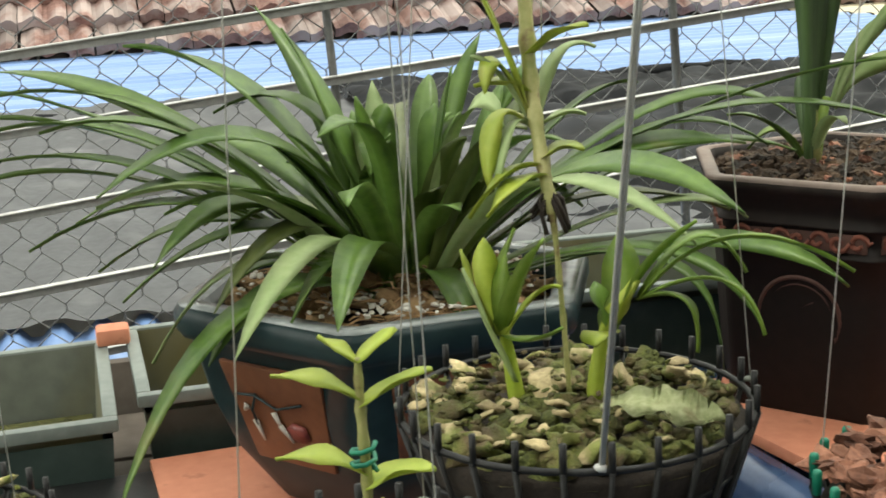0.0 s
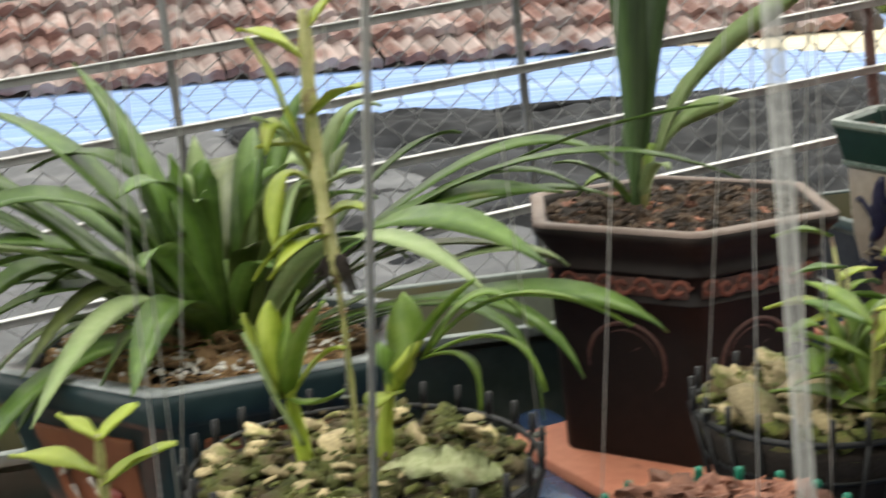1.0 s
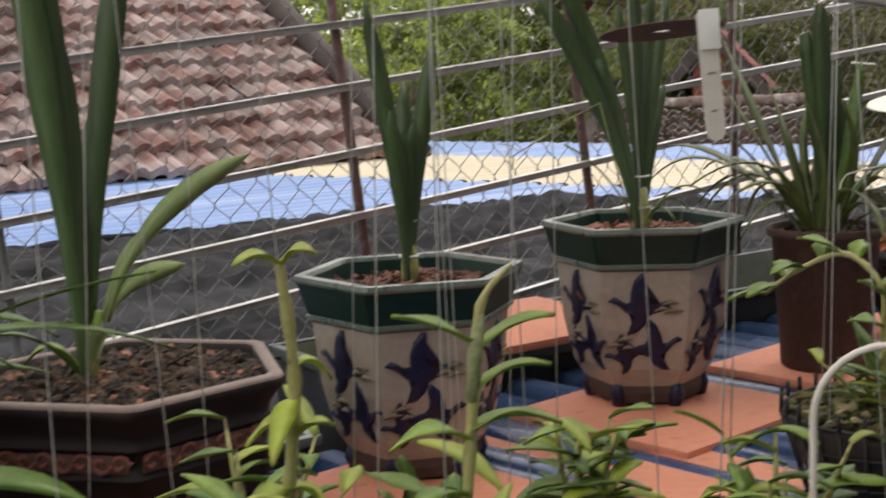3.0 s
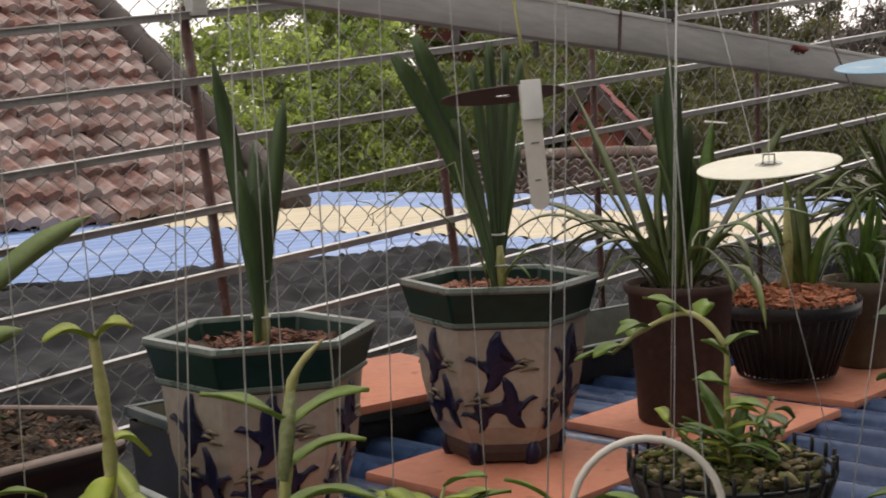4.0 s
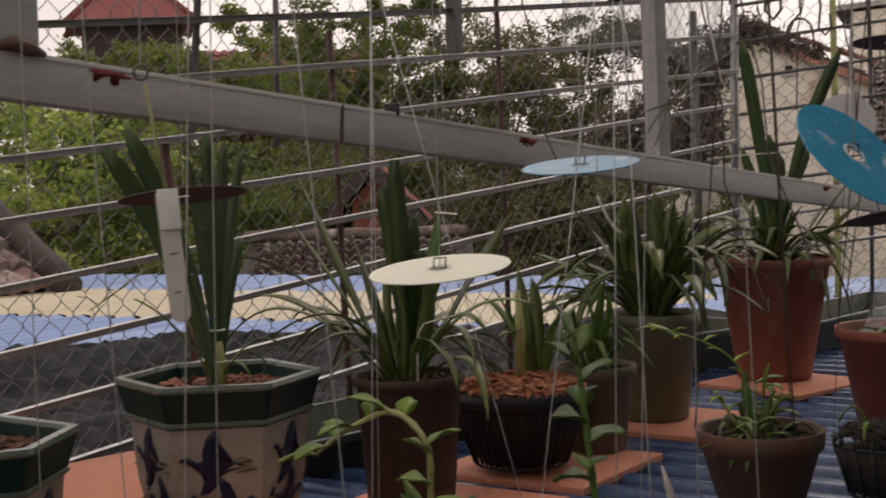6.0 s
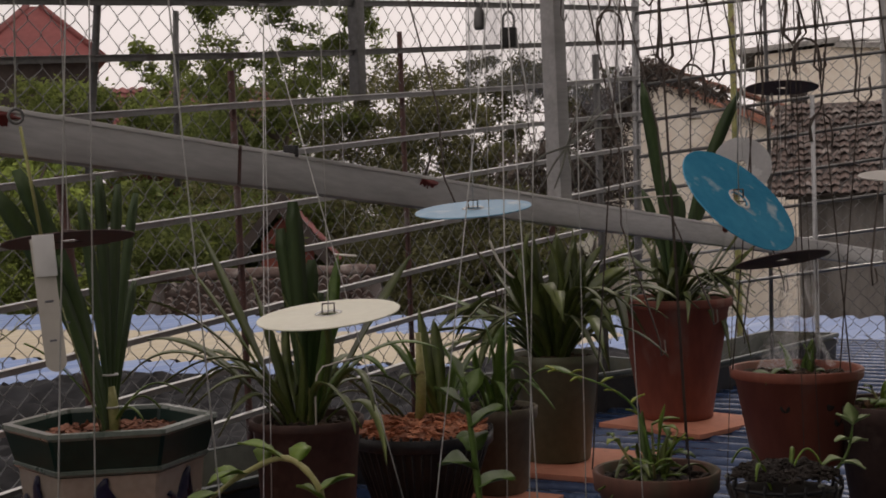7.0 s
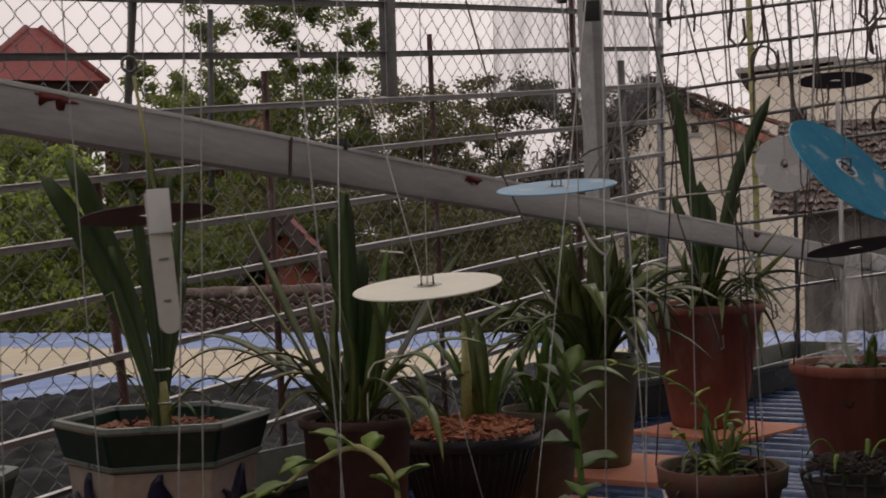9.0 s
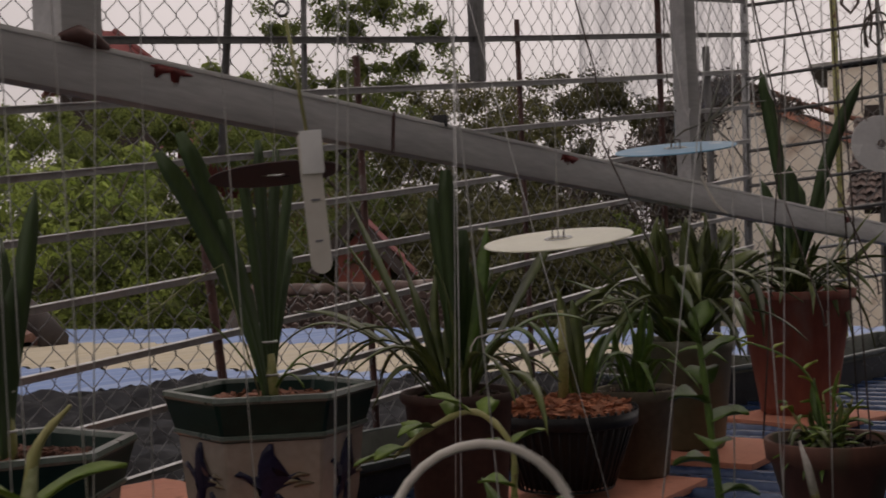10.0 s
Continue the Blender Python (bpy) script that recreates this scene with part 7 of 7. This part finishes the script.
for nm, lb, x, y, z, prof, mt, pl in (("hanging_pot", "terracotta pot with round side holes hung on strings", 2.063, 1.342, 0.875, [(0.056, 0), (0.06, 0.003), (0.081, 0.112), (0.0855, 0.1135), (0.0875, 0.117), (0.088, 0.127)], "terra", orchid(7, 0.08, 0.05, 0.012, 0.4)),
                                   ("hanging_pot", "shallow stained terracotta bowl with small orchids hung on strings", 1.793, 1.328, 0.815, [(0.05, 0), (0.054, 0.003), (0.07, 0.06), (0.076, 0.064), (0.078, 0.086)], "oldterra", orchid(12, 0.08, 0.06, 0.01, 0.3, "deep")),
                                   ("hanging_pot", "dark brown pot with a small leafy plant hung on strings", 2.14, 1.245, 0.812, [(0.05, 0), (0.056, 0.003), (0.072, 0.12), (0.078, 0.124), (0.08, 0.145)], "clay", orchid(10, 0.07, 0.05, 0.012, 0.4, "mid")),
                                   ("hanging_pot", "small terracotta pot with a leafy seedling hung on strings", 0.94, 0.86, 0.779, [(0.045, 0), (0.05, 0.003), (0.06, 0.08), (0.066, 0.084), (0.068, 0.1)], "terra", orchid(16, 0.07, 0.06, 0.016, 0.3, "mid"))):
    p, b = round_pot(nm, lb, x, y, z, prof, mt, plant=pl, group="hanging pots")
    R, H = prof[-1]
    if "holes" in lb:
        for az, hz in ((-150, 0.082), (-104, 0.084), (-92, 0.062), (-48, 0.084), (20, 0.084), (80, 0.08), (140, 0.066)):
            a, rr = radians(az), 0.0602 + 0.021 * (hz - 0.003) / 0.109
            part("side_hole", lathe([(0.0002, -0.0004), (0.0062, -0.0004), (0.0072, -0.0012), (0.0072, -0.004)], 16), "peat", b, "dark round hole", m=pose(rr * math.cos(a), rr * math.sin(a), hz, 98, 0, az + 90))
    for k in range(3):
        a = 0.6 + k * math.tau / 3 + x
        part("string", tube([(R * math.cos(a), R * math.sin(a), H), (R * 0.4 * math.cos(a), R * 0.4 * math.sin(a), (TOP - z) * 0.5), (0, 0, TOP - z)], 0.001 if x > 1.5 else 0.0005, 5), "darkstring" if x > 1.5 else "string", p)
    pots.append(p)

bowl = pots[1]
arc_leaves(bowl, (-0.002, 0.002, 0.09), ((174, 0.083, -0.019, 0.012, 0.51, 0.009), (201, 0.077, -0.041, 0.024, 0.54, 0.01), (244, 0.073, -0.023, 0.012, 0.46, 0.01), (217, 0.081, -0.042, 0.026, 0.5, 0.009), (185, 0.08, -0.03, 0.025, 0.5, 0.009), (317, 0.015, 0.076, 0.029, 0.3, 0.009), (317, 0.041, 0.042, 0.014, 0.34, 0.009), (79, 0.024, 0.066, 0.0, 0.5, 0.009)), "mid", 24, 1.2, 0.004, ("young", "leaf"))
cane_plant(bowl, [(-0.002, 0.002, 0.07), (-0.009, 0.009, 0.133), (-0.021, 0.02, 0.168), (-0.043, 0.04, 0.189), (-0.07, 0.066, 0.203), (-0.09, 0.085, 0.21)], [0.002, 0.0018, 0.0016, 0.0014, 0.0012, 0.0008],
           ((0.3, 160, 0.02, 0.007, 0.008, 0.004), (0.4, -20, 0.022, 0.008, 0.01, 0.003), (0.52, 130, 0.018, 0.006, 0.002, 0.004), (0.64, -30, 0.02, 0.007, 0.008, 0.002), (0.75, 150, 0.018, 0.006, -0.004, 0.004), (0.84, -40, 0.02, 0.006, 0.004, 0.003), (0.92, 170, 0.02, 0.006, 0.0, 0.003), (0.98, 100, 0.018, 0.006, 0.004, 0.002)), "young", "leaf")
# discs on strings, label
disc("hanging_disc", "cream coloured compact disc hanging flat on a string", "cdcream", 1.142, 0.972, 1.153, (-0.124, -0.057, 0.99))
disc("hanging_disc", "pale blue compact disc hanging flat on a string", "cdblue", 1.366, 1.10, 1.227, (-0.125, -0.08, 0.99))
disc("hanging_disc", "bright blue compact disc hanging at a steep tilt", "cdcyan", 1.435, 0.842, 1.229, (0.12, -0.735, 0.667))
disc("hanging_disc", "dark plum compact disc hanging flat on a string", "cdplum", 1.02, 1.18, 1.211, (-0.011, 0.148, 0.988))
disc("hanging_disc", "dark plum compact disc hanging flat on a string", "cdplum", 1.83, 1.153, 1.16, (0.031, 0.224, 0.974))
disc("hanging_disc", "silver compact disc hanging upright on a string", "cdclear", 2.5, 1.845, 1.292, (-0.6, -0.75, 0.25))
disc("hanging_disc", "white compact disc hanging flat on a string", "plastic", 1.64, 0.826, 1.246, (-0.082, -0.085, 0.993))
disc("hanging_disc", "dark compact disc hanging flat on a string", "cdplum", 2.2, 1.48, 1.392, (0.097, 0.078, 0.992))
tag = thing("plant_label", "white plastic plant label with faded writing on a string", "label", pose(0.908, 0.876, 1.14))
outline = [(0.006, 0.078), (0.006, 0.007)] + [(0.006 * math.cos(k * math.pi / 8), 0.006 - 0.006 * math.sin(k * math.pi / 8)) for k in range(9)] + [(-0.006, 0.007), (-0.006, 0.078)]
nn = len(outline)
part("card", ([(a, -0.0006, b) for a, b in outline] + [(a, 0.0006, b) for a, b in outline], [tuple(range(nn))[::-1], tuple(range(nn, 2 * nn))] + [(k, (k + 1) % nn, nn + (k + 1) % nn, nn + k) for k in range(nn)]), "plastic", tag, smooth=False, m=pose(0, 0, 0, 4, -5, -20))

part("slip", box(-0.0062, -0.001, 0.056, 0.0062, 0.0002, 0.08, 0.0003), "paper", tag, "small white slip", m=pose(-0.001, -0.002, 0, 4, -3, -30))
for k, (zz, ww) in enumerate(((0.018, 0.004), (0.029, 0.0025), (0.041, 0.005), (0.057, 0.003))):
    part("writing_bar", box(-0.002, -0.0012, zz, -0.002 + ww, -0.0007, zz + 0.0011), "ink", tag, "faded writing", m=pose(0, 0, 0, 4, -5 + 20 * (k % 2), -20))
part("string", tube([(-0.006, 0.002, 0.078), (-0.015, 0.005, 0.142)], 0.0011, 5), "cane", tag, "twisted green tie")
part("ring", tube([(-0.017 + 0.0042 * math.cos(q * math.tau / 16), 0.006, 0.148 + 0.0042 * math.sin(q * math.tau / 16)) for q in range(16)], 0.0009, 6, closed=True), "dullsteel", tag, "small wire ring")
part("string", tube([(-0.017, 0.006, 0.152), (-0.01, 0.004, 0.5), (0, 0, 1.0)], 0.0005, 5), "string", tag)

# leafy seedlings and loose things in front
rng = random.Random(404)
bush(b2, rng, 7, 0.09, 0.075, 0.042, at=(0.03, -0.03))
bush(b6, rng, 5, 0.07, 0.07, 0.04)
bush(pots[3], rng, 12, 0.09, 0.075, 0.034, z=0.085)
bush(pots[1], rng, 6, 0.06, 0.06, 0.026, z=0.07)
bush(pots[2], rng, 6, 0.05, 0.06, 0.03, z=0.12)
bush(b5, rng, 8, 0.06, 0.08, 0.03, mt="leaf")
bush(b7, rng, 5, 0.05, 0.05, 0.032)
b8 = net_basket("hanging_basket", "dark basket of soil with a leafy seedling", 0.845, 0.965, 0.87, 0.06, 0.07, TOP, "peat", strings=3, turn=80, pegs=18, nmoss=320, peg=0.005)
bush(b8, rng, 8, 0.08, 0.07, 0.036)
b9 = net_basket("hanging_basket", "black basket of dark peat with pale variegated shoots", 1.80, 1.13, 0.918, 0.062, 0.06, TOP, "peat", strings=3, turn=20, pegs=18, nmoss=320, stringmat="darkstring", peg=0.004)
cane_plant(b9, [(0.03, -0.035, 0.0), (0.045, -0.05, 0.03), (0.05, -0.055, 0.065)], [0.0018, 0.0016, 0.001], ((0.95, 150, 0.022, 0.014, 0.012, 0.002), (0.95, -40, 0.022, 0.014, 0.01, 0.002), (0.98, 60, 0.018, 0.013, 0.02, 0.0), (0.7, 170, 0.026, 0.014, 0.0, 0.004), (0.65, -20, 0.026, 0.015, 0.002, 0.004), (0.4, 160, 0.03, 0.016, -0.004, 0.006), (0.35, -50, 0.03, 0.015, -0.006, 0.006)), "pale", "leaf")
arc_leaves(b9, (-0.01, 0.0, 0.0), ((140, 0.05, 0.02, 0.06, 0.5, 0.003), (330, 0.05, 0.015, 0.06, 0.5, 0.003), (200, 0.06, 0.01, 0.05, 0.5, 0.003), (20, 0.04, 0.03, 0.03, 0.5, 0.004)), "mid", 14, 1.2)
b10 = net_basket("hanging_basket", "small basket with a pale-tipped orchid cane", 1.261, 0.826, 0.884, 0.05, 0.05, TOP, strings=3, turn=50, pegs=16, nmoss=70)
cane_plant(b10, [(0.0, 0.02, 0.0), (0.002, 0.02, 0.05), (-0.004, 0.02, 0.09), (-0.012, 0.024, 0.125)], [0.0026, 0.003, 0.0026, 0.001], ((0.5, 150, 0.06, 0.013, 0.012, 0.008), (0.48, -30, 0.06, 0.013, 0.01, 0.01), (0.25, 170, 0.05, 0.015, 0.0, 0.012), (0.2, -20, 0.05, 0.015, 0.004, 0.01)), "mid")
part("bud_sheath", tube([(-0.004, 0.02, 0.09), (-0.008, 0.022, 0.11), (-0.013, 0.024, 0.128)], 0.002, 7, radii=[0.003, 0.0028, 0.0008]), "bloom", b10, "papery white tip")
bush(b10, rng, 4, 0.04, 0.04, 0.03)
hoop = thing("wire_hoop", "pale plastic-coated wire hoop standing on the bench", "wire hoop", pose(0.733, 0.447, 0.661))
part("wire", tube([(-0.024, 0, 0.0), (-0.023, 0, 0.2), (-0.021, 0, 0.413)] + [(-0.021 * math.cos(k * math.pi / 14), 0, 0.4315 + 0.021 * math.sin(k * math.pi / 14)) for k in range(15)] + [(0.021, 0, 0.413), (0.023, 0, 0.2), (0.024, 0, 0.0)], 0.0011, 7), "plastic", hoop, m=pose(0, 0, 0, 0, 0, -25))
crate = thing("plastic_crate", "black plastic crate with a torn white label", "crate", pose(-0.13, 1.12, 0.45, 0, 0, 20))
part("body", box(-0.12, -0.14, 0.0, 0.12, 0.14, 0.21, 0.008), "black", crate)
part("paper_label", box(0.02, -0.1415, 0.08, 0.10, -0.1405, 0.19), "paper", crate, "torn white paper label")
part("stand", box(-0.11, -0.13, -0.5, 0.11, 0.13, 0.0, 0.004), "trunk", crate, "dark timber stand")
pole = thing("bamboo_pole", "thin yellow-green bamboo pole standing outside the fence", "pole", pose(4.26, 3.54, -3.2))
part("cane", tube([(0.0, 0, 0), (0.01, 0, 2.5), (0.0, 0, 4.6), (-0.03, 0, 6.2)], 0.012, 8), "cane", pole)
for k in range(12):
    part("node", tube([(0.004 * math.sin(k), 0, 0.5 + 0.45 * k - 0.004), (0.004 * math.sin(k), 0, 0.5 + 0.45 * k + 0.004)], 0.0145, 8), "cane", pole)
for k, (hx, hy, hz, mt) in enumerate(((1.685, 1.191, 1.377, "darkstring"), (1.712, 1.169, 1.339, "darkstring"), (2.133, 1.455, 1.35, "darkstring"), (1.776, 1.093, 1.394, "darkstring"), (1.789, 1.076, 1.36, "darkstring"), (1.826, 1.042, 1.325, "darkstring"), (2.074, 1.491, 1.4, "darkstring"), (1.64, 1.219, 1.40, "darkstring"), (1.75, 1.2, 1.45, "darkstring"), (1.95, 1.5, 1.5, "darkstring"), (2.05, 1.28, 1.3, "darkstring"), (2.2, 1.7, 1.55, "darkstring"), (2.3, 1.5, 1.42, "darkstring"), (1.62, 1.45, 1.6, "darkstring"), (2.45, 1.62, 1.5, "darkstring"), (1.5, 1.62, 1.62, "darkstring"), (2.12, 1.15, 1.38, "string"), (1.28, 1.3, 1.5, "string"))):
    hk = thing("wire_hanger", "thin dark wire hanger with a hooked end", "wire hanger", pose(hx, hy, hz), group="wire hangers")
    L = TOP - hz
    wr = random.Random(600 + k)
    lean, bend = wr.uniform(-0.09, 0.05), wr.uniform(-0.018, 0.018)
    across = Vector((0.66, -0.75, 0))
    tip = [(0.012, 0.03), (0.014, 0.01), (0.006, 0.0), (-0.003, 0.01), (0.0, 0.04)]
    if k % 3 == 1:
        tip = [(0.013 * math.cos(q) - 0.002, 0.024 + (0.014 if q > 0 else 0.024 + 0.012 * abs(q)) * math.sin(q)) for q in (-0.9, -0.5, 0.0, 0.5, 1.1, 1.6, 2.1, 2.7, 3.1)]
        tip = [(0.012, -0.006), (0.0135, 0.01)] + tip[2:] + [(-0.015, 0.005), (-0.012, 0.001), (-0.0145, 0.02), (-0.008, 0.036), (-0.001, 0.044)]
    line = tip + [(lean * q + bend * math.sin(q * 9 + k) + wr.uniform(-0.006, 0.006), L * q) for q in (0.16, 0.28, 0.4, 0.55, 0.75, 1.0)]
    part("wire", tube([across * a + Vector((0, 0, b)) for a, b in line], 0.0014 + 0.0006 * (k % 3 == 0), 5), mt, hk)
for k, (hx, hy, hz, dx, dy) in enumerate(((1.93, 1.46, 1.02, -0.16, 0.12), (1.99, 1.42, 1.06, -0.2, 0.17), (2.26, 1.62, 1.0, 0.12, -0.1), (2.31, 1.58, 1.08, -0.15, 0.12), (2.02, 1.18, 1.12, 0.1, -0.07), (1.7, 1.52, 1.1, -0.22, 0.16))):
    hk = thing("wire_hanger", "long kinked dark wire hanging down to the pots", "wire hanger", pose(hx, hy, hz), group="wire hangers")
    L = TOP - hz
    part("wire", tube([(0.01, 0.004, 0.02), (0.008, 0, 0.004), (0.0, 0, 0.0), (-0.003, 0, 0.02), (dx * 0.2 - 0.009, dy * 0.2 + 0.006, L * 0.16), (dx * 0.3 + 0.012, dy * 0.3, L * 0.25), (dx * 0.4 - 0.006, dy * 0.5, L * 0.45), (dx * 0.8 + 0.005 * math.sin(k), dy * 0.8, L * 0.75), (dx, dy, L)], 0.0013, 5), "darkstring", hk)
wr = random.Random(88)
for k in range(16):
    d = wr.uniform(1.5, 2.2)
    a = radians(wr.uniform(34, 52))
    hx, hy, hz = 0.65 + d * math.cos(a), 0.11 + d * math.sin(a), wr.uniform(1.15, 1.6)
    hk = thing("wire_hanger", "thin kinked dark wire hanging from the pipes", "wire hanger", pose(hx, hy, hz), group="wire hangers")
    L, lean, across = TOP - hz, wr.uniform(-0.12, 0.06), Vector((0.66, -0.75, 0))
    line = [(0.006, 0.012), (0.003, 0.0), (-0.002, 0.012)] + [(lean * q + wr.uniform(-0.012, 0.012), L * q) for q in (0.12, 0.22, 0.35, 0.5, 0.7, 1.0)]
    part("wire", tube([across * u + Vector((0, 0, v)) for u, v in line], wr.uniform(0.0008, 0.0014), 5), wr.choice(("darkstring", "darkstring", "string")), hk)
film = thing("plastic_sleeve", "crumpled clear plastic sleeve over a hanging pot", "plastic sleeve", pose(2.06, 1.342, 1.005))
v, f = [], []
for i in range(9):
    for k in range(18):
        a = k * math.tau / 18
        r = (0.05 - 0.036 * (i / 8) ** 0.6) * (1 + 0.3 * math.sin(5 * a + i) * (0.4 + i / 12))
        v.append((r * math.cos(a) + 0.01 * i / 8, r * math.sin(a), 0.018 * i))
for i in range(8):
    for k in range(18):
        f.append((i * 18 + k, i * 18 + (k + 1) % 18, (i + 1) * 18 + (k + 1) % 18, (i + 1) * 18 + k))
part("film", (v, f), "bag", film)
twig = thing("dry_twig", "thin dry flower twig caught between a pot and the fence rails", "twig", pose(1.246, 1.712, 0.955))
a, b = Vector((-0.07, -0.034, 0.177)), Vector((-0.09, 0.252, 0.092))
part("stalk", tube([Vector((-0.01, 0.0, 0.0)), Vector((-0.045, -0.02, 0.1)), a, a.lerp(b, 0.35) + Vector((0, 0, 0.004)), a.lerp(b, 0.7), b], 0.0012, 5, radii=[0.0011, 0.0011, 0.0011, 0.001, 0.0009, 0.0006]), "petal", twig)
for k in range(9):
    p = a.lerp(b, 0.3 + 0.08 * k)
    part("sprig", tube([p, p + Vector((0.012 * math.sin(k * 2.4), 0.012, 0.012 * math.cos(k * 1.9))), p + Vector((0.024 * math.sin(k * 2.4), 0.03, 0.02 * math.cos(k * 1.9) - 0.004))], 0.0007, 4), "petal", twig)
stems = thing("twig_bundle", "bundle of dry grey stems tied at the steel post", "twigs", pose(2.087, 1.841, 1.325))
for dx, dy, dz, sag in ((-0.036, 0.026, -0.066, 0.006), (0.009, -0.007, -0.068, -0.004), (0.055, -0.041, -0.084, 0.008), (0.091, -0.068, 0.084, 0.01), (0.042, -0.031, 0.063, -0.006), (-0.061, 0.045, -0.04, 0.008), (0.02, -0.015, 0.078, 0.004), (-0.018, 0.015, -0.07, -0.006), (0.075, -0.055, 0.03, 0.012)):
    part("stem", tube([(0, 0, 0), (dx * 0.5, dy * 0.5, dz * 0.5 + sag), (dx, dy, dz)], 0.0017, 5, radii=[0.0021, 0.0018, 0.001]), "twine", stems)
part("stick", tube([(0.02, -0.07, -0.093), (0.07, -0.105, -0.088), (0.121, -0.141, -0.086)], 0.0013, 5), "plastic", stems, "thin pale stick")
part("knot", ([Vector(q) * 0.9 for q in lump(random.Random(8), 0.008, 0.4)[0]], lump(random.Random(8), 0.008, 0.4)[1]), "twine", stems, "wound grey twine")
# small things on the strings
cup = thing("hanging_cup", "small dark plastic cup hanging upside down on a string", "cup", pose(1.196, 1.165, 1.412))
part("shell", lathe([(0.002, 0.0), (0.014, 0.0005), (0.02, 0.004), (0.0225, 0.012), (0.0225, 0.03), (0.021, 0.03), (0.02, 0.012), (0.004, 0.004)], 28), "black", cup)
part("string", tube([(0, 0, 0.004), (0.001, 0, 0.3), (0, 0, 0.73)], 0.0005, 5), "string", cup)
hook = thing("snap_hook", "small dark metal snap hook clipped on a string", "snap hook", pose(1.382, 1.105, 1.38))
part("loop", tube([(0.0045 * math.cos(k * math.tau / 14), 0, 0.036 + 0.006 * math.sin(k * math.tau / 14)) for k in range(14)], 0.0012, 6, closed=True), "dullsteel", hook)
part("body", tube([(0, 0, 0.01), (0, 0, 0.013), (0, 0, 0.026), (0, 0, 0.03)], 0.004, 8, radii=[0.0045, 0.0055, 0.0048, 0.0025]), "dullsteel", hook)
lock = thing("padlock", "small dark padlock hanging on a wire", "padlock", pose(1.403, 1.089, 1.373, 0, 0, -50))
part("body", box(-0.0075, -0.0045, 0, 0.0075, 0.0045, 0.018, 0.002), "black", lock)
part("shackle", tube([(-0.005, 0, 0.016), (-0.005, 0, 0.024)] + [(-0.005 * math.cos(q * math.pi / 8), 0, 0.026 + 0.006 * math.sin(q * math.pi / 8)) for q in range(9)] + [(0.005, 0, 0.024), (0.005, 0, 0.016)], 0.0012, 6), "dullsteel", lock, "bent steel shackle")
part("string", tube([(0, 0, 0.032), (0.004, 0, 0.3), (0, 0, 0.767)], 0.0006, 5), "darkstring", lock)
part("string", tube([(0, 0, 0.042), (0.001, 0, 0.4), (0, 0, 0.775)], 0.0005, 5), "darkstring", hook)
# basket with green pegs
b11 = net_basket("hanging_basket", "black basket with green-topped pegs filled with red bark", 0.505, 0.80, 0.845, 0.075, 0.07, TOP, "bark", strings=3, turn=30, pegs=20, nmoss=210)
cap = finish("peg_cap", *lathe([(0.001, 0.0), (0.0026, 0.0), (0.0028, 0.012), (0.0023, 0.0135), (0.0005, 0.014)], 8), "tie")
for k in range(20):
    a = k * math.tau / 20 + 0.05
    part("peg_cap", cap, "tie", b11, m=pose(0.075 * math.cos(a), 0.075 * math.sin(a), 0.001))
# doubled strings, one tied down to the bench, one to a basket's rim
for (x0, y0, z0), (x1, y1), lb in (((0.462, 0.356, bench_z(0.462) - 0.002), (0.353, 0.345), "doubled white nylon string tied down to the bench"), ((0.315, 0.787, 0.866), (0.40, 0.36), "doubled white nylon string tied to a basket rim")):
    st = thing("tied_string", lb, "string", pose(x0, y0, z0), group="tied strings")
    d = Vector((x1 - x0, y1 - y0, 2.14 - z0))
    for e in range(2):
        o = Vector((0.0016 * e, 0.0008 * e, 0))
        part("strand", tube([o, d * 0.3 + o * 1.4 + Vector((0.001, 0, 0)), d * 0.7 + o * 0.8, d], 0.0006 if y0 < 0.5 else 0.0010, 6), "string", st)
    part("knot", lump(random.Random(3), 0.005, 1.0), "string", st)
# a curled strip and a small card on strings
strip = thing("plastic_strip", "curled white plastic strip hanging on a string", "plastic strip", pose(1.336, 1.035, 1.200))
part("strip", blade((0, 0, 0), (0.014, -0.015, -0.032), -0.012, 0.006, 12, fold=0.1, start=0.8, blunt=0.15), "plastic", strip)
part("string", tube([(0, 0, 0), (0.001, 0, 0.4), (0, 0, 2.14 - 1.200)], 0.0004, 5), "string", strip)
card = thing("blank_card", "small white plastic card hanging flat on a string", "label", pose(1.675, 1.867, 1.162))
part("card", box(-0.017, -0.006, -0.0006, 0.017, 0.006, 0.0006, 0.0004), "plastic", card, m=pose(0, 0, 0, 8, 6, -28))
part("string", tube([(0, 0, -0.001), (0.001, 0, 0.4), (0, 0, 2.14 - 1.162)], 0.0004, 5), "string", card)

# bring the whole plan to full size
for ob in list(bpy.data.objects):
    if ob.parent is None and ob.type in {"MESH", "EMPTY"}:
        ob.matrix_basis = Matrix.Scale(SIZE, 4) @ ob.matrix_basis
